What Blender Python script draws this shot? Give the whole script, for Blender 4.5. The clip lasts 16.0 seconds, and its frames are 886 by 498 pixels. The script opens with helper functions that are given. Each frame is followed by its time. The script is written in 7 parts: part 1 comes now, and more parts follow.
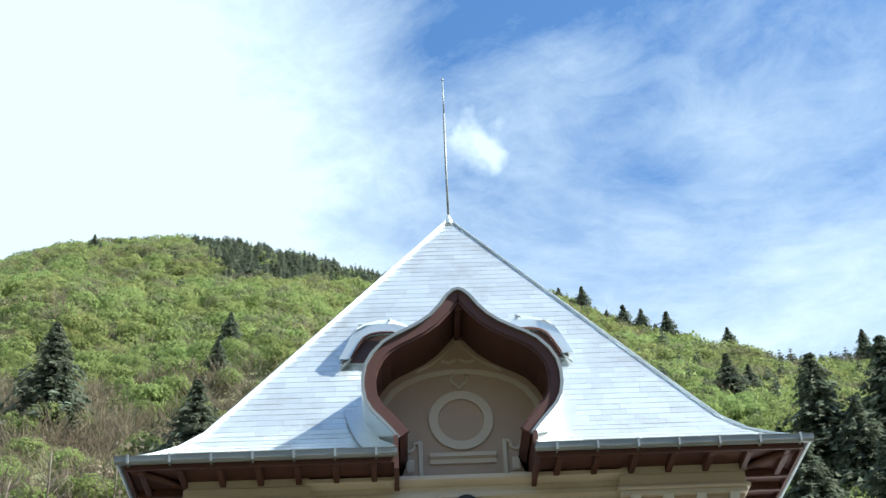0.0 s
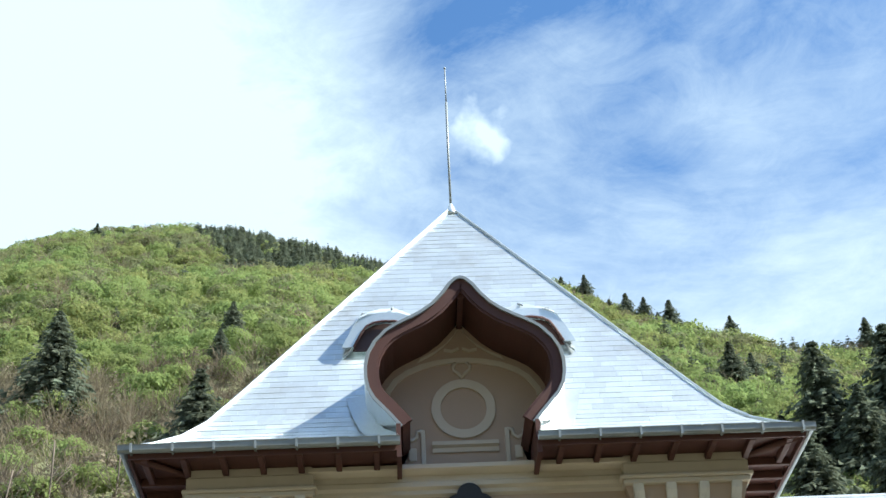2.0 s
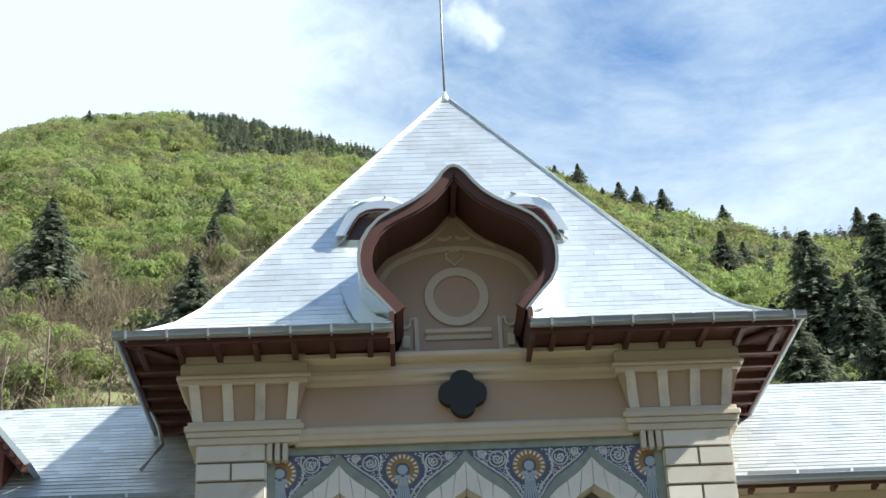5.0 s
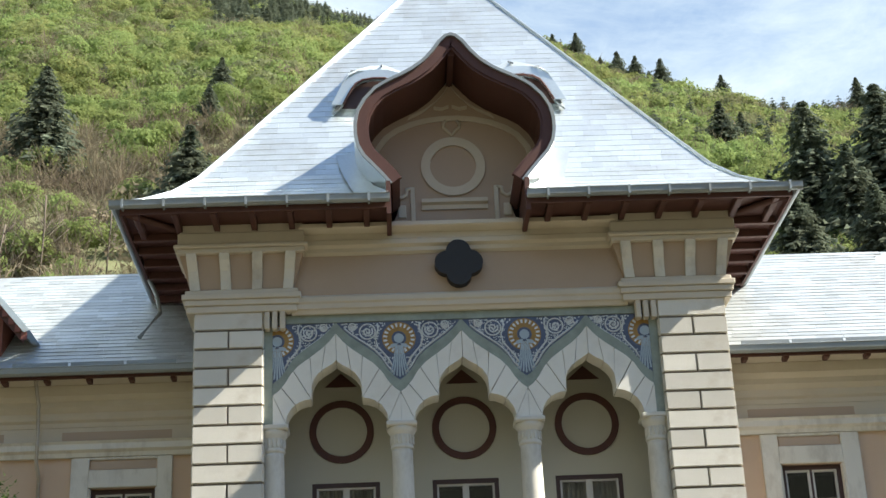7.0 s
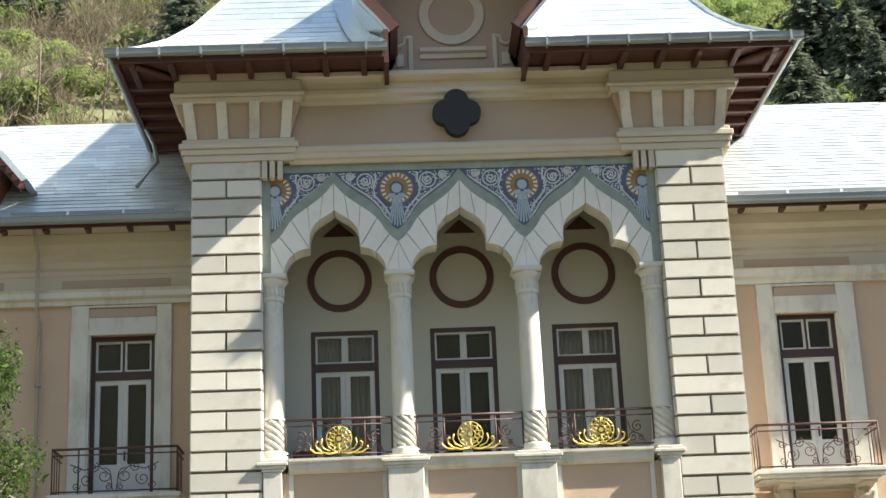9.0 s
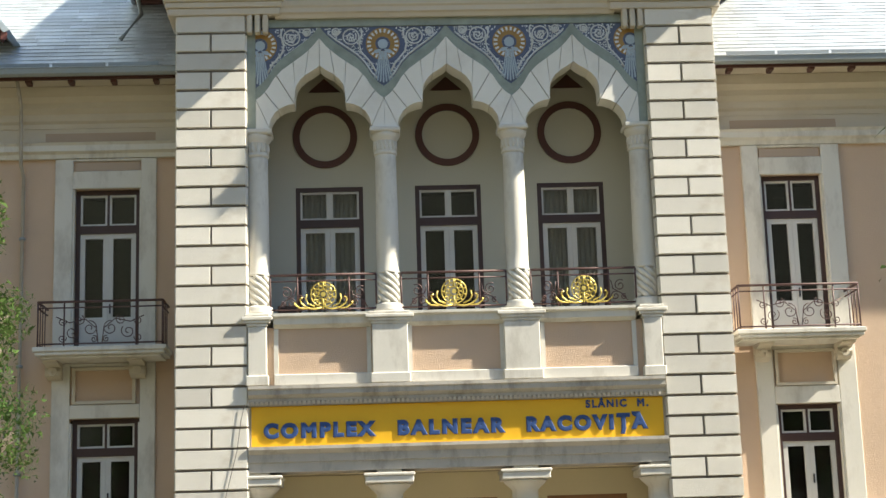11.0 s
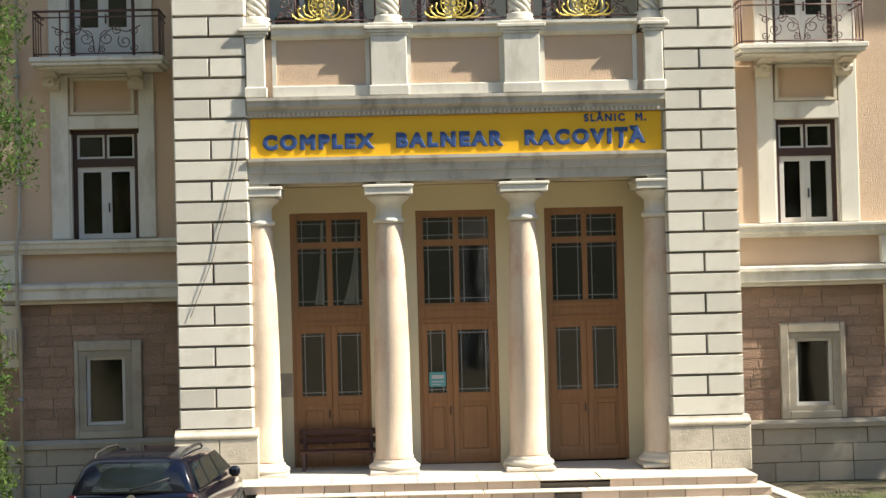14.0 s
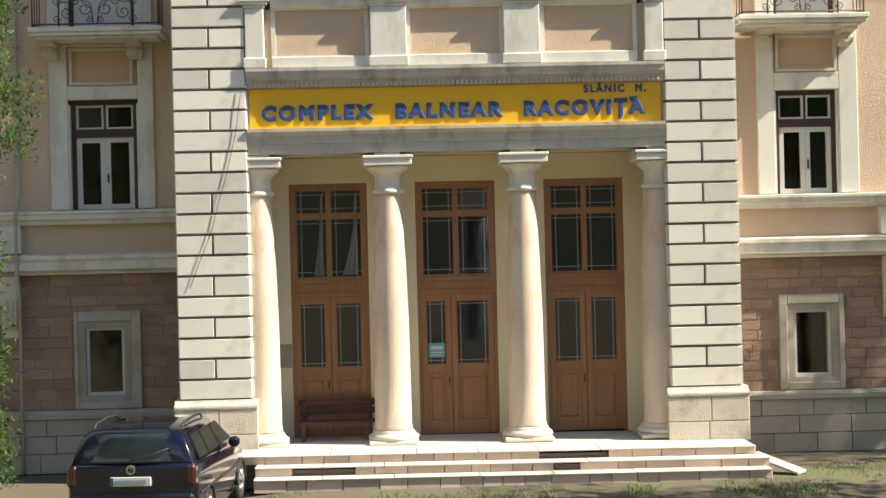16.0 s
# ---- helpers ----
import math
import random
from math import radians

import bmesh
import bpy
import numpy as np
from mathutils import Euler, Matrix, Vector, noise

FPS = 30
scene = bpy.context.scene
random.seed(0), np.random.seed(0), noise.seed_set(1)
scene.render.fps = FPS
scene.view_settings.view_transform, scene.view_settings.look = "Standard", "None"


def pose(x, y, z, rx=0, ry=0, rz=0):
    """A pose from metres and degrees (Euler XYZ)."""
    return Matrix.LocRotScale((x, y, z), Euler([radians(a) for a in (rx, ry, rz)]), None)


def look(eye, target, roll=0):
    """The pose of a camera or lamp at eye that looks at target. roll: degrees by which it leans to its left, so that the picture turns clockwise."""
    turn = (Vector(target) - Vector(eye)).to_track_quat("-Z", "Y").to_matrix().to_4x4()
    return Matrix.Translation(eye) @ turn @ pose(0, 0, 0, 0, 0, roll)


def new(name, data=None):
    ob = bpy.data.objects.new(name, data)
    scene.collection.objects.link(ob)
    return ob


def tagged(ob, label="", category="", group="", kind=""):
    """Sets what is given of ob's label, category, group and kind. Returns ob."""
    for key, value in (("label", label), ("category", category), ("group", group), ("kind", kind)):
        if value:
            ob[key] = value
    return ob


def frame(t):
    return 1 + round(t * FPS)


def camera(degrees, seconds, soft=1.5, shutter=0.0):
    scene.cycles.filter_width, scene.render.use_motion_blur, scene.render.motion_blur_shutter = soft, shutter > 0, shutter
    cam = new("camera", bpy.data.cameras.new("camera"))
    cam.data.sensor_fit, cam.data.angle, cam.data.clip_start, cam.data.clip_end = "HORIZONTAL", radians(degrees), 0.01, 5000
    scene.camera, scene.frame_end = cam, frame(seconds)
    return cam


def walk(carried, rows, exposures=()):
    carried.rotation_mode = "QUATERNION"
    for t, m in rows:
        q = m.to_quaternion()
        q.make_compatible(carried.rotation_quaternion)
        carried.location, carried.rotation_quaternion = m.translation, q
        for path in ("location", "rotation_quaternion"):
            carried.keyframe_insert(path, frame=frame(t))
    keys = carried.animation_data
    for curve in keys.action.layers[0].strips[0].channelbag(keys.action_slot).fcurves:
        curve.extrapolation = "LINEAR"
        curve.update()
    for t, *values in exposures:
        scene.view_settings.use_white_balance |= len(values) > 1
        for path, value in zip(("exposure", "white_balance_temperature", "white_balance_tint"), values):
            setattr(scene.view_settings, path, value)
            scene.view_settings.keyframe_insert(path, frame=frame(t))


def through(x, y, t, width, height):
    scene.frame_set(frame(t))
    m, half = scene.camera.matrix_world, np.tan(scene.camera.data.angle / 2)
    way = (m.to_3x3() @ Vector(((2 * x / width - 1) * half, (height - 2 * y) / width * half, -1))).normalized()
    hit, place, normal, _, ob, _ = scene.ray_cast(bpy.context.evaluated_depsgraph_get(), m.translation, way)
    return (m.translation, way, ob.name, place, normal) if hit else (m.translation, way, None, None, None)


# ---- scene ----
# ---- camera: a tripod that tilts down; rows of seconds, yaw, pitch, roll ----
cam = camera(31.55, 16.0)
EYE = (-1.26, -25.0, 3.48)
PATH = [
    (0, 2.49, 31.46, -2.97),
    (0.5, 2.43, 31.44, -2.99),
    (1, 2.39, 31.36, -2.95),
    (1.5, 2.34, 31.27, -2.94),
    (2, 2.36, 31.05, -2.95),
    (2.5, 2.37, 30.59, -2.92),
    (3, 2.41, 29.95, -2.90),
    (5.5, 2.37, 25.78, -2.75),
    (6, 2.33, 24.43, -2.68),
    (6.5, 2.31, 23.38, -2.62),
    (7, 2.30, 22.21, -2.58),
    (7.5, 2.25, 20.93, -2.53),
    (8, 2.21, 19.43, -2.49),
    (8.5, 2.16, 18.12, -2.40),
    (9, 2.14, 16.73, -2.39),
    (11.5, 2.52, 9.56, -1.71),
    (12, 2.41, 7.34, -1.61),
    (12.5, 2.33, 5.69, -1.52),
    (13, 2.28, 3.76, -1.44),
    (13.5, 2.29, 2.30, -1.42),
    (14, 2.26, 1.06, -1.41),
    (14.5, 2.28, 0.36, -1.40),
    (15, 2.28, 0.35, -1.37),
    (15.5, 2.28, 0.31, -1.38),
    (16, 2.26, -0.00, -1.37),
]


# seconds, stops, kelvin, tint: the camera opens a little and warms as it leaves the sky
EXPOSURE = [(0, 1.30, 6000, 5), (3, 1.29, 6050, 5), (6.5, 1.28, 6500, 8), (7.3, 1.32, 6560, 8), (8.5, 1.54, 6700, 7), (9.2, 1.58, 6700, 7), (11.5, 1.44, 6800, 8), (13.5, 1.38, 6850, 8), (16, 1.36, 6900, 8)]


def aim(yaw, pitch, roll):
    y, p = radians(yaw), radians(pitch)
    ahead = Vector((math.sin(y) * math.cos(p), math.cos(y) * math.cos(p), math.sin(p)))
    return look(EYE, Vector(EYE) + ahead * 10, roll)


walk(cam, [(t, aim(y, p, r)) for t, y, p, r in PATH], EXPOSURE)

# ---- world, sun ----
SUN = Vector((1.0, -0.222, 0.93)).normalized()
world = bpy.data.worlds.new("world")
scene.world = world
world.use_nodes = True
wt = world.node_tree
wt.nodes.clear()


def wn(kind, **kw):
    n = wt.nodes.new(kind)
    for k, v in kw.items():
        n.inputs[k].default_value = v
    return n


sky = wt.nodes.new("ShaderNodeTexSky")
sky.sky_type = "NISHITA"
sky.sun_disc = False
sky.sun_elevation = math.asin(SUN.z)
sky.sun_rotation = math.atan2(SUN.x, SUN.y)
sky.air_density, sky.dust_density, sky.ozone_density = 1.0, 0.2, 3.0
geo = wt.nodes.new("ShaderNodeTexCoord")
sep = wt.nodes.new("ShaderNodeSeparateXYZ")
wt.links.new(geo.outputs["Generated"], sep.inputs[0])
mapn = wt.nodes.new("ShaderNodeMapping")
mapn.inputs["Scale"].default_value = (1.0, 1.0, 1.9)
mapn.inputs["Rotation"].default_value = (0.0, radians(35), 0.0)
wt.links.new(geo.outputs["Generated"], mapn.inputs[0])
cl = wn("ShaderNodeTexNoise", Scale=3.2, Detail=9.0, Roughness=0.62, Distortion=0.5)
wt.links.new(mapn.outputs[0], cl.inputs["Vector"])
# the cloud bank thickens towards the west (negative x)
bank = wn("ShaderNodeMapRange")
for k, v in (("From Min", 0.035), ("From Max", -0.13), ("To Min", -0.06), ("To Max", 0.30)):
    bank.inputs[k].default_value = v
wt.links.new(sep.outputs["X"], bank.inputs["Value"])
cover = wt.nodes.new("ShaderNodeMath")
cover.operation = "ADD"
# thin haze gathers towards the horizon
haze = wn("ShaderNodeMapRange")
for k, v in (("From Min", 0.66), ("From Max", 0.46), ("To Min", -0.07), ("To Max", 0.27)):
    haze.inputs[k].default_value = v
wt.links.new(sep.outputs["Z"], haze.inputs["Value"])
both = wt.nodes.new("ShaderNodeMath")
both.operation = "ADD"
fleece = wn("ShaderNodeTexNoise", Scale=17.0, Detail=8.0, Roughness=0.7, Distortion=1.2)
wt.links.new(mapn.outputs[0], fleece.inputs["Vector"])
fine = wt.nodes.new("ShaderNodeMath")
fine.operation = "MULTIPLY_ADD"
fine.inputs[1].default_value = 0.22
wt.links.new(fleece.outputs["Fac"], fine.inputs[0])
off = wt.nodes.new("ShaderNodeMath")
off.operation = "SUBTRACT"
off.inputs[1].default_value = 0.11
wt.links.new(cl.outputs["Fac"], off.inputs[0])
wt.links.new(off.outputs[0], fine.inputs[2])
wt.links.new(fine.outputs[0], both.inputs[0])
wt.links.new(haze.outputs[0], both.inputs[1])
wt.links.new(both.outputs[0], cover.inputs[0])
# the bank stands over the northern ridge only
north = wn("ShaderNodeMapRange")
for k, v in (("From Min", -0.20), ("From Max", 0.35), ("To Min", -0.26), ("To Max", 0.0)):
    north.inputs[k].default_value = v
wt.links.new(sep.outputs["Y"], north.inputs["Value"])
bank_sum = wt.nodes.new("ShaderNodeMath")
bank_sum.operation = "ADD"
wt.links.new(bank.outputs[0], bank_sum.inputs[0])
wt.links.new(north.outputs[0], bank_sum.inputs[1])
wt.links.new(bank_sum.outputs[0], cover.inputs[1])
ramp = wt.nodes.new("ShaderNodeValToRGB")
ramp.color_ramp.elements[0].position, ramp.color_ramp.elements[1].position = 0.38, 0.82
ramp.color_ramp.elements[0].color, ramp.color_ramp.elements[1].color = (0, 0, 0, 1), (1, 1, 1, 1)
wt.links.new(cover.outputs[0], ramp.inputs[0])
# one small puff of its own above the tower
dist = wt.nodes.new("ShaderNodeVectorMath")
dist.operation = "DISTANCE"
PUFF = Vector((0.0775, 1.0, 0.709)).normalized() + Vector((0.0225, 0.0225, 0.0225))
dist.inputs[1].default_value = PUFF
wob = wn("ShaderNodeTexNoise", Scale=40.0, Detail=4.0)
wt.links.new(geo.outputs["Generated"], wob.inputs["Vector"])
mix0 = wt.nodes.new("ShaderNodeVectorMath")
mix0.operation = "MULTIPLY_ADD"
mix0.inputs[1].default_value = (0.045, 0.045, 0.045)
wt.links.new(wob.outputs["Color"], mix0.inputs[0])
wt.links.new(geo.outputs["Generated"], mix0.inputs[2])
wt.links.new(mix0.outputs[0], dist.inputs[0])
puff = wn("ShaderNodeMapRange")
for k, v in (("From Min", 0.026), ("From Max", 0.009), ("To Min", 0.0), ("To Max", 1.0)):
    puff.inputs[k].default_value = v
wt.links.new(dist.outputs["Value"], puff.inputs["Value"])
amount = wt.nodes.new("ShaderNodeMath")
amount.operation = "MAXIMUM"
wt.links.new(ramp.outputs[0], amount.inputs[0])
wt.links.new(puff.outputs[0], amount.inputs[1])
skymix = wt.nodes.new("ShaderNodeMix")
skymix.data_type = "RGBA"
wt.links.new(amount.outputs[0], skymix.inputs["Factor"])
hs = wn("ShaderNodeHueSaturation", Saturation=1.12, Value=1.55)
wt.links.new(sky.outputs[0], hs.inputs["Color"])
wt.links.new(hs.outputs[0], skymix.inputs["A"])
skymix.inputs["B"].default_value = (6.7, 7.7, 8.3, 1)
bg = wn("ShaderNodeBackground", Strength=0.058)
wt.links.new(skymix.outputs["Result"], bg.inputs["Color"])
wo = wt.nodes.new("ShaderNodeOutputWorld")
wt.links.new(bg.outputs[0], wo.inputs[0])

lamp = bpy.data.lights.new("sun", "SUN")
lamp.energy, lamp.angle, lamp.color = 5.0, radians(0.55), (1.0, 0.93, 0.81)
sun_ob = new("sun", lamp)
sun_ob.matrix_world = look(SUN * 60, (0, 0, 0))


# ---- materials ----
def mat(name, base, rough=0.8, vary=0.12, scale=6.0, fine=60.0, bump=0.15, metal=0.0, island=0.0, pieces=0.0,
        stain=None, stain_scale=1.2, stain_amount=0.0, spec=0.5, bump_dist=0.01, stretch=(1, 1, 1), coat=0.0):
    """A surface with coarse and fine variation, optional stains, piece-to-piece variation and fine relief."""
    m = bpy.data.materials.new(name)
    m.use_nodes = True
    nt = m.node_tree
    p = nt.nodes["Principled BSDF"]
    p.inputs["Roughness"].default_value = rough
    p.inputs["Metallic"].default_value = metal
    p.inputs["Specular IOR Level"].default_value = spec
    p.inputs["Coat Weight"].default_value = coat
    L = nt.links.new
    tc = nt.nodes.new("ShaderNodeTexCoord")
    mp = nt.nodes.new("ShaderNodeMapping")
    mp.inputs["Scale"].default_value = stretch
    L(tc.outputs["Object"], mp.inputs[0])

    def noise_tex(s, d=5.0, r=0.6):
        n = nt.nodes.new("ShaderNodeTexNoise")
        n.inputs["Scale"].default_value, n.inputs["Detail"].default_value, n.inputs["Roughness"].default_value = s, d, r
        L(mp.outputs[0], n.inputs["Vector"])
        return n.outputs["Fac"]

    def math_node(op, a, b):
        n = nt.nodes.new("ShaderNodeMath")
        n.operation = op
        for i, v in enumerate((a, b)):
            if isinstance(v, (int, float)):
                n.inputs[i].default_value = v
            else:
                L(v, n.inputs[i])
        return n.outputs[0]

    coarse, grain = noise_tex(scale / 4), noise_tex(fine)
    f = math_node("ADD", math_node("MULTIPLY", math_node("SUBTRACT", coarse, 0.5), 2.4 * vary),
                  math_node("MULTIPLY", math_node("SUBTRACT", grain, 0.5), 1.2 * vary))
    if island:
        g = nt.nodes.new("ShaderNodeNewGeometry")
        f = math_node("ADD", f, math_node("MULTIPLY", math_node("SUBTRACT", g.outputs["Random Per Island"], 0.5), 2 * island))
    if pieces:
        o = nt.nodes.new("ShaderNodeObjectInfo")
        f = math_node("ADD", f, math_node("MULTIPLY", math_node("SUBTRACT", o.outputs["Random"], 0.5), 2 * pieces))
    f = math_node("ADD", f, 1.0)
    vm = nt.nodes.new("ShaderNodeVectorMath")
    vm.operation = "SCALE"
    L(f, vm.inputs["Scale"])
    vm.inputs[0].default_value = base
    out = vm.outputs[0]
    if stain:
        r = nt.nodes.new("ShaderNodeMapRange")
        r.inputs["From Min"].default_value, r.inputs["From Max"].default_value = 0.5, 0.72
        r.inputs["To Max"].default_value = stain_amount
        L(noise_tex(stain_scale, 7.0, 0.65), r.inputs["Value"])
        mx = nt.nodes.new("ShaderNodeMix")
        mx.data_type = "RGBA"
        L(r.outputs[0], mx.inputs["Factor"])
        L(out, mx.inputs["A"])
        mx.inputs["B"].default_value = (*stain, 1)
        out = mx.outputs["Result"]
    L(out, p.inputs["Base Color"])
    if bump:
        b = nt.nodes.new("ShaderNodeBump")
        b.inputs["Strength"].default_value, b.inputs["Distance"].default_value = bump, bump_dist
        L(math_node("ADD", grain, coarse), b.inputs["Height"])
        L(b.outputs[0], p.inputs["Normal"])
    return m


M = {}
M["stone"] = mat("pale_rusticated_stone", (0.65, 0.62, 0.55), 0.85, 0.12, 3, 80, 0.4, pieces=0.15, stain=(0.40, 0.33, 0.24), stain_scale=1.0, stain_amount=0.6, bump_dist=0.02)
# whiter than trim_white, partly to stand in for bounced light under the eaves
M["arch_stone"] = mat("bounce_paled_arch_stone", (0.74, 0.72, 0.66), 0.8, 0.07, 3, 50, 0.2, stain=(0.50, 0.46, 0.40), stain_scale=1.4, stain_amount=0.4)
M["weathered"] = mat("rain_stained_cornice", (0.46, 0.43, 0.38), 0.85, 0.14, 3, 45, 0.4, stain=(0.17, 0.15, 0.125), stain_scale=2.2, stain_amount=0.75, stretch=(1.3, 1.3, 0.6))
M["pier_foot"] = mat("mottled_plinth_stone", (0.52, 0.47, 0.39), 0.9, 0.16, 3, 35, 0.6, island=0.1, stain=(0.23, 0.20, 0.16), stain_scale=2.4, stain_amount=0.7, bump_dist=0.02)
M["mortar"] = mat("dark_joint", (0.16, 0.135, 0.11), 0.95, 0.2, 8, 60, 0.3)
M["trim"] = mat("cream_painted_trim", (0.55, 0.495, 0.405), 0.8, 0.07, 3, 50, 0.2, stain=(0.40, 0.33, 0.24), stain_scale=0.9, stain_amount=0.35)
M["trim_white"] = mat("chalky_white_trim", (0.62, 0.595, 0.53), 0.8, 0.08, 3, 50, 0.25, stain=(0.30, 0.265, 0.215), stain_scale=1.6, stain_amount=0.62, stretch=(1.5, 1.5, 0.6))
M["pink"] = mat("salmon_render", (0.58, 0.425, 0.305), 0.9, 0.08, 2, 55, 0.9, stain=(0.45, 0.34, 0.25), stain_scale=0.6, stain_amount=0.35, bump_dist=0.02)
M["tan"] = mat("tan_render", (0.42, 0.325, 0.25), 0.9, 0.08, 2, 50, 0.3, stain=(0.36, 0.28, 0.21), stain_scale=0.7, stain_amount=0.3)
M["cream_wall"] = mat("cream_plaster", (0.68, 0.61, 0.43), 0.85, 0.05, 2, 50, 0.15)
M["grey_wall"] = mat("pale_grey_plaster", (0.46, 0.445, 0.37), 0.85, 0.06, 2, 50, 0.15)
M["brown_wood"] = mat("red_brown_boards", (0.080, 0.030, 0.022), 0.65, 0.25, 6, 40, 0.3)
M["dormer_red"] = mat("red_painted_boards", (0.22, 0.08, 0.06), 0.7, 0.25, 6, 40, 0.3)
M["dark_frame"] = mat("dark_brown_frame", (0.045, 0.020, 0.016), 0.5, 0.2, 6, 40, 0.1)
M["white_paint"] = mat("white_joinery_paint", (0.54, 0.53, 0.50), 0.5, 0.06, 6, 40, 0.1)
M["oak"] = mat("varnished_oak", (0.275, 0.135, 0.058), 0.45, 0.22, 10, 80, 0.2, stretch=(6, 6, 0.6), stain=(0.25, 0.105, 0.04), stain_scale=2.0, stain_amount=0.5, coat=0.2)
M["marble"] = mat("pink_marble", (0.58, 0.475, 0.375), 0.65, 0.2, 5, 35, 0.45, stain=(0.46, 0.25, 0.18), stain_scale=1.9, stain_amount=0.9, stretch=(1, 1, 0.55), bump_dist=0.015)
M["metal_sheet"] = mat("galvanised_roof_sheet", (0.72, 0.775, 0.79), 0.40, 0.16, 3, 25, 0.3, metal=0.7, island=0.08, pieces=0.08, stain=(0.40, 0.38, 0.34), stain_scale=0.9, stain_amount=0.45)
M["wing_sheet"] = mat("dull_galvanised_sheet", (0.55, 0.59, 0.61), 0.5, 0.22, 3, 25, 0.35, metal=0.6, pieces=0.14, stain=(0.33, 0.32, 0.30), stain_scale=0.8, stain_amount=0.55)
M["gutter"] = mat("weathered_zinc_gutter", (0.27, 0.30, 0.31), 0.5, 0.3, 4, 30, 0.2, metal=0.4, stain=(0.25, 0.22, 0.18), stain_scale=2, stain_amount=0.5)
M["black"] = mat("black_iron", (0.016, 0.015, 0.015), 0.6, 0.2, 6, 40, 0.2)
M["iron"] = mat("rusty_wrought_iron", (0.085, 0.042, 0.038), 0.6, 0.3, 8, 60, 0.2)
M["gold"] = mat("gilded_iron", (0.60, 0.47, 0.12), 0.4, 0.2, 8, 60, 0.1, metal=0.35)
M["brick_mortar"] = mat("pale_brick_mortar", (0.27, 0.215, 0.17), 0.95, 0.2, 6, 50, 0.3)
M["brick"] = mat("pinkish_ashlar_brick", (0.31, 0.205, 0.15), 0.9, 0.16, 3, 30, 0.8, pieces=0.17, stain=(0.22, 0.185, 0.155), stain_scale=1.3, stain_amount=0.7, bump_dist=0.03)
M["plinth"] = mat("grey_plinth_stone", (0.36, 0.32, 0.26), 0.9, 0.14, 3, 40, 0.5, pieces=0.12, stain=(0.17, 0.15, 0.13), stain_scale=1.3, stain_amount=0.6, bump_dist=0.02)
M["step"] = mat("worn_step_marble", (0.52, 0.41, 0.33), 0.8, 0.14, 3, 40, 0.5, pieces=0.27, stain=(0.36, 0.27, 0.22), stain_scale=2.0, stain_amount=0.5)
M["tread"] = mat("white_worn_tread", (0.54, 0.49, 0.42), 0.8, 0.12, 3, 40, 0.3, pieces=0.06, stain=(0.45, 0.40, 0.32), stain_scale=2.0, stain_amount=0.4)
M["sign_yellow"] = mat("yellow_sign_paint", (0.78, 0.43, 0.010), 0.55, 0.06, 2, 20, 0.05)
M["sign_blue"] = mat("blue_letter_paint", (0.018, 0.058, 0.19), 0.6, 0.1, 4, 20, 0.05)
M["tile_green"] = mat("grey_green_glazed_border", (0.24, 0.275, 0.235), 0.45, 0.35, 20, 90, 0.3)
M["tile_blue"] = mat("deep_blue_mosaic", (0.075, 0.095, 0.16), 0.35, 0.3, 20, 90, 0.3)
M["tile_white"] = mat("white_mosaic", (0.62, 0.64, 0.64), 0.4, 0.12, 20, 90, 0.2)
M["tile_gold"] = mat("ochre_mosaic", (0.30, 0.17, 0.035), 0.4, 0.3, 30, 90, 0.2)
M["tile_pale"] = mat("pale_blue_mosaic", (0.36, 0.43, 0.48), 0.4, 0.15, 20, 90, 0.2)
M["curtain"] = mat("net_curtain", (0.42, 0.42, 0.38), 0.9, 0.15, 3, 30, 0.3, stretch=(12, 1, 0.4))
# near-black tone that stands in for the shade of indoor rooms
M["dark_room"] = mat("unlit_room_tone", (0.022, 0.022, 0.02), 0.9, 0.2, 1, 10, 0.0)
M["ground"] = mat("dry_gravelly_soil", (0.105, 0.088, 0.058), 0.95, 0.22, 2, 30, 0.6, stain=(0.09, 0.12, 0.03), stain_scale=0.5, stain_amount=0.8, bump_dist=0.03)
M["grass"] = mat("short_grass", (0.115, 0.18, 0.04), 0.9, 0.2, 4, 30, 0.0, island=0.4)
M["hill"] = mat("forest_floor", (0.17, 0.18, 0.085), 0.95, 0.3, 0.1, 0.5, 0.0)


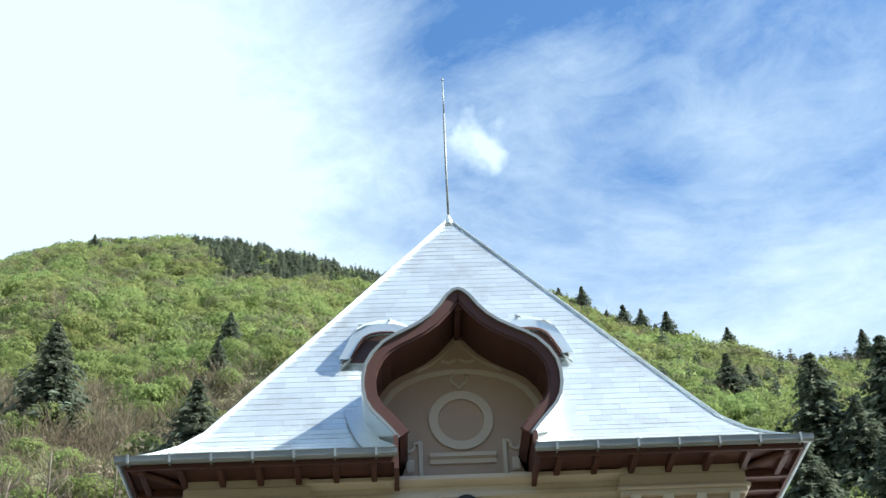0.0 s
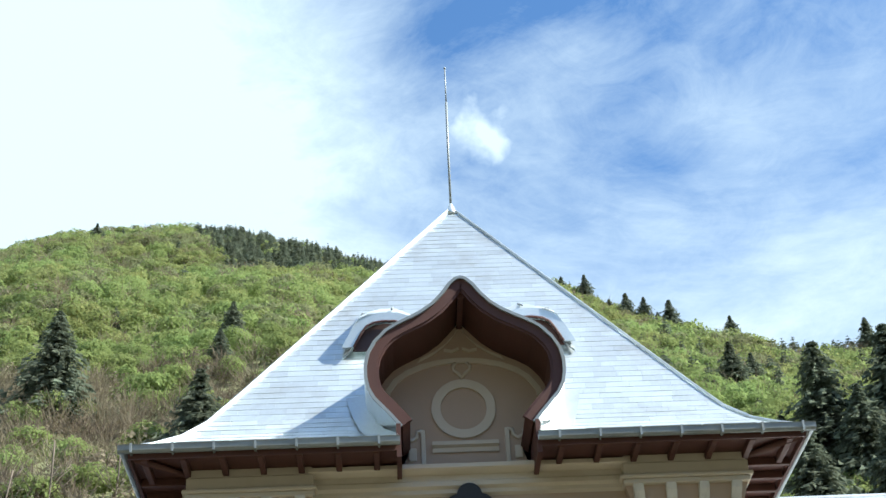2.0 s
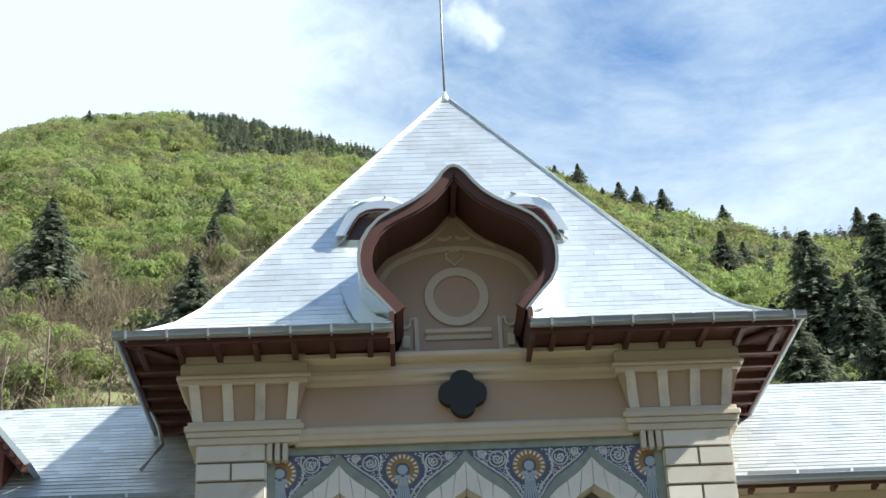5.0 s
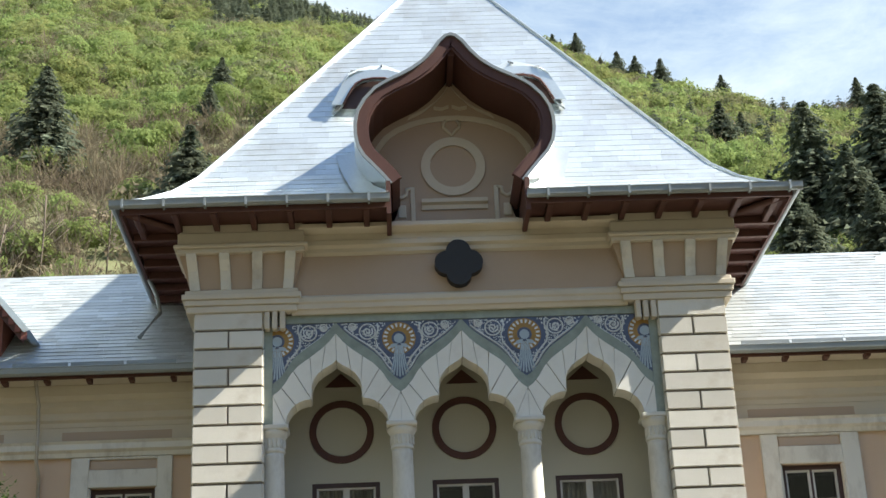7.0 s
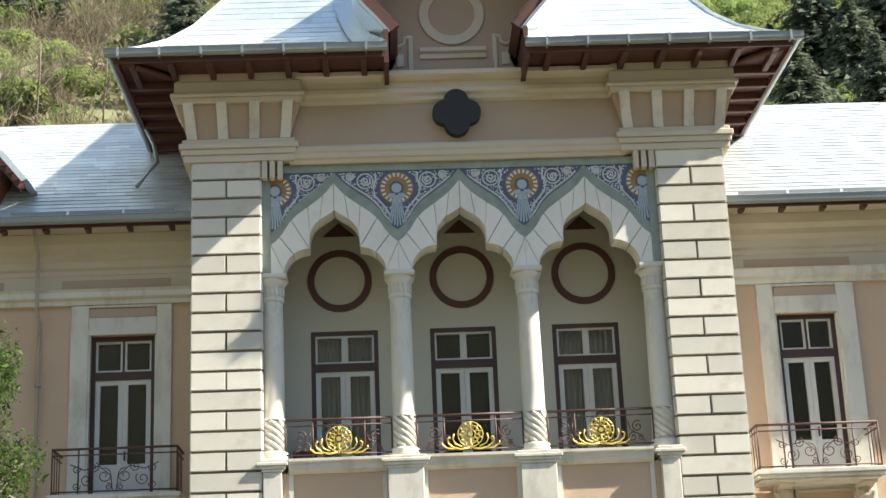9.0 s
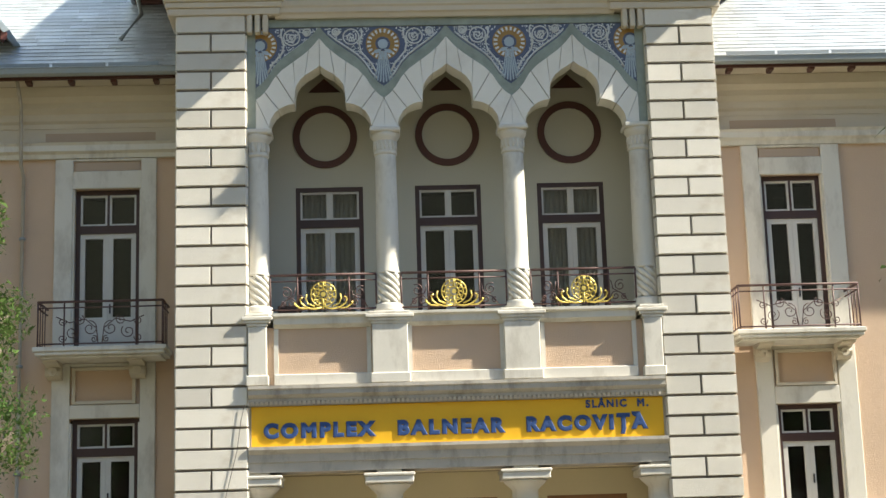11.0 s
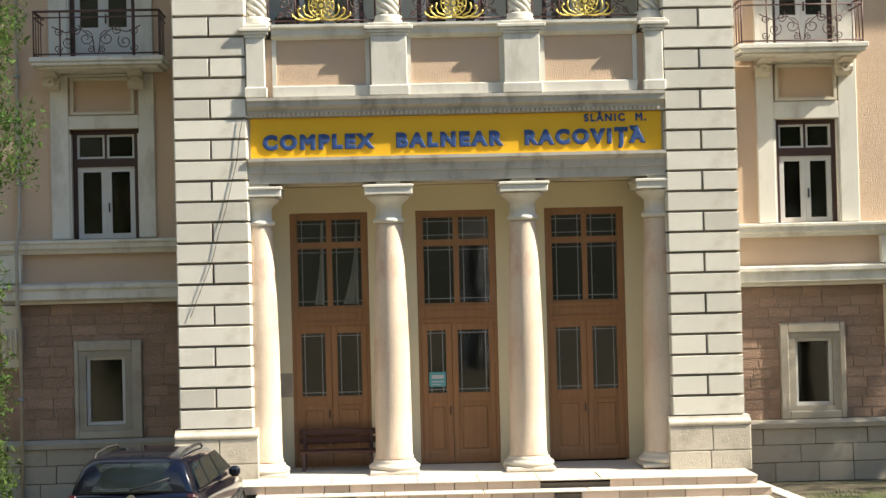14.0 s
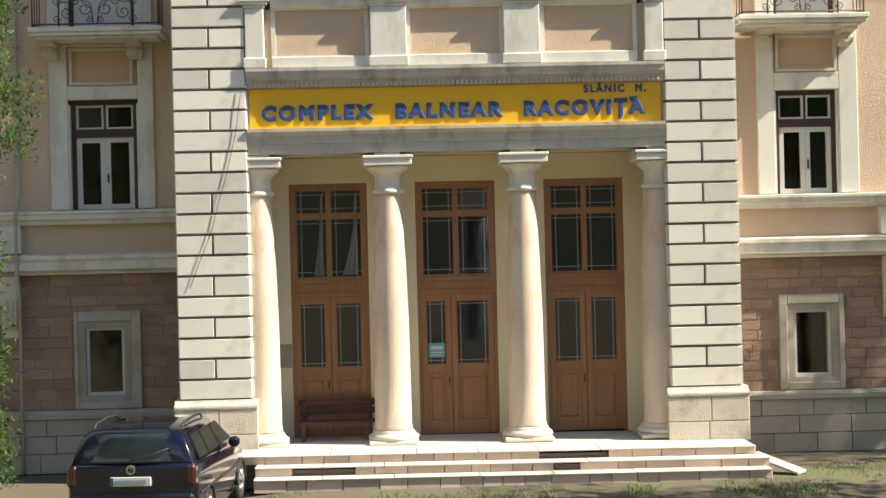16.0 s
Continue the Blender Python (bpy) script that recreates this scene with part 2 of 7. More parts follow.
def leaf_mat(name, base, vary, scale, island, through=0.4):
    """Leaves: matt, with light passing through, varied leaf by leaf and patch by patch."""
    m = bpy.data.materials.new(name)
    m.use_nodes = True
    nt = m.node_tree
    nt.nodes.remove(nt.nodes["Principled BSDF"])
    L = nt.links.new
    tc, g = nt.nodes.new("ShaderNodeTexCoord"), nt.nodes.new("ShaderNodeNewGeometry")
    n1 = nt.nodes.new("ShaderNodeTexNoise")
    n1.inputs["Scale"].default_value, n1.inputs["Detail"].default_value = scale, 4.0
    L(tc.outputs["Object"], n1.inputs["Vector"])
    r = nt.nodes.new("ShaderNodeMapRange")
    r.inputs["To Min"].default_value, r.inputs["To Max"].default_value = 1 - island, 1 + island
    L(g.outputs["Random Per Island"], r.inputs["Value"])
    r2 = nt.nodes.new("ShaderNodeMapRange")
    r2.inputs["From Min"].default_value, r2.inputs["From Max"].default_value = 0.3, 0.7
    r2.inputs["To Min"].default_value, r2.inputs["To Max"].default_value = 1 - vary, 1 + vary
    L(n1.outputs["Fac"], r2.inputs["Value"])
    mu = nt.nodes.new("ShaderNodeMath")
    mu.operation = "MULTIPLY"
    L(r.outputs[0], mu.inputs[0]), L(r2.outputs[0], mu.inputs[1])
    hue = nt.nodes.new("ShaderNodeHueSaturation")
    hue.inputs["Color"].default_value = (*base, 1)
    h = nt.nodes.new("ShaderNodeMapRange")
    h.inputs["From Min"].default_value, h.inputs["From Max"].default_value = 0.3, 0.7
    h.inputs["To Min"].default_value, h.inputs["To Max"].default_value = 0.475, 0.515
    L(n1.outputs["Fac"], h.inputs["Value"]), L(h.outputs[0], hue.inputs["Hue"]), L(mu.outputs[0], hue.inputs["Value"])
    d, t, x = nt.nodes.new("ShaderNodeBsdfDiffuse"), nt.nodes.new("ShaderNodeBsdfTranslucent"), nt.nodes.new("ShaderNodeMixShader")
    x.inputs[0].default_value = through
    L(hue.outputs[0], d.inputs["Color"]), L(hue.outputs[0], t.inputs["Color"])
    L(d.outputs[0], x.inputs[1]), L(t.outputs[0], x.inputs[2]), L(x.outputs[0], nt.nodes["Material Output"].inputs["Surface"])
    return m


# kept dark so the out-of-view slopes return little fill light
M["far_wood"] = mat("dark_unseen_slope", (0.055, 0.062, 0.042), 0.95, 0.3, 0.1, 0.5, 0.0)
M["leaf_spring"] = leaf_mat("young_beech_leaves", (0.235, 0.295, 0.11), 0.2, 0.03, 0.12, 0.52)
M["leaf_yellow"] = leaf_mat("yellow_green_opening_leaves", (0.27, 0.305, 0.12), 0.2, 0.03, 0.12, 0.52)
M["leaf_grey"] = leaf_mat("grey_green_half_open_leaves", (0.22, 0.24, 0.125), 0.2, 0.03, 0.14, 0.5)
M["leaf_bare"] = leaf_mat("budding_brown_twigs", (0.21, 0.18, 0.125), 0.25, 0.05, 0.25, 0.35)
M["needles"] = leaf_mat("dark_spruce_needles", (0.145, 0.170, 0.122), 0.2, 0.1, 0.35, 0.4)
M["thuja"] = leaf_mat("thuja_sprays", (0.07, 0.115, 0.035), 0.2, 1.0, 0.35, 0.35)
M["bark"] = mat("grey_bark", (0.13, 0.105, 0.08), 0.95, 0.3, 3, 20, 0.5)
M["car_paint"] = mat("dark_navy_car_paint", (0.004, 0.005, 0.012), 0.16, 0.1, 4, 20, 0.0, coat=0.6, spec=0.3)
M["car_black"] = mat("black_rubber_trim", (0.012, 0.012, 0.012), 0.65, 0.2, 4, 40, 0.1)
M["car_red"] = mat("red_lamp_lens", (0.035, 0.004, 0.006), 0.2, 0.1, 4, 20, 0.0, coat=0.6)
M["chrome"] = mat("brushed_alloy", (0.6, 0.6, 0.6), 0.3, 0.1, 6, 40, 0.0, metal=0.9)
M["plate"] = mat("white_plate", (0.50, 0.51, 0.53), 0.5, 0.05, 6, 40, 0.0)
M["grey_bar"] = mat("grey_print", (0.25, 0.26, 0.28), 0.6, 0.05, 6, 40, 0.0)
M["notice"] = mat("teal_notice_paper", (0.10, 0.34, 0.38), 0.7, 0.05, 6, 40, 0.0)


def glass_mat(name, tint, rough):
    m = bpy.data.materials.new(name)
    m.use_nodes = True
    p = m.node_tree.nodes["Principled BSDF"]
    p.inputs["Base Color"].default_value = (*tint, 1)
    p.inputs["Roughness"].default_value = rough
    p.inputs["Transmission Weight"].default_value = 1.0
    p.inputs["IOR"].default_value = 1.5
    n = m.node_tree.nodes.new("ShaderNodeTexNoise")
    n.inputs["Scale"].default_value = 1.6
    b = m.node_tree.nodes.new("ShaderNodeBump")
    b.inputs["Strength"].default_value, b.inputs["Distance"].default_value = 0.08, 0.02
    m.node_tree.links.new(n.outputs["Fac"], b.inputs["Height"])
    m.node_tree.links.new(b.outputs[0], p.inputs["Normal"])
    return m


M["glass"] = glass_mat("old_window_glass", (0.80, 0.80, 0.79), 0.03)


# ---- mesh helpers ----
def box(bm, x0, x1, y0, y1, z0, z1):
    v = [bm.verts.new((x, y, z)) for x in (x0, x1) for y in (y0, y1) for z in (z0, z1)]
    for a in ((0, 1, 3, 2), (4, 6, 7, 5), (0, 4, 5, 1), (2, 3, 7, 6), (0, 2, 6, 4), (1, 5, 7, 3)):
        bm.faces.new([v[i] for i in a])
    return v


def soft_box(bm, x0, x1, y0, y1, z0, z1, b=0.012):
    t = bmesh.new()
    box(t, x0, x1, y0, y1, z0, z1)
    bmesh.ops.recalc_face_normals(t, faces=t.faces)
    bmesh.ops.bevel(t, geom=t.edges[:], offset=b, segments=1, affect="EDGES")
    merge(bm, t)


def merge(bm, t, m=None):
    t.verts.index_update()
    vs = [bm.verts.new(m @ v.co if m else v.co) for v in t.verts]
    for f in t.faces:
        g = bm.faces.new([vs[v.index] for v in f.verts])
        g.smooth = f.smooth
    t.free()


def lathe(bm, profile, cx, cy, seg=24, smooth=True, a0=0.0, a1=2 * math.pi):
    """Turn a profile of (radius, z) round a vertical axis."""
    full = abs(a1 - a0 - 2 * math.pi) < 1e-6
    n = seg if full else seg + 1
    rings = [[bm.verts.new((cx + r * math.cos(a0 + (a1 - a0) * i / seg), cy + r * math.sin(a0 + (a1 - a0) * i / seg), z)) for i in range(n)]
             for r, z in profile]
    for a, b in zip(rings, rings[1:]):
        for i in range(seg):
            j = (i + 1) % n
            f = bm.faces.new((a[i], a[j], b[j], b[i]))
            f.smooth = smooth
    if full:
        bm.faces.new(rings[0][::-1]), bm.faces.new(rings[-1])


def tube(bm, pts, r, seg=6, closed=False):
    """A round bar along a line of points."""
    pts = [Vector(p) for p in pts]
    rings = []
    n = len(pts)
    for i, p in enumerate(pts):
        a = pts[i - 1] if i or closed else p
        b = pts[(i + 1) % n] if i < n - 1 or closed else p
        d = (b - a).normalized()
        s = d.cross(Vector((0, 0, 1)) if abs(d.z) < 0.9 else Vector((0, 1, 0))).normalized()
        u = d.cross(s)
        rings.append([bm.verts.new(p + r * (math.cos(2 * math.pi * k / seg) * s + math.sin(2 * math.pi * k / seg) * u)) for k in range(seg)])
    for i in range(n if closed else n - 1):
        a, b = rings[i], rings[(i + 1) % n]
        for k in range(seg):
            f = bm.faces.new((a[k], a[(k + 1) % seg], b[(k + 1) % seg], b[k]))
            f.smooth = True
    if not closed:
        bm.faces.new(rings[0]), bm.faces.new(rings[-1][::-1])


def prism(bm, pts, y0, y1):
    """Extrude an outline of (x, z) from y0 to y1."""
    a = [bm.verts.new((x, y0, z)) for x, z in pts]
    b = [bm.verts.new((x, y1, z)) for x, z in pts]
    n = len(pts)
    bm.faces.new(a), bm.faces.new(b[::-1])
    for i in range(n):
        bm.faces.new((a[i], b[i], b[(i + 1) % n], a[(i + 1) % n]))


def profile_x(bm, prof, x0, x1):
    """Extrude a profile of (y, z) along x."""
    a = [bm.verts.new((x0, y, z)) for y, z in prof]
    b = [bm.verts.new((x1, y, z)) for y, z in prof]
    n = len(prof)
    bm.faces.new(a), bm.faces.new(b[::-1])
    for i in range(n):
        bm.faces.new((a[i], b[i], b[(i + 1) % n], a[(i + 1) % n]))


def ring(bm, cx, cz, r0, r1, y0, y1, seg=36):
    """A flat ring standing in the xz plane."""
    c = [(math.cos(2 * math.pi * i / seg), math.sin(2 * math.pi * i / seg)) for i in range(seg)]
    A, B, C, D = ([bm.verts.new((cx + r * x, y, cz + r * z)) for x, z in c] for r, y in ((r0, y0), (r1, y0), (r1, y1), (r0, y1)))
    for i in range(seg):
        j = (i + 1) % seg
        for p, q in ((A, B), (B, C), (C, D), (D, A)):
            bm.faces.new((p[i], p[j], q[j], q[i]))


def disc(bm, cx, cz, r, y0, y1, seg=32):
    prism(bm, [(cx + r * math.cos(2 * math.pi * i / seg), cz + r * math.sin(2 * math.pi * i / seg)) for i in range(seg)], y0, y1)


def mesh_of(name, bm, material, recalc=True):
    if recalc:
        bmesh.ops.recalc_face_normals(bm, faces=bm.faces)
    me = bpy.data.meshes.new(name)
    bm.to_mesh(me)
    bm.free()
    for m in material if isinstance(material, (list, tuple)) else (material,):
        me.materials.append(M[m])
    return me


def part(name, bm, material, parent, label="", recalc=True):
    ob = new(name, mesh_of(name, bm, material, recalc))
    ob.parent = parent
    return tagged(ob, label)


def solid(name, bm, material, label, category, kind="", group="", recalc=True):
    return tagged(new(name, mesh_of(name, bm, material, recalc)), label, category, group, kind)


def thing(name, label, category, at=(0, 0, 0), group="", kind=""):
    ob = new(name)
    ob.empty_display_size = 0.2
    ob.location = at
    return tagged(ob, label, category, group, kind)


def boxes(*rows, bevel=0.0):
    bm = bmesh.new()
    for r in rows:
        soft_box(bm, *r, b=bevel) if bevel else box(bm, *r)
    return bm


def wall_with_holes(bm, x0, x1, y0, y1, z0, z1, holes):
    """A wall slab with rectangular openings (xa, xb, za, zb) that go through it."""
    xs = sorted({x0, x1, *(h[0] for h in holes), *(h[1] for h in holes)})
    zs = sorted({z0, z1, *(h[2] for h in holes), *(h[3] for h in holes)})
    xs, zs = [x for x in xs if x0 <= x <= x1], [z for z in zs if z0 <= z <= z1]
    for a, b in zip(xs, xs[1:]):
        run = None
        for c, d in zip(zs, zs[1:]):
            hit = any(h[0] < (a + b) / 2 < h[1] and h[2] < (c + d) / 2 < h[3] for h in holes)
            if not hit:
                run = (run[0], d) if run else (c, d)
            if run and (hit or d == zs[-1]):
                box(bm, a, b, y0, y1, *run)
                run = None


# ---- ground and steps ----
GZ, FLOOR = -0.10, 0.36
bm = bmesh.new()
n = 60
grid = [[None] * (n + 1) for _ in range(n + 1)]
for i in range(n + 1):
    for j in range(n + 1):
        u, v = 2 * i / n - 1, 2 * j / n - 1
        x, y = 40 * u + 1200 * u ** 5, -6 + 30 * v + 1430 * v ** 5
        h = 0.03 * noise.noise((x * 0.7, y * 0.7, 3)) if abs(x) < 40 and y < 0 else 0
        fall = max(0.04 * max(0.0, min(4.0, -1.9 - y)), 0.10 * max(0.0, min(1.0, 0.9 - y)) if x < -3.4 else 0.0)
        grid[i][j] = bm.verts.new((x, y, GZ + h - fall - (0.05 if y > 1 else 0)))
for i in range(n):
    for j in range(n):
        bm.faces.new((grid[i][j], grid[i + 1][j], grid[i + 1][j + 1], grid[i][j + 1]))
solid("ground", bm, "ground", "dry trampled soil with thin grass before the building", "ground", "structure")

# grass tufts along the foot of the steps and the open ground
rnd = random.Random(4)
vs, fs = [], []
for k in range(11000):
    x = rnd.uniform(-3.2, 9.5)
    y = rnd.uniform(-3.2, -1.58) if k % 3 else rnd.uniform(-3.0, 0.2)
    if x < 5.0 and y > -1.58:
        x = rnd.uniform(5.0, 9.5)
    if noise.noise((x * 0.8, y * 1.1, 7)) < -0.05 or (-6.5 < x < -3.0 and y < 0):
        continue
    h, a = rnd.uniform(0.02, 0.075), rnd.uniform(0, 6.28)
    w = 0.010
    c = Vector((x, y, GZ - 0.02))
    b = len(vs)
    vs += [c + Vector((w * math.cos(a), w * math.sin(a), 0)), c - Vector((w * math.cos(a), w * math.sin(a), 0)),
           c + Vector((rnd.uniform(-0.05, 0.05), rnd.uniform(-0.05, 0.05), h))]
    fs.append((b, b + 1, b + 2))
me = bpy.data.meshes.new("grass")
me.from_pydata(vs, [], fs)
me.materials.append(M["grass"])
tagged(new("grass", me), "thin green grass tufts along the foot of the steps", "grass", kind="stuff")

steps = thing("entrance_steps", "worn pale marble entrance steps with broken risers", "steps", (0, -1.0, GZ), kind="structure")


def local(ob, bmx):
    """Move a mesh drawn in world places under its thing's base."""
    bmesh.ops.translate(bmx, vec=-ob.location, verts=bmx.verts)
    return bmx


def put(name, bmx, material, ob, label="", recalc=True):
    return part(name, local(ob, bmx), material, ob, label, recalc)


put("step_core", boxes((-4.68, 4.43, -0.84, 1.40, GZ - 0.05, FLOOR - 0.07), (-3.23, 4.56, -1.14, -0.83, GZ - 0.05, FLOOR - 0.2), (-3.23, 4.52, -1.42, -1.13, GZ - 0.05, FLOOR - 0.34)), "mortar", steps, "crumbling core under the facing")
rnd = random.Random(7)
for lvl, (y, z, xl, xr) in enumerate(((-0.9, FLOOR, -4.7, 4.47), (-1.2, FLOOR - 0.14, -3.25, 4.62), (-1.5, FLOOR - 0.28, -3.25, 4.58))):
    x = xl
    while x < xr - 0.05:
        w = min(rnd.uniform(0.9, 1.7), xr - x)
        if xr - x - w < 0.3:
            w = xr - x
        put("tread", boxes((x + 0.004, x + w - 0.004, y - 0.03, -0.1 if lvl == 0 else y + 0.33, z - 0.026, z + rnd.uniform(-0.006, 0.0)), bevel=0.007), "tread", steps)
        x += w
    x = xl
    while x < xr - 0.05:
        w = min(rnd.uniform(0.28, 0.62), xr - x)
        gone =  (lvl == 0 and (1.0 < x < 1.35 or 1.55 < x < 1.95)) or (lvl == 1 and (-2.9 < x < -2.2 or 1.0 < x < 1.3))
        if not gone:
            put("riser_slab", boxes((x + 0.005, x + w - 0.005, y + rnd.uniform(-0.004, 0.008), y + 0.06, z - 0.14 if lvl < 2 else GZ - 0.03, z - 0.028), bevel=0.006), "step", steps)
        x += w
put("portico_floor", boxes((-3.4, 3.4, -0.098, 1.40, FLOOR - 0.06, FLOOR - 0.002)), "tread", steps, "pale worn portico floor")
steps.matrix_basis = pose(0, -1.0, GZ, 0, 0.4, 0)
# loose slab that slid off the end of the lowest step
slab = thing("loose_slab", "broken white marble slab leaning off the steps", "slab", (4.75, -1.1, GZ))
part("slab", boxes((-0.12, 0.72, -0.18, 0.14, 0.0, 0.045), bevel=0.01), "tread", slab)
slab.matrix_basis = pose(4.56, -0.80, 0.12, 0, 17, -38)

# ---- tower: corner piers of rusticated blocks ----
PX0, PX1, PTOP = 3.34, 4.51, 12.66


def pier(sign):
    side = thing("corner_pier", "pale rusticated stone corner pier with dark joints", "pier", (sign * 3.93, 0, FLOOR - 0.06), "tower corner piers", "structure")
    xa, xb = sorted((sign * PX0, sign * PX1))
    put("core", boxes((xa + 0.03, xb - 0.03, 0.028, 1.58, FLOOR - 0.05, PTOP)), "mortar", side)
    # plinth of large blocks and a rounded torus
    bmx = boxes((xa - 0.07, (xa + xb) / 2 - 0.004, -0.09, 0.6, FLOOR - 0.06, 0.62), ((xa + xb) / 2 + 0.004, xb + 0.07, -0.09, 0.6, FLOOR - 0.06, 0.62),
                (xa - 0.07, xa + 0.62, -0.09, 0.6, 0.628, 1.018), (xa + 0.628, xb + 0.07, -0.09, 0.6, 0.628, 1.018), bevel=0.012)
    put("plinth", bmx, "pier_foot", side, "stained grey stone plinth")
    prof = [(-0.08, 1.022), (-0.10, 1.035), (-0.112, 1.06), (-0.105, 1.09), (-0.075, 1.105), (-0.05, 1.115), (-0.03, 1.135), (-0.016, 1.17), (0.5, 1.17), (0.5, 1.022)]
    bmx = bmesh.new()
    profile_x(bmx, prof, xa - 0.07, xb + 0.07)
    put("torus_moulding", bmx, "pier_foot", side)
    n_c = 35
    h = (PTOP - 1.17) / n_c
    shared = {}

    def block(x0, x1, z):
        key = round(x1 - x0, 3)
        if key not in shared:
            b = bmesh.new()
            box(b, 0.010, x1 - x0 - 0.010, 0, 0.05, 0.015, h - 0.015)
            for v in b.verts:
                if v.co.y < 0.01:
                    v.co.x += 0.012 if v.co.x < 0.1 else -0.012
                    v.co.z += 0.012 if v.co.z < h / 2 else -0.012
            shared[key] = mesh_of("stone_block", b, "stone")
        ob = new("stone_block", shared[key])
        ob.parent = side
        ob.location = Vector((x0, -0.012 + rnd.uniform(-0.005, 0.005), z)) - side.location

    for k in range(n_c):
        z = 1.17 + k * h
        if k % 2 == 0:
            block(xa, xb, z)
        else:
            block(xa, (xa + xb) / 2, z), block((xa + xb) / 2, xb, z)
    # block ends on the returns
    put("return_face", boxes(*[(xa - 0.004 if s < 0 else xb - 0.05, xa + 0.05 if s < 0 else xb + 0.004, 0.045, 1.55, 1.17 + k * h + 0.018, 1.17 + (k + 1) * h - 0.018)
                               for k in range(n_c) for s in (-1, 1)]), "stone", side)
    # flared capital with four brackets
    ia, ib = (xa - 0.08, xb + 0.52) if sign < 0 else (xa - 0.52, xb + 0.08)
    bmx = bmesh.new()
    for p, (za, zb) in ((0.05, (12.64, 12.76)), (0.085, (12.762, 12.86)), (0.12, (12.862, 12.96)), (0.07, (12.962, 13.04))):
        soft_box(bmx, ia - p, ib + p, -p, 0.9, za, zb, 0.012)
    put("capital_band", bmx, "trim", side)
    bmx = bmesh.new()
    a = [bmx.verts.new(c) for c in ((ia + 0.02, 0.0, 13.04), (ib - 0.02, 0.0, 13.04), (ib - 0.02, 0.9, 13.04), (ia + 0.02, 0.9, 13.04))]
    b = [bmx.verts.new(c) for c in ((ia - 0.16, -0.16, 13.64), (ib + 0.16, -0.16, 13.64), (ib + 0.16, 0.9, 13.64), (ia - 0.16, 0.9, 13.64))]
    for i in range(4):
        bmx.faces.new((a[i], a[(i + 1) % 4], b[(i + 1) % 4], b[i]))
    bmx.faces.new(a), bmx.faces.new(b)
    put("flared_panel", bmx, "tan", side, "tan recessed capital panel")
    prof = [(0.1, 13.04), (-0.07, 13.04), (-0.09, 13.2), (-0.14, 13.36), (-0.24, 13.52), (-0.27, 13.64), (0.1, 13.64)]
    for k in range(4):
        cx = ia + 0.10 + (ib - ia - 0.20) * k / 3
        bmx = bmesh.new()
        w, lean = 0.085, (k - 1.5) * 0.04
        profile_x(bmx, prof, cx - w, cx + w)
        for v in bmx.verts:
            v.co.x += lean * max(0, (v.co.z - 13.04) / 0.6)
        put("bracket", bmx, "trim_white", side)
    bmx = bmesh.new()
    for p, (za, zb) in ((0.26, (13.642, 13.73)), (0.31, (13.732, 13.80)), (0.25, (13.802, 14.02)), (0.22, (14.022, 14.2))):
        soft_box(bmx, ia - p + 0.06, ib + p - 0.06, -p, 0.9, za, zb, 0.014)
    put("capital_cornice", bmx, "trim", side)
    # pair of small guttae on the inner side
    for k in range(3):
        cx = sign * (3.02 + 0.13 * k)
        put("pendant", boxes((cx - 0.045, cx + 0.045, -0.03, 0.14, 12.33, 12.64), bevel=0.012), "trim", side, "ochre-shadowed pendant block")
    return side


for s in (-1, 1):
    pier(s)

# ---- tower body between the piers ----
body = thing("tower_front", "central tower front with loggia, frieze and gable", "facade", (0, 0, GZ), kind="structure")
put("frieze_wall", boxes((-2.9, 2.9, 0.05, 0.5, 12.9, 13.66)), "tan", body, "plain tan frieze wall")
bm = bmesh.new()
profile_x(bm, [(0.5, 12.60), (0.06, 12.60), (0.045, 12.66), (0.0, 12.68), (0.0, 12.76), (-0.03, 12.79), (-0.03, 12.87), (0.03, 12.92), (0.5, 12.92)], -2.86, 2.86)
put("string_course", bm, "trim", body)
bm = bmesh.new()
profile_x(bm, [(0.5, 13.64), (0.04, 13.64), (-0.02, 13.68), (-0.02, 13.75), (-0.09, 13.79), (-0.09, 13.87), (-0.05, 13.90), (-0.05, 14.0), (-0.22, 14.04), (-0.25, 14.06), (-0.25, 14.13), (0.5, 14.13)], -2.72, 2.72)
put("upper_cornice", bm, "trim", body)
for q in ((-4.49, -4.1, 0.5, 8.0), (4.1, 4.49, 0.5, 8.0), (-4.1, 4.1, 7.6, 8.0)):
    put("tower_side_wall", boxes((*q, FLOOR, 14.2)), "tan", body)
def fan(bm, pts, c, y0, y1):
    """A star-shaped slab round a centre."""
    a = [bm.verts.new((x, y0, z)) for x, z in pts]
    b = [bm.verts.new((x, y1, z)) for x, z in pts]
    ca, cb = bm.verts.new((c[0], y0, c[1])), bm.verts.new((c[0], y1, c[1]))
    for i in range(len(pts)):
        j = (i + 1) % len(pts)
        bm.faces.new((ca, a[i], a[j])), bm.faces.new((cb, b[j], b[i])), bm.faces.new((a[i], b[i], b[j], a[j]))


# quatrefoil vent
bm = bmesh.new()
R, o = 0.215, 0.20
pts = []
for q in range(4):
    a0 = q * math.pi / 2
    for k in range(13):
        a = a0 + math.radians(-85 + 170 * k / 12)
        pts.append((o * math.cos(a0) * 1.0 + R * math.cos(a), 13.40 + o * math.sin(a0) + R * math.sin(a)))
fan(bm, pts, (0, 13.40), -0.13, 0.06)
put("quatrefoil_vent", bm, "black", body, "black quatrefoil vent")

# ---- trefoil ogee arcade with mosaic spandrels ----
AY = 0.12
BAYS = (-2.13, 0.0, 2.13)
HALF = 1.065


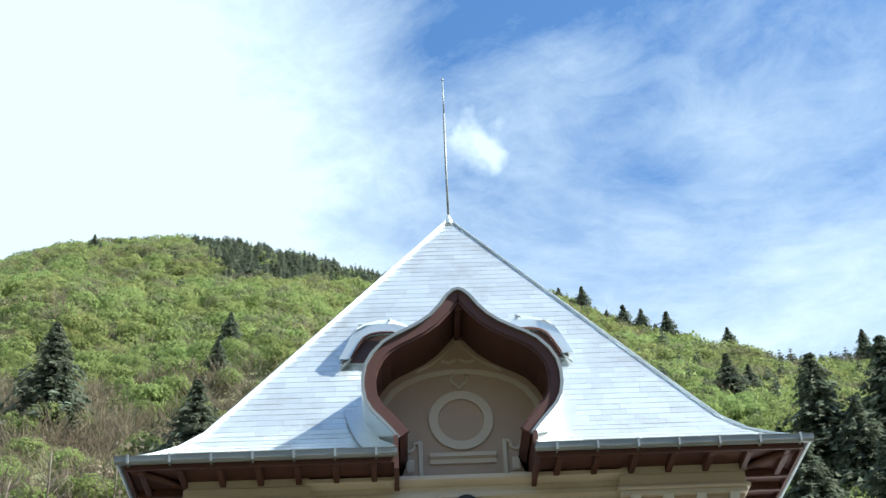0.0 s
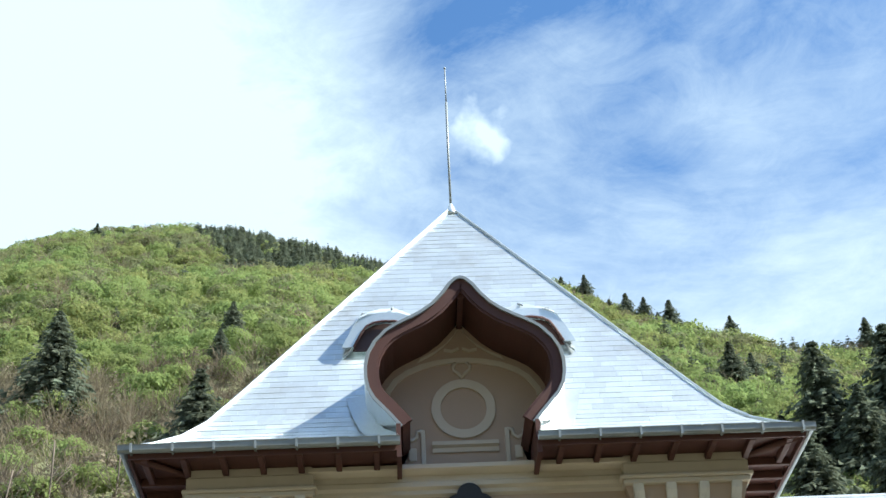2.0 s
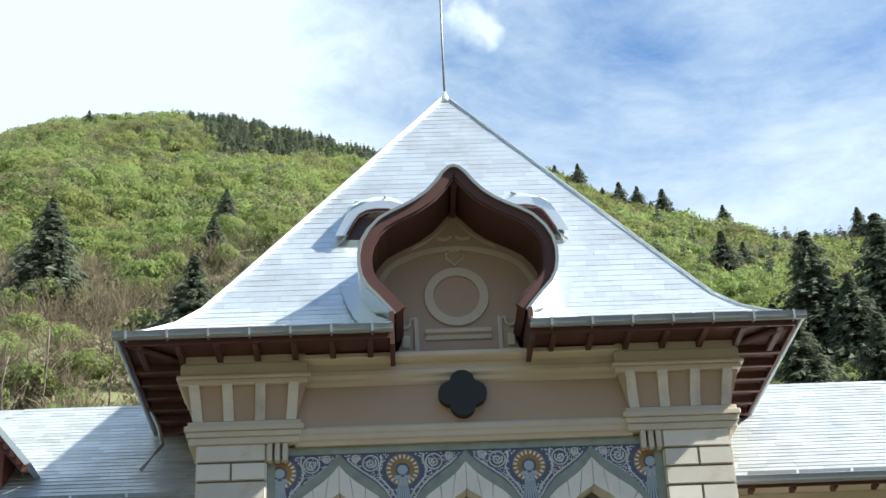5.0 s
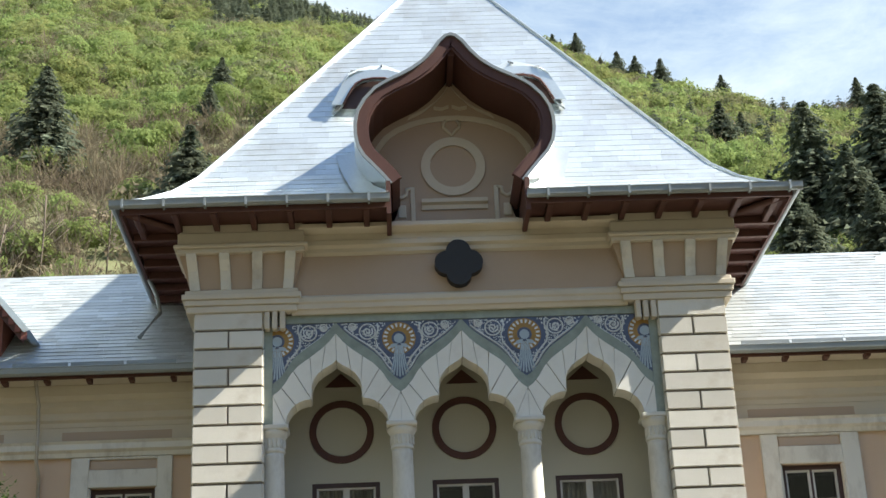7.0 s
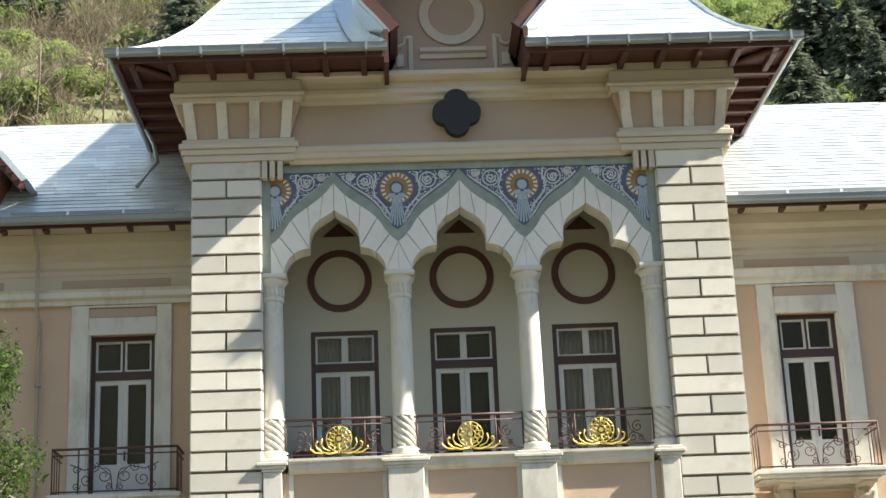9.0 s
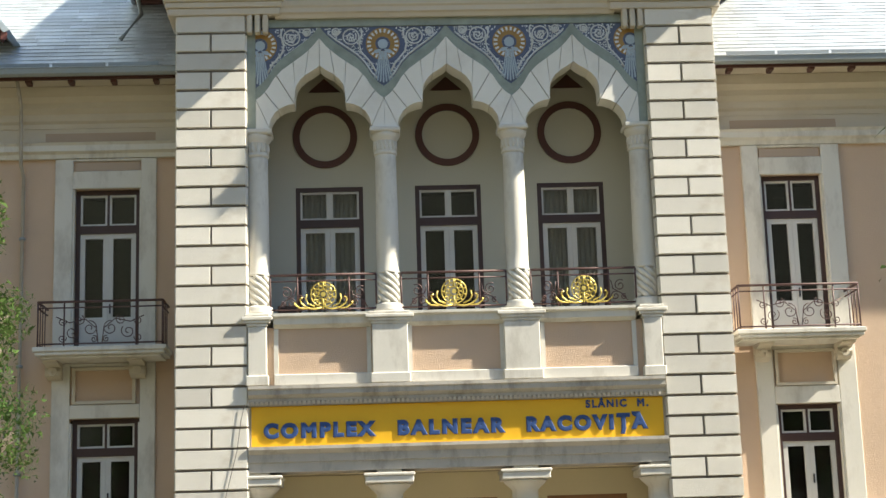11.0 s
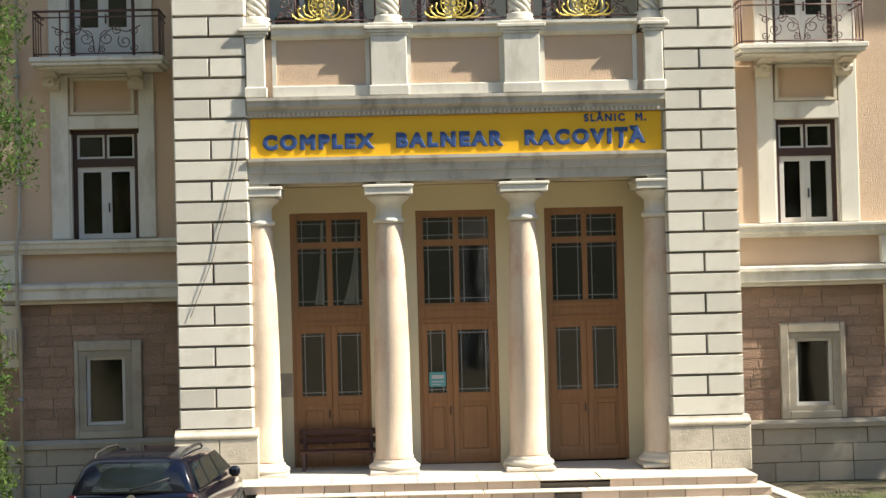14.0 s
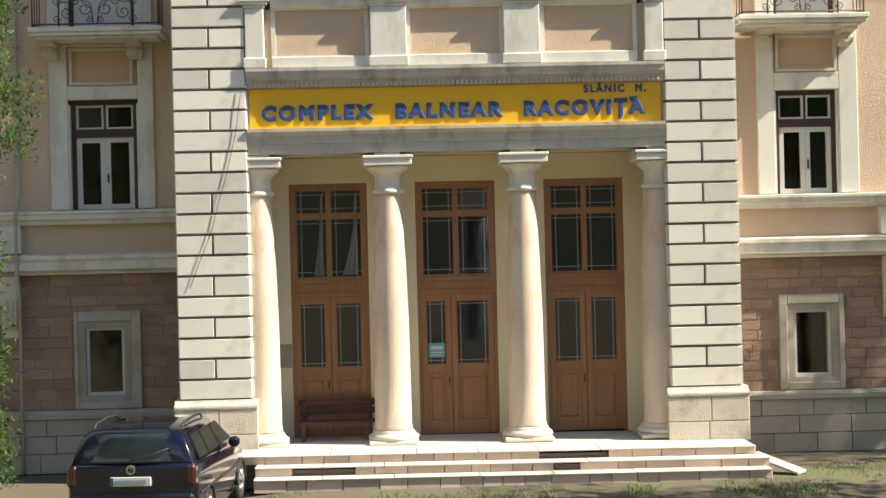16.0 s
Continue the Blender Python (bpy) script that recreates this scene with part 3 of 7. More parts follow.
def curve_at(pts, s):
    """A point on a polyline, by share of its length."""
    seg = [math.dist(a, b) for a, b in zip(pts, pts[1:])]
    d = s * sum(seg)
    for (a, b), l in zip(zip(pts, pts[1:]), seg):
        if d <= l + 1e-9:
            f = d / l
            return (a[0] + (b[0] - a[0]) * f, a[1] + (b[1] - a[1]) * f)
        d -= l
    return pts[-1]


INNER = [(0.85, 10.72)] + [(0.85 - 0.43 * (1 - math.cos(math.radians(a))), 10.72 + 0.40 * math.sin(math.radians(a))) for a in (20, 40, 60, 75, 90)] + \
        [(0.42, 11.22), (0.415, 11.34), (0.385, 11.45), (0.32, 11.55), (0.21, 11.64), (0.09, 11.71), (0.0, 11.78)]
OUTER = [(HALF, 11.20), (0.97, 11.27), (0.86, 11.40), (0.76, 11.57), (0.63, 11.71), (0.45, 11.84), (0.26, 11.98), (0.12, 12.11), (0.0, 12.26)]


def strip(bm, A, B, y0, y1, close=True):
    """A bent slab between two lines of (x, z)."""
    rows = [[bm.verts.new((x, y, z)) for x, z in line] for line, y in ((A, y0), (B, y0), (B, y1), (A, y1))]
    n = len(A)
    for p, q in ((0, 1), (1, 2), (2, 3), (3, 0)):
        for i in range(n - 1):
            bm.faces.new((rows[p][i], rows[p][i + 1], rows[q][i + 1], rows[q][i]))
    for i in (0, n - 1):
        bm.faces.new([r[i] for r in rows])


put("arcade_core", boxes((-3.34, 3.34, 0.30, 0.58, 12.1, 12.6)), "grey_wall", body)
for c in BAYS:
    for sgn in (-1, 1):
        # joints stand square to the curve: shares of the inner and the outer line
        cuts = ((0.0, 0.0), (0.24, 0.13), (0.43, 0.36), (0.60, 0.60), (0.80, 0.82), (1.0, 1.0))
        for (ia, oa), (ib, ob_) in zip(cuts, cuts[1:]):
            A = [curve_at(INNER, ia + 0.004 + (ib - ia - 0.008) * j / 9) for j in range(10)]
            B = [curve_at(OUTER, oa + 0.004 + (ob_ - oa - 0.008) * j / 9) for j in range(10)]
            b = bmesh.new()
            strip(b, [(c + sgn * x, z) for x, z in A], [(c + sgn * x, z) for x, z in B], AY, 0.56)
            put("voussoir", b, "arch_stone", body)
        # the springing block below the outer valley
        b = bmesh.new()
        prism(b, [(c + sgn * x, z) for x, z in ((0.85, 10.70), (HALF - 0.002, 10.70), (HALF - 0.002, 11.19), (0.853, 10.72))], AY + 0.002, 0.56)
        put("springer", b, "arch_stone", body)
        sub = [j / 24 for j in range(25)]
        B = [curve_at(OUTER, s) for s in sub]
        OFF = [(min(HALF, x), z + 0.21) for x, z in B]
        b = bmesh.new()
        strip(b, [(c + sgn * x, z) for x, z in B], [(c + sgn * x, z) for x, z in OFF], AY + 0.012, 0.40)
        put("tile_border", b, "tile_green", body, "grey-green glazed border")
        b = bmesh.new()
        top = [(x, max(12.47, z + 0.001)) for x, z in OFF]
        strip(b, [(c + sgn * x, z) for x, z in OFF], [(c + sgn * x, z) for x, z in top], AY + 0.03, 0.38)
        put("mosaic_panel", b, "tile_blue", body, "deep blue mosaic panel")
for a, b in ((-3.34, -3.196), (3.196, 3.34)):
    put("arcade_end", boxes((a, b, AY + 0.004, 0.56, 10.7, 12.455)), "tile_green", body, "grey-green tiled end strip")
put("tile_top_border", boxes((-3.34, 3.34, AY + 0.005, 0.3, 12.46, 12.6)), "tile_green", body, "grey-green glazed border")


def spiral(cx, cz, r, turns, sgn, y, a0=0.0):
    return [(cx + sgn * r * (1 - k / 22) * math.cos(a0 + turns * 6.283 * k / 18), y, cz + r * (1 - k / 22) * math.sin(a0 + turns * 6.283 * k / 18)) for k in range(19)]


def rosette(cx, half=0):
    """Gold halo, pale lily and lacy white scrolls of one mosaic spandrel."""
    y, cz = AY + 0.026, 12.15
    b = bmesh.new()
    ring(b, cx, cz, 0.10, 0.285, y - 0.004, y + 0.01, 32)
    put("gold_ring", b, "tile_gold", body, "ochre mosaic ring")
    b = bmesh.new()
    ring(b, cx, cz, 0.285, 0.325, y - 0.005, y + 0.01, 32)
    ring(b, cx, cz, 0.10, 0.125, y - 0.006, y + 0.01, 24)
    put("dark_rim", b, "tile_blue", body)
    b = bmesh.new()
    for k in range(20):
        a = 6.283 * (k + 0.5) / 20
        ca, sa = math.cos(a), math.sin(a)
        prism(b, [(cx + r * ca - t * sa, cz + r * sa + t * ca) for r, t in ((0.20, -0.014), (0.265, -0.020), (0.265, 0.020), (0.20, 0.014))], y - 0.008, y + 0.0)
    put("halo_dashes", b, "tile_white", body, "short white dashes round the halo")
    b = bmesh.new()
    disc(b, cx, cz, 0.085, y - 0.008, y + 0.01, 20)
    for k in range(-3, 4):
        prism(b, [(cx + k * 0.018 - 0.008, 12.02), (cx + k * 0.018 + 0.008, 12.02), (cx + k * 0.034 + 0.013, 11.70), (cx + k * 0.052 + 0.014, 11.47 + 0.018 * abs(k)), (cx + k * 0.052 - 0.014, 11.47 + 0.018 * abs(k)), (cx + k * 0.034 - 0.013, 11.70)], y - 0.010, y + 0.004)
    for s in (-1, 1):
        prism(b, [(cx + s * x, z) for x, z in ((0.02, 12.06), (0.12, 12.05), (0.17, 12.00), (0.12, 11.98), (0.05, 12.0))], y - 0.009, y + 0.004)
    put("lily_figure", b, "tile_pale", body, "pale fan-shaped mosaic lily")
    b = bmesh.new()
    lace = random.Random(int(cx * 10) + 50)

    def floor_of(x):
        return float(np.interp(HALF - x, [q[0] for q in OUTER[::-1]], [q[1] for q in OUTER[::-1]])) + 0.235

    for s in (-1, 1):
        if s == half:
            continue
        # two framed spirals and the stems that follow the border
        for dx, dz, rr in ((0.53, 12.285, 0.135), (0.785, 12.375, 0.06)):
            tube(b, [(cx + s * dx + rr * math.cos(6.283 * q / 16), y + 0.004, dz + rr * math.sin(6.283 * q / 16)) for q in range(16)], 0.014, 4, True)
            tube(b, spiral(cx + s * dx, dz, rr * 0.68, 1.5, s, y + 0.004, 2.6), 0.014, 4)
        tube(b, [(cx + s * x, y + 0.004, floor_of(x) + 0.03) for x in (0.10, 0.2, 0.3, 0.42, 0.55, 0.68, 0.80, 0.92)], 0.017, 4)
        tube(b, [(cx + s * x, y + 0.004, z) for x, z in ((0.12, 11.66), (0.19, 11.80), (0.27, 11.90), (0.37, 12.02), (0.40, 12.16), (0.35, 12.32), (0.36, 12.43))], 0.016, 4)
        # small curled leaves fill the rest
        for i in range(26):
            for j in range(22):
                x, z = 0.09 + 0.036 * i + lace.uniform(-0.01, 0.01), 11.50 + 0.044 * j + lace.uniform(-0.012, 0.012)
                if z < floor_of(x) + 0.03 or z > 12.44 or math.hypot(x, z - cz) < 0.35 or (x < 0.22 and z < 12.0 and x < 0.05 + 0.3 * (12.0 - z)):
                    continue
                if abs(math.hypot(x - 0.53, z - 12.285) - 0.135) < 0.03 or math.hypot(x - 0.785, z - 12.375) < 0.07 or lace.random() < 0.30:
                    continue
                a, rr = lace.uniform(0, 6.28), lace.uniform(0.017, 0.028)
                prism(b, [(cx + s * (x + rr * (math.cos(t) * math.cos(a) - 0.45 * math.sin(t) * math.sin(a))), z + rr * (math.cos(t) * math.sin(a) + 0.45 * math.sin(t) * math.cos(a))) for t in [6.283 * q / 6 for q in range(6)]], y - 0.003, y + 0.005)
    put("scrollwork", b, "tile_white", body, "lacy white mosaic scrollwork")


for c in (-HALF, HALF):
    rosette(c)
rosette(-3.12, -1), rosette(3.12, 1)

# ---- loggia: back wall, floor, ceiling, columns, parapet ----
LY = 1.42
HOLES = [(-2.62, -1.46, 7.6, 10.0), (-0.56, 0.58, 7.6, 10.0), (1.56, 2.72, 7.6, 10.0)]
bm = bmesh.new()
wall_with_holes(bm, -3.4, 3.4, LY, LY + 0.35, 6.9, 12.6, HOLES)
put("loggia_back_wall", bm, "grey_wall", body, "pale grey-green loggia wall")
put("loggia_floor", boxes((-3.4, 3.4, 0.1, 7.0, 6.62, 6.9)), "trim", body)
put("loggia_ceiling", boxes((-3.4, 3.4, 0.58, LY, 12.45, 12.6)), "grey_wall", body)
for c in (-2.10, 0.03, 2.17):
    b = bmesh.new()
    ring(b, c, 10.90, 0.44, 0.56, LY - 0.035, LY + 0.02, 40)
    put("roundel_ring", b, "brown_wood", body, "red-brown roundel ring")
    b = bmesh.new()
    prism(b, [(c - 0.28, 11.71), (c + 0.28, 11.71), (c, 11.96)], LY - 0.02, LY + 0.02)
    put("painted_triangle", b, "brown_wood", body, "red-brown painted triangle")

GROUPW = "windows of the front"


def window(name, label, x0, x1, y, z0, z1, tz, door=False, curtain=False, frame_mat="dark_frame", group=GROUPW, kind="structure", handle=True):
    """A two-leaf window or balcony door: dark outer frame, transom light with two panes, white leaves, glass."""
    w = thing(name, label, "door" if door else "window", ((x0 + x1) / 2, y, z0), group, kind)
    f = 0.075
    put("window_frame", boxes((x0, x0 + f, y - 0.05, y + 0.09, z0, z1), (x1 - f, x1, y - 0.05, y + 0.09, z0, z1), (x0 + f, x1 - f, y - 0.05, y + 0.09, z1 - f, z1),
                              (x0 + f, x1 - f, y - 0.05, y + 0.09, tz - 0.07, tz + 0.07)), frame_mat, w, "dark red-brown frame")
    mid = (x0 + x1) / 2
    put("transom_bar", boxes((mid - 0.02, mid + 0.02, y - 0.03, y + 0.06, tz + 0.07, z1 - f)), "white_paint" if y < 1.6 else frame_mat, w)
    for a, b in ((x0 + f, mid - 0.02), (mid + 0.02, x1 - f)):
        s = 0.035
        put("transom_sash", boxes((a, a + s, y - 0.02, y + 0.05, tz + 0.07, z1 - f), (b - s, b, y - 0.02, y + 0.05, tz + 0.07, z1 - f),
                                  (a + s, b - s, y - 0.02, y + 0.05, tz + 0.07, tz + 0.07 + s), (a + s, b - s, y - 0.02, y + 0.05, z1 - f - s, z1 - f)), "white_paint", w)
        g = put("pane", boxes((a + s, b - s, y + 0.012, y + 0.018, tz + 0.07 + s, z1 - f - s)), "glass", w)
        g.visible_shadow = False
    zt = tz - 0.07
    for a, b in ((x0 + f, mid), (mid, x1 - f)):
        s = 0.085
        bot = z0 + (0.62 if door else s)
        put("leaf", boxes((a + 0.002, a + s, y - 0.02, y + 0.05, z0, zt), (b - s, b - 0.002, y - 0.02, y + 0.05, z0, zt),
                                 (a + s, b - s, y - 0.02, y + 0.05, zt - s, zt), (a + s, b - s, y - 0.02, y + 0.05, z0, bot)), "white_paint", w, "white painted leaf")
        g = put("pane", boxes((a + s, b - s, y + 0.012, y + 0.018, bot, zt - s)), "glass", w)
        g.visible_shadow = False
    if handle:
        put("handle", boxes((mid + 0.03, mid + 0.055, y - 0.055, y - 0.02, z0 + (z1 - z0) * 0.24, z0 + (z1 - z0) * 0.24 + 0.16), bevel=0.005), "black", w, "dark handle")
    if curtain:
        b = bmesh.new()
        n = 40
        rows = [[b.verts.new((x0 + f + (x1 - x0 - 2 * f) * i / n, y + 0.2 + 0.025 * math.sin(i * 1.9), z)) for i in range(n + 1)] for z in (z0, z1)]
        for i in range(n):
            b.faces.new((rows[0][i], rows[0][i + 1], rows[1][i + 1], rows[1][i]))
        put("net_curtain", b, "curtain", w, "grey net curtain")
    # room behind the opening, its lack of light put into a near-black colour
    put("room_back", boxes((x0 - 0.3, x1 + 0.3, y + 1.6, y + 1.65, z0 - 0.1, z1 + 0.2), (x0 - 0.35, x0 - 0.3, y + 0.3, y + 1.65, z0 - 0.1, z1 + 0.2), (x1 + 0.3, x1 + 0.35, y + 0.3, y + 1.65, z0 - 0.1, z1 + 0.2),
                           (x0 - 0.3, x1 + 0.3, y + 0.3, y + 1.65, z1 + 0.2, z1 + 0.25), (x0 - 0.3, x1 + 0.3, y + 0.3, y + 1.65, z0 - 0.15, z0 - 0.1)), "dark_room", w, "room behind the glass, coloured near black to look unlit")
    return w


window("window_1", "closed white loggia window with grey net curtain", -2.62, -1.46, LY + 0.06, 7.6, 10.0, 9.36, curtain=True)
window("window_2", "white two-leaf loggia door in dark frame", -0.56, 0.58, LY + 0.06, 6.92, 10.0, 9.36, door=True)
window("window_3", "white loggia window with drawn net curtain", 1.56, 2.72, LY + 0.06, 7.6, 10.0, 9.36, curtain=True)


def loggia_column(x):
    c = thing("loggia_column", "slim pale column with twisted foot and ringed capital", "column", (x, 0.32, 7.58), "loggia columns", "structure")
    b = bmesh.new()
    lathe(b, [(0.20, 8.24), (0.20, 8.27), (0.186, 8.30), (0.188, 8.6), (0.18, 9.5), (0.172, 10.18), (0.172, 10.24)], x, 0.32)
    put("shaft", b, "trim_white", c)
    b = bmesh.new()
    # twisted foot: eight strands wound round a core
    lathe(b, [(0.17, 7.74), (0.17, 8.24)], x, 0.32, 16)
    for k in range(8):
        tube(b, [(x + 0.168 * math.cos(6.283 * k / 8 - 3.4 * j / 10), 0.32 + 0.168 * math.sin(6.283 * k / 8 - 3.4 * j / 10), 7.74 + 0.05 * j) for j in range(11)], 0.045, 7)
    put("twisted_foot", b, "trim_white", c, "spirally fluted foot")
    b = bmesh.new()
    lathe(b, [(0.25, 7.58), (0.25, 7.64), (0.235, 7.68), (0.24, 7.72), (0.21, 7.74)], x, 0.32)
    put("base_ring", b, "trim_white", c)
    b = bmesh.new()
    lathe(b, [(0.172, 10.24), (0.195, 10.26), (0.195, 10.29), (0.178, 10.31), (0.180, 10.47), (0.205, 10.51), (0.235, 10.55), (0.24, 10.60), (0.235, 10.615)], x, 0.32)
    put("capital", b, "trim_white", c)
    put("abacus", boxes((x - 0.255, x + 0.255, 0.07, 0.58, 10.615, 10.70), bevel=0.02), "trim_white", c)
    b = bmesh.new()
    for k in range(16):
        a = 6.283 * k / 16
        lathe(b, [(0.014, 10.325), (0.02, 10.36), (0.02, 10.44), (0.014, 10.475)], x + 0.182 * math.cos(a), 0.32 + 0.182 * math.sin(a), 6)
    put("capital_flutes", b, "trim_white", c)


for x in (-3.19, -HALF, HALF, 3.19):
    loggia_column(x)

# parapet with piers, salmon panels and coping
put("parapet_wall", boxes((-3.34, 3.34, 0.09, 0.5, 6.42, 7.36)), "pink", body, "rough salmon render panels")
for a, b_ in ((-2.93, -1.37), (-0.78, 0.78), (1.37, 2.93)):
    b = bmesh.new()
    profile_x(b, [(0.55, 7.34), (0.07, 7.34), (0.05, 7.36), (0.0, 7.40), (0.0, 7.50), (-0.05, 7.53), (-0.05, 7.575), (0.55, 7.60)], a, b_)
    put("coping", b, "trim_white", body)
    put("panel_base", boxes((a, b_, 0.03, 0.3, 6.42, 6.60), bevel=0.012), "trim_white", body)
    put("panel_edge", boxes((a, a + 0.07, 0.06, 0.3, 6.602, 7.338), (b_ - 0.07, b_, 0.06, 0.3, 6.602, 7.338)), "trim_white", body)
for x in (-3.19, -HALF, HALF, 3.19):
    w = 0.29 if abs(x) < 2 else 0.15
    put("parapet_pier", boxes((x - w, x + w, -0.03, 0.5, 6.44, 7.37), (x - w - 0.03, x + w + 0.03, -0.06, 0.5, 6.42, 6.58), bevel=0.012), "trim_white", body)
    bm = bmesh.new()
    for p, (za, zb) in ((0.02, (7.372, 7.42)), (0.06, (7.422, 7.47)), (0.10, (7.472, 7.53)), (0.05, (7.532, 7.58))):
        soft_box(bm, x - w - p, x + w + p, -0.03 - 0.5 * p, 0.58, za, zb, 0.01)
    put("pier_cap", bm, "trim_white", body)

# ---- entablature, sign board ----
bm = bmesh.new()
profile_x(bm, [(0.5, 6.10), (0.05, 6.10), (0.05, 6.15), (0.02, 6.17), (0.02, 6.21), (-0.03, 6.25), (-0.06, 6.27), (-0.06, 6.34), (-0.085, 6.36), (-0.085, 6.41), (0.5, 6.44)], -3.34, 3.34)
put("main_cornice", bm, "weathered", body, "weathered projecting cornice")
put("dentil_band", boxes(*[(-3.3 + 0.075 * k, -3.26 + 0.075 * k, -0.005, 0.06, 6.115, 6.165) for k in range(88)]), "trim", body)["kind"] = "stuff"
bm = bmesh.new()
profile_x(bm, [(0.7, 5.05), (0.06, 5.05), (0.06, 5.20), (0.03, 5.21), (0.03, 5.33), (-0.01, 5.36), (-0.05, 5.40), (-0.05, 5.45), (0.7, 5.45)], -3.34, 3.34)
put("architrave", bm, "weathered", body)
put("frieze_back", boxes((-3.34, 3.34, 0.12, 0.7, 5.45, 6.10)), "trim", body)
sign = thing("sign_board", "yellow sign board with dark blue capital letters", "sign", (0, 0.09, 5.46))
put("board", boxes((-3.30, 3.30, 0.085, 0.115, 5.455, 6.095), bevel=0.005), "sign_yellow", sign)


def words(text, x, z, size, parent, width, bold=0.022):
    cu = bpy.data.curves.new("letters", "FONT")
    cu.body, cu.size, cu.extrude, cu.bevel_depth = text, size, 0.012, bold
    cu.space_character = 1.34
    ob = new("lettering", cu)
    bpy.context.view_layer.update()
    wide = max(ob.dimensions.x, 0.01)
    dg = bpy.context.evaluated_depsgraph_get()
    me = bpy.data.meshes.new_from_object(ob.evaluated_get(dg))
    bpy.data.objects.remove(ob)
    place = Matrix.Translation(Vector((x, 0.072, z)) - parent.location) @ Matrix.Rotation(radians(90), 4, "X") @ Matrix.Diagonal((width / wide, 1, 0.35, 1))
    # one object a letter: pieces that overlap in x belong together
    src = bmesh.new()
    src.from_mesh(me)
    bpy.data.meshes.remove(me)
    todo, islands = set(src.faces), []
    while todo:
        stack, isl = [todo.pop()], []
        while stack:
            f = stack.pop()
            isl.append(f)
            for e in f.edges:
                for g in e.link_faces:
                    if g in todo:
                        todo.remove(g)
                        stack.append(g)
        xs = [v.co.x for f in isl for v in f.verts]
        islands.append((min(xs), max(xs), isl))
    islands.sort(key=lambda q: q[0])
    letters = []
    for lo, hi, isl in islands:
        if letters and lo < letters[-1][0] - 0.25 * (hi - lo):
            letters[-1] = (max(hi, letters[-1][0]), letters[-1][1] + isl)
        else:
            letters.append((hi, list(isl)))
    for _, fs_l in letters:
        b = bmesh.new()
        ids = {}
        for f in fs_l:
            for v in f.verts:
                if v not in ids:
                    ids[v] = b.verts.new(v.co)
            b.faces.new([ids[v] for v in f.verts])
        o = new("letter", mesh_of("letter", b, "sign_blue", False))
        o.parent = parent
        o.matrix_basis = place
    src.free()


words("COMPLEX", -3.10, 5.60, 0.30, sign, 1.79)
words("BALNEAR", -0.98, 5.60, 0.30, sign, 1.73)
words("RACOVI\u021aA", 1.08, 5.60, 0.30, sign, 1.96)
words("\u02d8", 2.80, 5.645, 0.30, sign, 0.15)
words("SL\u00c2NIC  M.", 2.05, 5.945, 0.165, sign, 1.01, 0.007)

# ---- portico: columns, wall, doors ----
DY = 1.35


def portico_column(x):
    c = thing("portico_column", "polished pink-veined marble column with stone capital", "column", (x, 0.40, FLOOR), "portico columns", "structure")
    b = bmesh.new()
    lathe(b, [(0.312, 0.59), (0.312, 0.62), (0.298, 0.66), (0.293, 1.5), (0.284, 2.4), (0.262, 3.2), (0.235, 3.9), (0.216, 4.34), (0.216, 4.39)], x, 0.40, 32)
    put("shaft", b, "marble", c, "pink-veined marble shaft")
    b = bmesh.new()
    lathe(b, [(0.39, 0.43), (0.412, 0.455), (0.408, 0.49), (0.37, 0.52), (0.34, 0.535), (0.342, 0.56), (0.325, 0.575), (0.31, 0.59)], x, 0.40, 32)
    put("base", b, "tread", c)
    put("base_slab", boxes((x - 0.40, x + 0.40, 0.0, 0.80, FLOOR - 0.002, 0.43), bevel=0.02), "tread", c)
    b = bmesh.new()
    lathe(b, [(0.216, 4.39), (0.252, 4.40), (0.258, 4.43), (0.252, 4.46), (0.225, 4.47), (0.212, 4.49), (0.210, 4.68), (0.235, 4.69), (0.24, 4.71), (0.29, 4.75), (0.34, 4.80), (0.35, 4.83), (0.3, 4.84)], x, 0.40, 32)
    put("capital", b, "trim_white", c)
    put("abacus", boxes((x - 0.385, x + 0.385, 0.015, 0.785, 4.84, 4.95), (x - 0.405, x + 0.405, -0.005, 0.8, 4.952, 5.0), (x - 0.2, x + 0.2, 0.1, 0.7, 5.0, 5.05), bevel=0.01), "trim_white", c)


for x in (-3.22, -HALF - 0.06, HALF - 0.015, 3.25):
    portico_column(x)
DOORS = [(-2.785, -1.48), (-0.67, 0.67), (1.50, 2.84)]
bm = bmesh.new()
wall_with_holes(bm, -3.4, 3.4, DY, DY + 0.35, FLOOR - 0.05, 5.05, [(a, b, FLOOR - 0.05, 4.62) for a, b in DOORS])
put("portico_wall", bm, "cream_wall", body, "cream plaster portico wall")
put("portico_ceiling", boxes((-3.4, 3.4, 0.7, DY, 5.06, 5.2)), "cream_wall", body)
put("portico_dado_patch", boxes((-3.35, -2.79, DY - 0.006, DY + 0.01, 1.55, 1.95)), "plinth", body, "grey patch on the plaster")


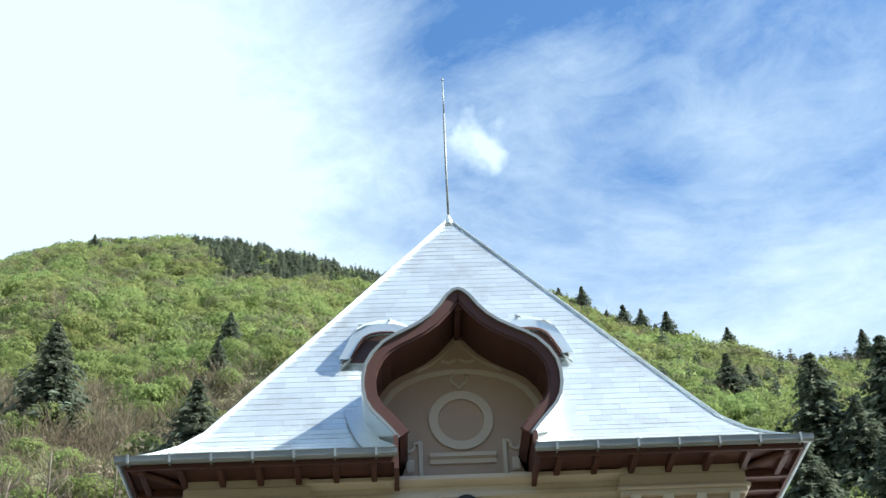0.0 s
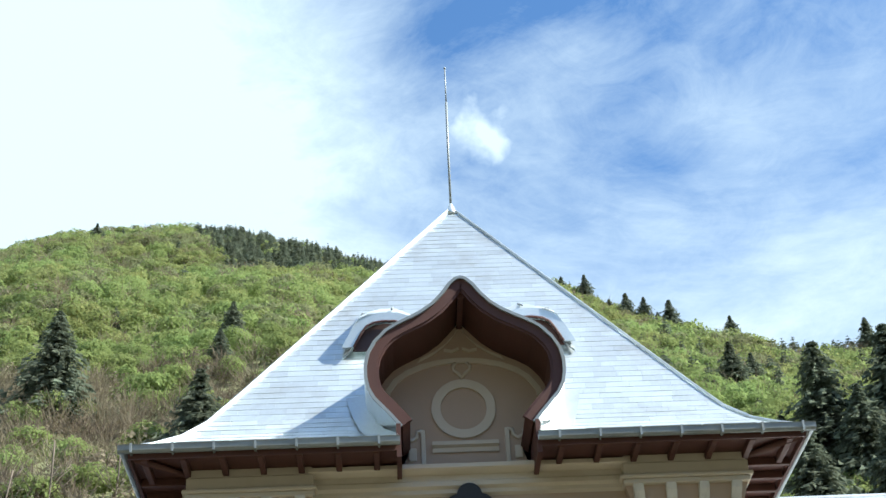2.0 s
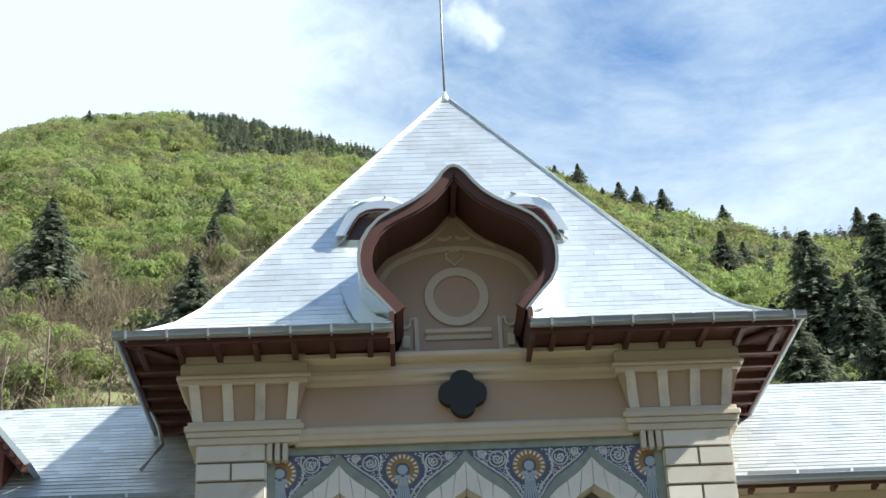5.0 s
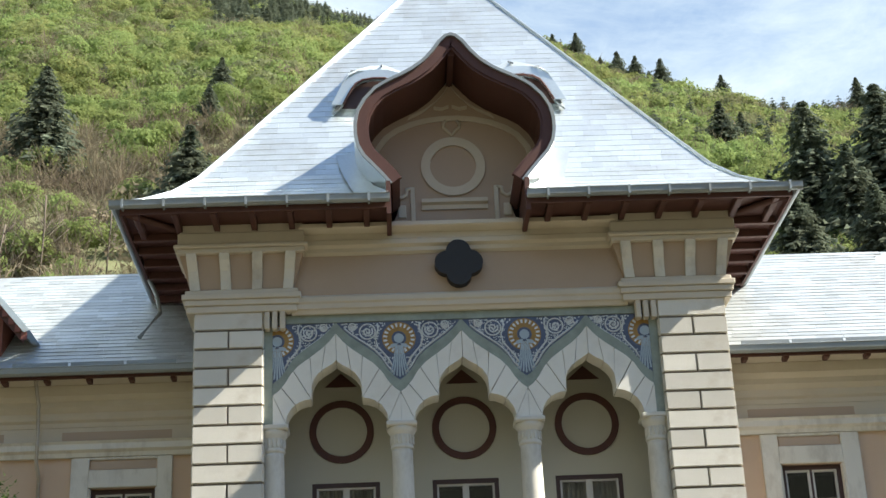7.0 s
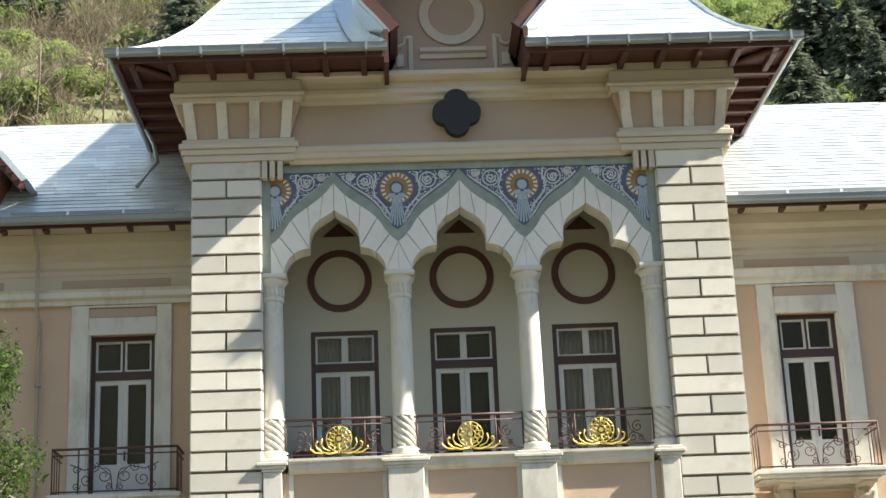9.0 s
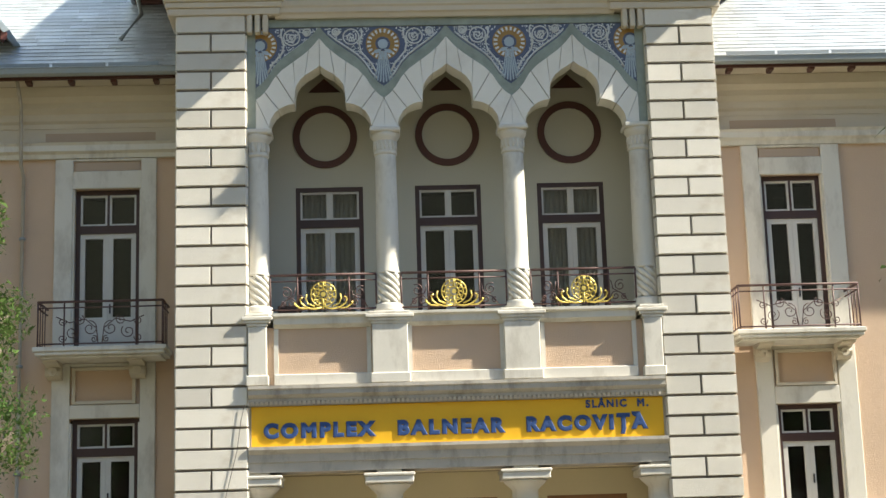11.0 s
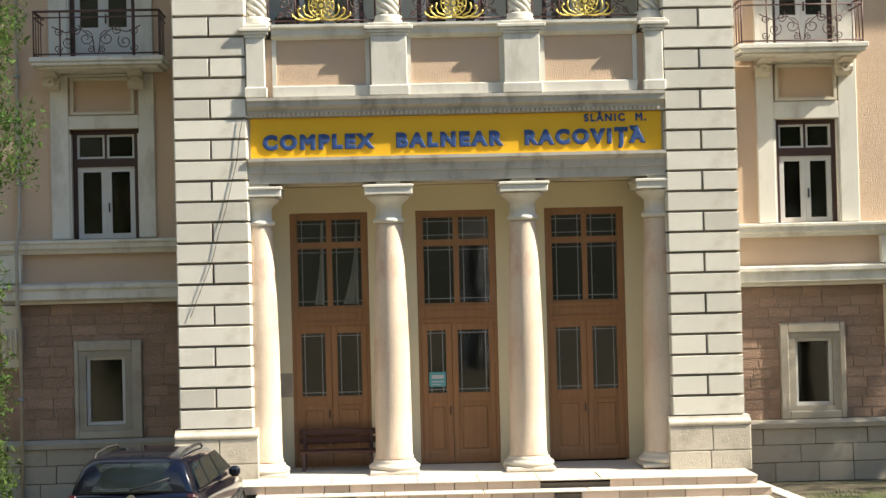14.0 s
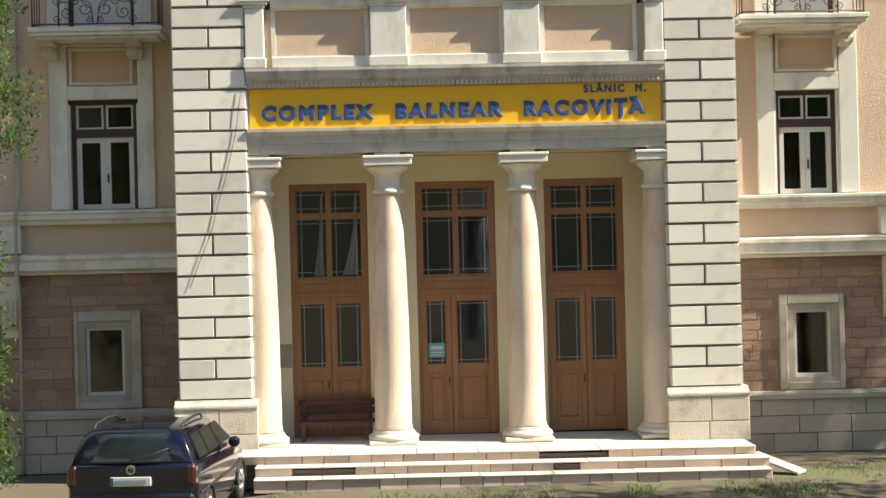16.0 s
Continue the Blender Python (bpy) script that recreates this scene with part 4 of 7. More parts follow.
def entrance_door(name, x0, x1, label, split=0.0):
    d = thing(name, label, "door", ((x0 + x1) / 2, DY + 0.1, FLOOR), "portico doors", "structure")
    y0, y1, z0, z1 = DY + 0.02, DY + 0.14, FLOOR, 4.62
    f = 0.12
    mid = (x0 + x1) / 2
    put("door_frame", boxes((x0, x0 + f, y0, y1, 2.72, z1), (x1 - f, x1, y0, y1, 2.72, z1), (x0, x0 + 0.055, y0, y1, z0, 2.72), (x1 - 0.055, x1, y0, y1, z0, 2.72), (x0 + f, x1 - f, y0, y1, z1 - f, z1), (x0 + f, x1 - f, y0, y1, 2.72, 3.06), bevel=0.008), "oak", d)
    put("frame_moulding", boxes((x0 + 0.05, x1 - 0.05, y0 - 0.025, y0 + 0.01, 2.76, 2.80), (x0 + 0.05, x1 - 0.05, y0 - 0.02, y0 + 0.01, 2.98, 3.02), (x0 + 0.2, x1 - 0.2, y0 - 0.012, y0 + 0.01, 2.84, 2.94), bevel=0.006), "oak", d)
    put("transom_cross", boxes((mid - 0.045, mid + 0.045, y0 + 0.01, y1 - 0.01, 3.06, z1 - f), (x0 + f, mid - 0.045, y0 + 0.01, y1 - 0.01, 4.02, 4.13), (mid + 0.045, x1 - f, y0 + 0.01, y1 - 0.01, 4.02, 4.13)), "oak", d)
    for a, b in ((x0 + f, mid - 0.045), (mid + 0.045, x1 - f)):
        for za, zb in ((3.06, 4.02), (4.13, z1 - f)):
            g = put("pane", boxes((a, b, y0 + 0.05, y0 + 0.056, za, zb)), "glass", d)
            g.visible_shadow = False
            o = 0.07
            put("leaded_line", boxes((a, b, y0 + 0.04, y0 + 0.049, za + o, za + o + 0.012), (a, b, y0 + 0.04, y0 + 0.049, zb - o, zb - o + 0.012),
                                     (a + o, a + o + 0.012, y0 + 0.038, y0 + 0.047, za, zb), (b - o, b - o + 0.012, y0 + 0.038, y0 + 0.047, za, zb)), "grey_bar", d, "thin leading on the glass")
    cut = mid + split
    for a, b in ((x0 + 0.055, cut - 0.003), (cut + 0.003, x1 - 0.055)):
        s = 0.098
        za, zb = 1.55, 2.60
        put("leaf", boxes((a, a + s, y0 + 0.02, y1 - 0.03, z0 + 0.01, 2.72), (b - s, b, y0 + 0.02, y1 - 0.03, z0 + 0.01, 2.72), (a + s, b - s, y0 + 0.02, y1 - 0.03, zb, 2.72),
                                 (a + s, b - s, y0 + 0.02, y1 - 0.03, 1.40, za), (a + s, b - s, y0 + 0.02, y1 - 0.03, z0 + 0.01, 0.52), bevel=0.006), "oak", d)
        lower = boxes((a + s, b - s, y0 + 0.045, y1 - 0.05, 0.52, 1.40))
        soft_box(lower, a + s + 0.05, b - s - 0.05, y0 + 0.025, y0 + 0.06, 0.60, 1.32, 0.015)
        put("panel", lower, "oak", d, "raised lower door panel")
        g = put("pane", boxes((a + s, b - s, y0 + 0.06, y0 + 0.066, za, zb)), "glass", d)
        g.visible_shadow = False
        o = 0.05
        put("leaded_line", boxes((a + s, b - s, y0 + 0.05, y0 + 0.059, za + o, za + o + 0.012), (a + s, b - s, y0 + 0.05, y0 + 0.059, zb - o, zb - o + 0.012),
                                 (a + s + o, a + s + o + 0.012, y0 + 0.048, y0 + 0.057, za, zb), (b - s - o - 0.012, b - s - o, y0 + 0.048, y0 + 0.057, za, zb)), "grey_bar", d, "thin leading on the glass")
    put("handle", boxes((cut - 0.06, cut - 0.04, y0 - 0.03, y0 + 0.02, 1.18, 1.32), bevel=0.005), "black", d, "dark door handle")
    return d


for i, (a, b) in enumerate(DOORS):
    entrance_door("door_%d" % (i + 1), a, b, "tall varnished oak double door with leaded glass and transom", (0.0, -0.107, 0.0)[i])
# hall behind the doors, coloured near black to look unlit
solid("entrance_hall", boxes((-3.4, 3.4, 6.0, 6.1, FLOOR - 0.05, 5.0), (-3.5, -3.4, 1.7, 6.1, FLOOR - 0.05, 5.0), (3.4, 3.5, 1.7, 6.1, FLOOR - 0.05, 5.0), (-3.4, 3.4, 1.7, 6.0, FLOOR - 0.06, FLOOR - 0.01), (-3.4, 3.4, 1.7, 6.0, 4.9, 5.0)), "dark_room", "entrance hall behind the doors, coloured near black to look unlit", "room", "structure")
dr = thing("door_curtain", "limp white net drapes behind the transom glass", "curtain", (-2.1, DY + 0.3, 3.05))
for x, w0, w1 in ((-2.24, 0.04, 0.16), (-1.66, 0.03, 0.26)):
    b = bmesh.new()
    rows = [[b.verts.new((x - (w0 + (w1 - w0) * (1 - f) ** 2) * (1 - i / 8), DY + 0.30 + 0.02 * math.sin(2.1 * i), 3.08 + 1.38 * f)) for i in range(9)] for f in (0, 0.15, 0.35, 0.6, 1.0)]
    for p, q in zip(rows, rows[1:]):
        for i in range(8):
            b.faces.new((p[i], p[i + 1], q[i + 1], q[i])).smooth = True
    put("drape", b, "white_paint", dr)
nt = thing("notice", "small teal paper notice on the door glass", "notice", (-0.36, DY + 0.05, 1.62))
put("sheet", boxes((-0.50, -0.225, DY + 0.062, DY + 0.066, 1.655, 1.90)), "notice", nt)
for q in ((-0.46, -0.26, 1.79, 1.85), (-0.46, -0.26, 1.73, 1.75), (-0.46, -0.30, 1.685, 1.70)):
    put("print_bar", boxes((q[0], q[1], DY + 0.058, DY + 0.061, q[2], q[3])), "plate", nt, "pale unreadable print")

bench = thing("bench", "red-brown slatted wooden bench beside the doors", "bench", (-2.05, 1.0, FLOOR))
for z in (0.92, 0.78):
    put("back_slat", boxes((-2.68, -1.42, 1.16, 1.20, z, z + 0.10), bevel=0.008), "brown_wood", bench)
for y in (0.72, 0.85, 0.98):
    put("seat_slat", boxes((-2.68, -1.42, y, y + 0.11, 0.66, 0.70), bevel=0.008), "brown_wood", bench)
for x in (-2.6, -1.5):
    for y in (0.74, 1.12):
        put("leg", boxes((x - 0.03, x + 0.03, y, y + 0.06, FLOOR - 0.002, 0.66 if y < 1 else 1.0), bevel=0.006), "iron", bench)


# ---- tower roof: bell-cast pyramid ----
roof = thing("tower_roof", "steep silvery sheet-metal pyramid roof with flared eaves", "roof", (0, 3.5, 14.2), kind="structure")
EX, EY0, EY1, APEX = 5.70, -1.05, 8.05, (0.13, 3.5, 21.66)
PROF = [(0.0, 14.24), (0.07, 14.44), (0.14, 14.70), (0.21, 15.10), (0.2308, 15.27), (0.30, 15.83), (1.0, 21.66)]


def roof_z(f):
    for (a, za), (b, zb) in zip(PROF, PROF[1:]):
        if f <= b + 1e-9:
            return za + (zb - za) * (f - a) / (b - a)
    return PROF[-1][1]


def roof_pt(f, u):
    """A place on the front slope: f from eave to apex, u from -1 to 1 across."""
    return Vector((u * EX * (1 - f) + APEX[0] * f, EY0 + (APEX[1] - EY0) * f, roof_z(f)))


bm = bmesh.new()
cut = 1.16
for (fa, za), (fb, zb) in zip(PROF, PROF[1:]):
    rows = []
    for f, z in ((fa, za), (fb, zb)):
        W, y = EX * (1 - f), EY0 + (APEX[1] - EY0) * f
        o = APEX[0] * f
        c = min(1.70 if 0.22 < fa < 0.295 else cut, W)
        rows.append([(-W + o, y, z), (-c + o, y, z), (c + o, y, z), (W + o, y, z), (W + o, EY1 - (EY1 - APEX[1]) * f, z), (-W + o, EY1 - (EY1 - APEX[1]) * f, z)])
    for k in range(6):
        if k == 1 and fb < 0.31:
            continue
        q = [Vector(rows[0][k]), Vector(rows[0][(k + 1) % 6]), Vector(rows[1][(k + 1) % 6]), Vector(rows[1][k])]
        pts = []
        for p in q:
            if not any((p - r).length < 1e-5 for r in pts):
                pts.append(p)
        if len(pts) > 2:
            bm.faces.new([bm.verts.new(p) for p in pts])
bmesh.ops.remove_doubles(bm, verts=bm.verts, dist=1e-4)
put("roof_skin", bm, "metal_sheet", roof)

HALF_HOOD = [(0.0, 17.39), (0.10, 17.36), (0.22, 17.25), (0.36, 17.05), (0.52, 16.87), (0.72, 16.72), (0.90, 16.62), (1.14, 16.50), (1.36, 16.36), (1.56, 16.14), (1.68, 15.92),
             (1.73, 15.68), (1.73, 15.46), (1.69, 15.24), (1.59, 15.04), (1.45, 14.88), (1.28, 14.68), (1.14, 14.50)]


def hood_width(z):
    """Half width of the gable hood at a height."""
    best = 0.0
    for (xa, za), (xb, zb) in zip(HALF_HOOD, HALF_HOOD[1:]):
        if zb <= z <= za:
            best = max(best, xa + (xb - xa) * (za - z) / (za - zb))
    return best if z > 14.5 else 1.16


# overlapping sheets, row by row
rnd = random.Random(11)
slope = [0.0]
fs_ = [i / 200 for i in range(201)]
for a, b in zip(fs_, fs_[1:]):
    slope.append(slope[-1] + (roof_pt(b, 0) - roof_pt(a, 0)).length)


def f_at(d):
    return float(np.interp(d, slope, fs_))


rest_v, rest_f, count = [], [], 0
ROWH = 0.165
for r in range(int(slope[-1] / ROWH)):
    fa, fb = f_at(r * ROWH), f_at((r + 1) * ROWH + 0.02)
    Wa = EX * (1 - fa)
    x = -Wa - rnd.uniform(0, 0.5)
    while x < Wa:
        w = rnd.uniform(0.36, 0.50)
        xa, xb = x, x + w
        x = xb
        yv = EY0 + (APEX[1] - EY0) * fa
        z = roof_z(fb)
        if min(abs(xa), abs(xb)) < hood_width(z) - 0.02 and fb < 0.66 and roof_z(fa) < 17.3:
            hw = max(hood_width(z), hood_width(roof_z(fa)), 1.17) if roof_z(fa) < 17.0 else hood_width(z)
            if xa < -hw < xb:
                xb = -hw
            elif xa < hw < xb:
                xa = hw
            elif xb > -hw and xa < hw:
                continue
        corners = []
        for f, lift in ((fa, 0.011), (fb, 0.004)):
            W = EX * (1 - f)
            o = APEX[0] * f
            for xx in ((xa, xb) if lift > 0.008 else (xb, xa)):
                px = max(-W, min(W, xx)) + o
                jit = rnd.uniform(-0.003, 0.003)
                corners.append(Vector((px, EY0 + (APEX[1] - EY0) * f - lift * 0.8 + jit, roof_z(f) + lift * 0.6)))
        if (corners[0] - corners[1]).length < 0.06 and (corners[2] - corners[3]).length < 0.06:
            continue
        gap = Vector((0.003, 0, 0))
        corners[0] += gap
        corners[3] += gap
        low = [c + Vector((0, 0.011, -0.010)) for c in corners]
        faces = [(0, 1, 2, 3), (4, 5, 1, 0), (5, 6, 2, 1), (7, 4, 0, 3)]
        if count < 290:
            me = bpy.data.meshes.new("roof_sheet")
            me.from_pydata([c - roof.location for c in corners + low], [], faces)
            me.materials.append(M["metal_sheet"])
            ob = new("roof_sheet", me)
            ob.parent = roof
            count += 1
        else:
            b = len(rest_v)
            rest_v += [c - roof.location for c in corners + low]
            rest_f += [tuple(b + i for i in f) for f in faces]
me = bpy.data.meshes.new("upper_sheets")
me.from_pydata(rest_v, [], rest_f)
me.materials.append(M["metal_sheet"])
ob = new("upper_sheets", me)
ob.parent = roof
tagged(ob, "small overlapping upper roof sheets", kind="stuff")

# hip rolls and finial
for u in (-1, 1):
    bm = bmesh.new()
    tube(bm, [roof_pt(f, u) + Vector((0, -0.01, 0.015)) for f in (0.0, 0.07, 0.14, 0.21, 0.3, 0.5, 0.75, 1.0)], 0.035, 6)
    put("hip_roll", bm, "metal_sheet", roof)
bm = bmesh.new()
lathe(bm, [(0.16, 21.45), (0.10, 21.62), (0.05, 21.72), (0.03, 21.78)], 0.13, 3.5, 12)
put("apex_cap", bm, "metal_sheet", roof)
rod = thing("lightning_rod", "thin grey lightning rod on the roof apex", "lightning rod", (0.13, 3.5, 21.7))
bm = bmesh.new()
tube(bm, [(0.13, 3.5, 21.6), (0.14, 3.5, 23.2), (0.155, 3.5, 24.5)], 0.026, 6)
put("lower_rod", bm, "gutter", rod)
bm = bmesh.new()
tube(bm, [(0.155, 3.5, 24.45), (0.165, 3.5, 25.45)], 0.016, 6)
lathe(bm, [(0.016, 25.43), (0.03, 25.46), (0.0, 25.52)], 0.165, 3.5, 6)
put("upper_rod", bm, "gutter", rod)

# ---- eaves: boarded soffit, rafters, fascia, gutters ----
bm = boxes((-5.6, -1.2, -0.98, 0.5, 14.17, 14.20), (1.2, 5.6, -0.98, 0.5, 14.17, 14.20), (-5.6, -4.4, 0.5, 7.9, 14.17, 14.20), (4.4, 5.6, 0.5, 7.9, 14.17, 14.20))
put("soffit", bm, "brown_wood", roof, "red-brown boarded soffit")
for k in range(7):
    for s in (-1, 1):
        x = s * (1.55 + 0.64 * k)
        put("rafter", boxes((x - 0.05, x + 0.05, -0.97, 0.1, 14.05, 14.168), bevel=0.01), "brown_wood", roof)
for k in range(13):
    for s in (-1, 1):
        y = 0.1 + 0.6 * k
        put("rafter", boxes((min(s * 4.45, s * 5.58), max(s * 4.45, s * 5.58), y - 0.05, y + 0.05, 14.03, 14.168), bevel=0.01), "brown_wood", roof)
for s in (-1, 1):
    a, b = sorted((s * 1.2, s * 5.64))
    put("fascia", boxes((a, b, -1.03, -0.985, 14.06, 14.235)), "brown_wood", roof)
    a, b = sorted((s * 5.605, s * 5.65))
    put("fascia", boxes((a, b, -0.98, 7.9, 14.06, 14.235)), "brown_wood", roof)
    # hip rafter
    bm = bmesh.new()
    tube(bm, [(s * 5.55, -0.95, 14.11), (s * 4.5, 0.1, 14.11)], 0.07, 4)
    put("hip_rafter", bm, "brown_wood", roof)
    a, b = sorted((s * 1.15, s * 5.80))
    bm = bmesh.new()
    gp = [(-1.04, 14.25), (-1.05, 14.17), (-1.09, 14.13), (-1.13, 14.135), (-1.165, 14.17), (-1.175, 14.25), (-1.185, 14.265), (-1.165, 14.265), (-1.155, 14.18), (-1.12, 14.15), (-1.09, 14.15), (-1.06, 14.18), (-1.055, 14.25)]
    profile_x(bm, gp, a, b)
    put("gutter", bm, "gutter", roof, "weathered zinc gutter")
    bm = bmesh.new()
    profile_x(bm, gp, -1.1, 8.0)
    for v in bm.verts:
        x, y = v.co.x, v.co.y
        v.co.x, v.co.y = s * (-y + 4.62), x
    put("gutter", bm, "gutter", roof, "weathered zinc gutter")
    for k in range(7):
        x = s * (1.5 + 0.68 * k)
        put("gutter_clip", boxes((x - 0.018, x + 0.018, -1.195, -1.02, 14.12, 14.28)), "gutter", roof)
    # snow guards: low upturned sheets near the eave
    for a, b in ((2.0, 2.95), (3.0, 3.95), (4.0, 4.9)):
        xa, xb = sorted((s * a, s * b))
        put("snow_guard", boxes((xa, xb, -0.80, -0.788, 14.36, 14.45), (xa, xb, -0.788, -0.66, 14.444, 14.45)), "gutter", roof, "upturned snow guard strip")

# ---- gable with its ogee hood ----
gable = thing("gable_hood", "ogee-shaped metal gable hood with red-brown boarded soffit", "gable", (0, -0.4, 14.1), kind="structure")
OUT = [(-x, z) for x, z in HALF_HOOD[::-1]] + HALF_HOOD[1:]


def offset_line(pts, d):
    out = []
    for i, p in enumerate(pts):
        a, b = Vector(pts[max(0, i - 1)]), Vector(pts[min(len(pts) - 1, i + 1)])
        t = (b - a).normalized()
        out.append((p[0] + t.y * d, p[1] - t.x * d))
    return out


INN = offset_line(OUT, 0.055)
WALL = offset_line(OUT, 0.22)


def deep(name, bmx, material, label=""):
    """Stucco on the gable wall, which stands back under the hood."""
    bmesh.ops.translate(bmx, vec=(0, 0.3, 0.14), verts=bmx.verts)
    return put(name, bmx, material, gable, label)



def y_back(x, z):
    if z < 15.27:
        return 0.05
    return EY0 + (APEX[1] - EY0) * (0.2308 + 0.7692 * (z - 15.27) / 6.39) + 0.12


bm = bmesh.new()
A = [bm.verts.new((x, -0.97, z)) for x, z in OUT]
B = [bm.verts.new((x * (1.0 if z > 15 else 1.12), y_back(x, z), z + 0.01)) for x, z in OUT]
for i in range(len(OUT) - 1):
    bm.faces.new((A[i], A[i + 1], B[i + 1], B[i])).smooth = True
put("hood_roof", bm, "metal_sheet", gable, "crumpled silvery hood sheet")
# creased flashing that lies on the roof along the hood
for s in (-1, 1):
    bm = bmesh.new()
    rows = []
    for f in (0.005, 0.06, 0.12, 0.18, 0.23, 0.27):
        p = roof_pt(f, 0)
        xin = 1.16 + 2.2 * f
        rows.append([bm.verts.new((s * (xin + k), p.y - 0.03 + 0.012 * math.sin(9 * f + 5 * k), p.z + 0.035 + (0.05 if k == 0 else 0.0) + 0.02 * math.sin(30 * f + 8 * k))) for k in (0.0, 0.14, 0.30, 0.46 - 0.5 * f)])
    for p, q in zip(rows, rows[1:]):
        for i in range(3):
            bm.faces.new((p[i], p[i + 1], q[i + 1], q[i])).smooth = True
    put("valley_flashing", bm, "metal_sheet", gable, "creased valley flashing")
bm = bmesh.new()
strip(bm, OUT, INN, -1.0, -0.95)
put("hood_edge", bm, "gutter", gable, "bright metal drip edge")
bm = bmesh.new()
strip(bm, INN, WALL, -0.955, 0.34)
put("hood_soffit", bm, "brown_wood", gable, "red-brown boarded soffit")
bm = bmesh.new()
strip(bm, offset_line(OUT, 0.22), offset_line(OUT, 0.26), -0.93, -0.86)
put("barge_board", bm, "brown_wood", gable)
put("soffit_rib", boxes((-0.05, 0.05, -0.85, 0.3, 17.0, 17.2)), "brown_wood", gable)
for s in (-1, 1):
    a, b = sorted((s * 1.13, s * 1.21))
    put("end_board", boxes((a, b, -1.02, 0.32, 13.95, 14.55)), "brown_wood", gable)
bm = bmesh.new()
edge = [p for p in offset_line(OUT, 0.215) if abs(p[0]) > 0.08]
edge = [p for p in edge if p[0] < 0] + [(0.0, 17.12)] + [p for p in edge if p[0] > 0]
fan(bm, [(-1.22, 14.0)] + edge + [(1.22, 14.0)], (0, 15.3), 0.3, 0.5)
put("gable_wall", bm, "tan", gable, "tan plaster gable wall")
bm = bmesh.new()
ring(bm, 0.0, 15.25, 0.41, 0.57, -0.05, 0.01, 48)
deep("roundel_ring", bm, "trim")
bm = bmesh.new()
profile_x(bm, [(0.01, 14.42), (-0.04, 14.42), (-0.05, 14.50), (-0.11, 14.53), (-0.11, 14.60), (0.01, 14.62)], -0.58, 0.58)
deep("ledge", bm, "trim")
# raised arc moulding and finial leaf
arc = [(-1.46, 15.36), (-1.40, 15.62), (-1.22, 15.88), (-1.0, 16.04), (-0.72, 16.16), (-0.42, 16.23), (-0.14, 16.26)]
arc = arc + [(-x, z) for x, z in arc[::-1]]
bm = bmesh.new()
strip(bm, arc, offset_line(arc, 0.10), -0.03, 0.01)
deep("arc_moulding", bm, "trim")
for s in (-1, 1):
    bm = bmesh.new()
    line = [(s * x, z) for x, z in ((0.78, 16.20), (0.52, 16.33), (0.32, 16.48), (0.15, 16.66), (0.03, 16.86))]
    strip(bm, line, [(x - s * 0.05, z + 0.075) for x, z in line], -0.03, 0.01)
    deep("ogee_moulding", bm, "trim")
    bm = bmesh.new()
    line = [(s * x, z) for x, z in ((0.30, 16.40), (0.16, 16.37), (0.03, 16.42))]
    strip(bm, line, [(x, z + 0.06) for x, z in line], -0.03, 0.01)
    deep("cusp_moulding", bm, "trim")
bm = bmesh.new()
loop = [(0.10, 16.17), (0.15, 16.10), (0.14, 16.02), (0.07, 15.96), (0.0, 15.87)]
loop = loop + [(-x, z) for x, z in loop[-2::-1]]
tube(bm, [(x, -0.01, z) for x, z in loop], 0.035, 6)
deep("stucco_leaf", bm, "trim", "heart-shaped stucco pendant")
for s in (-1, 1):
    bm = boxes((min(s * 0.70, s * 0.78), max(s * 0.70, s * 0.78), -0.045, 0.01, 14.15, 14.86), (min(s * 0.78, s * 1.12), max(s * 0.78, s * 1.12), -0.045, 0.01, 14.15, 14.22), (min(s * 0.86, s * 1.0), max(s * 0.86, s * 1.0), -0.03, 0.01, 14.28, 14.52), bevel=0.01)
    tube(bm, [(s * x, -0.02, z) for x, z in ((0.74, 14.84), (0.84, 14.82), (0.85, 14.72), (0.93, 14.66), (1.03, 14.72), (1.04, 14.82))], 0.035, 6)
    deep("scroll_panel", bm, "trim", "raised scroll panel")


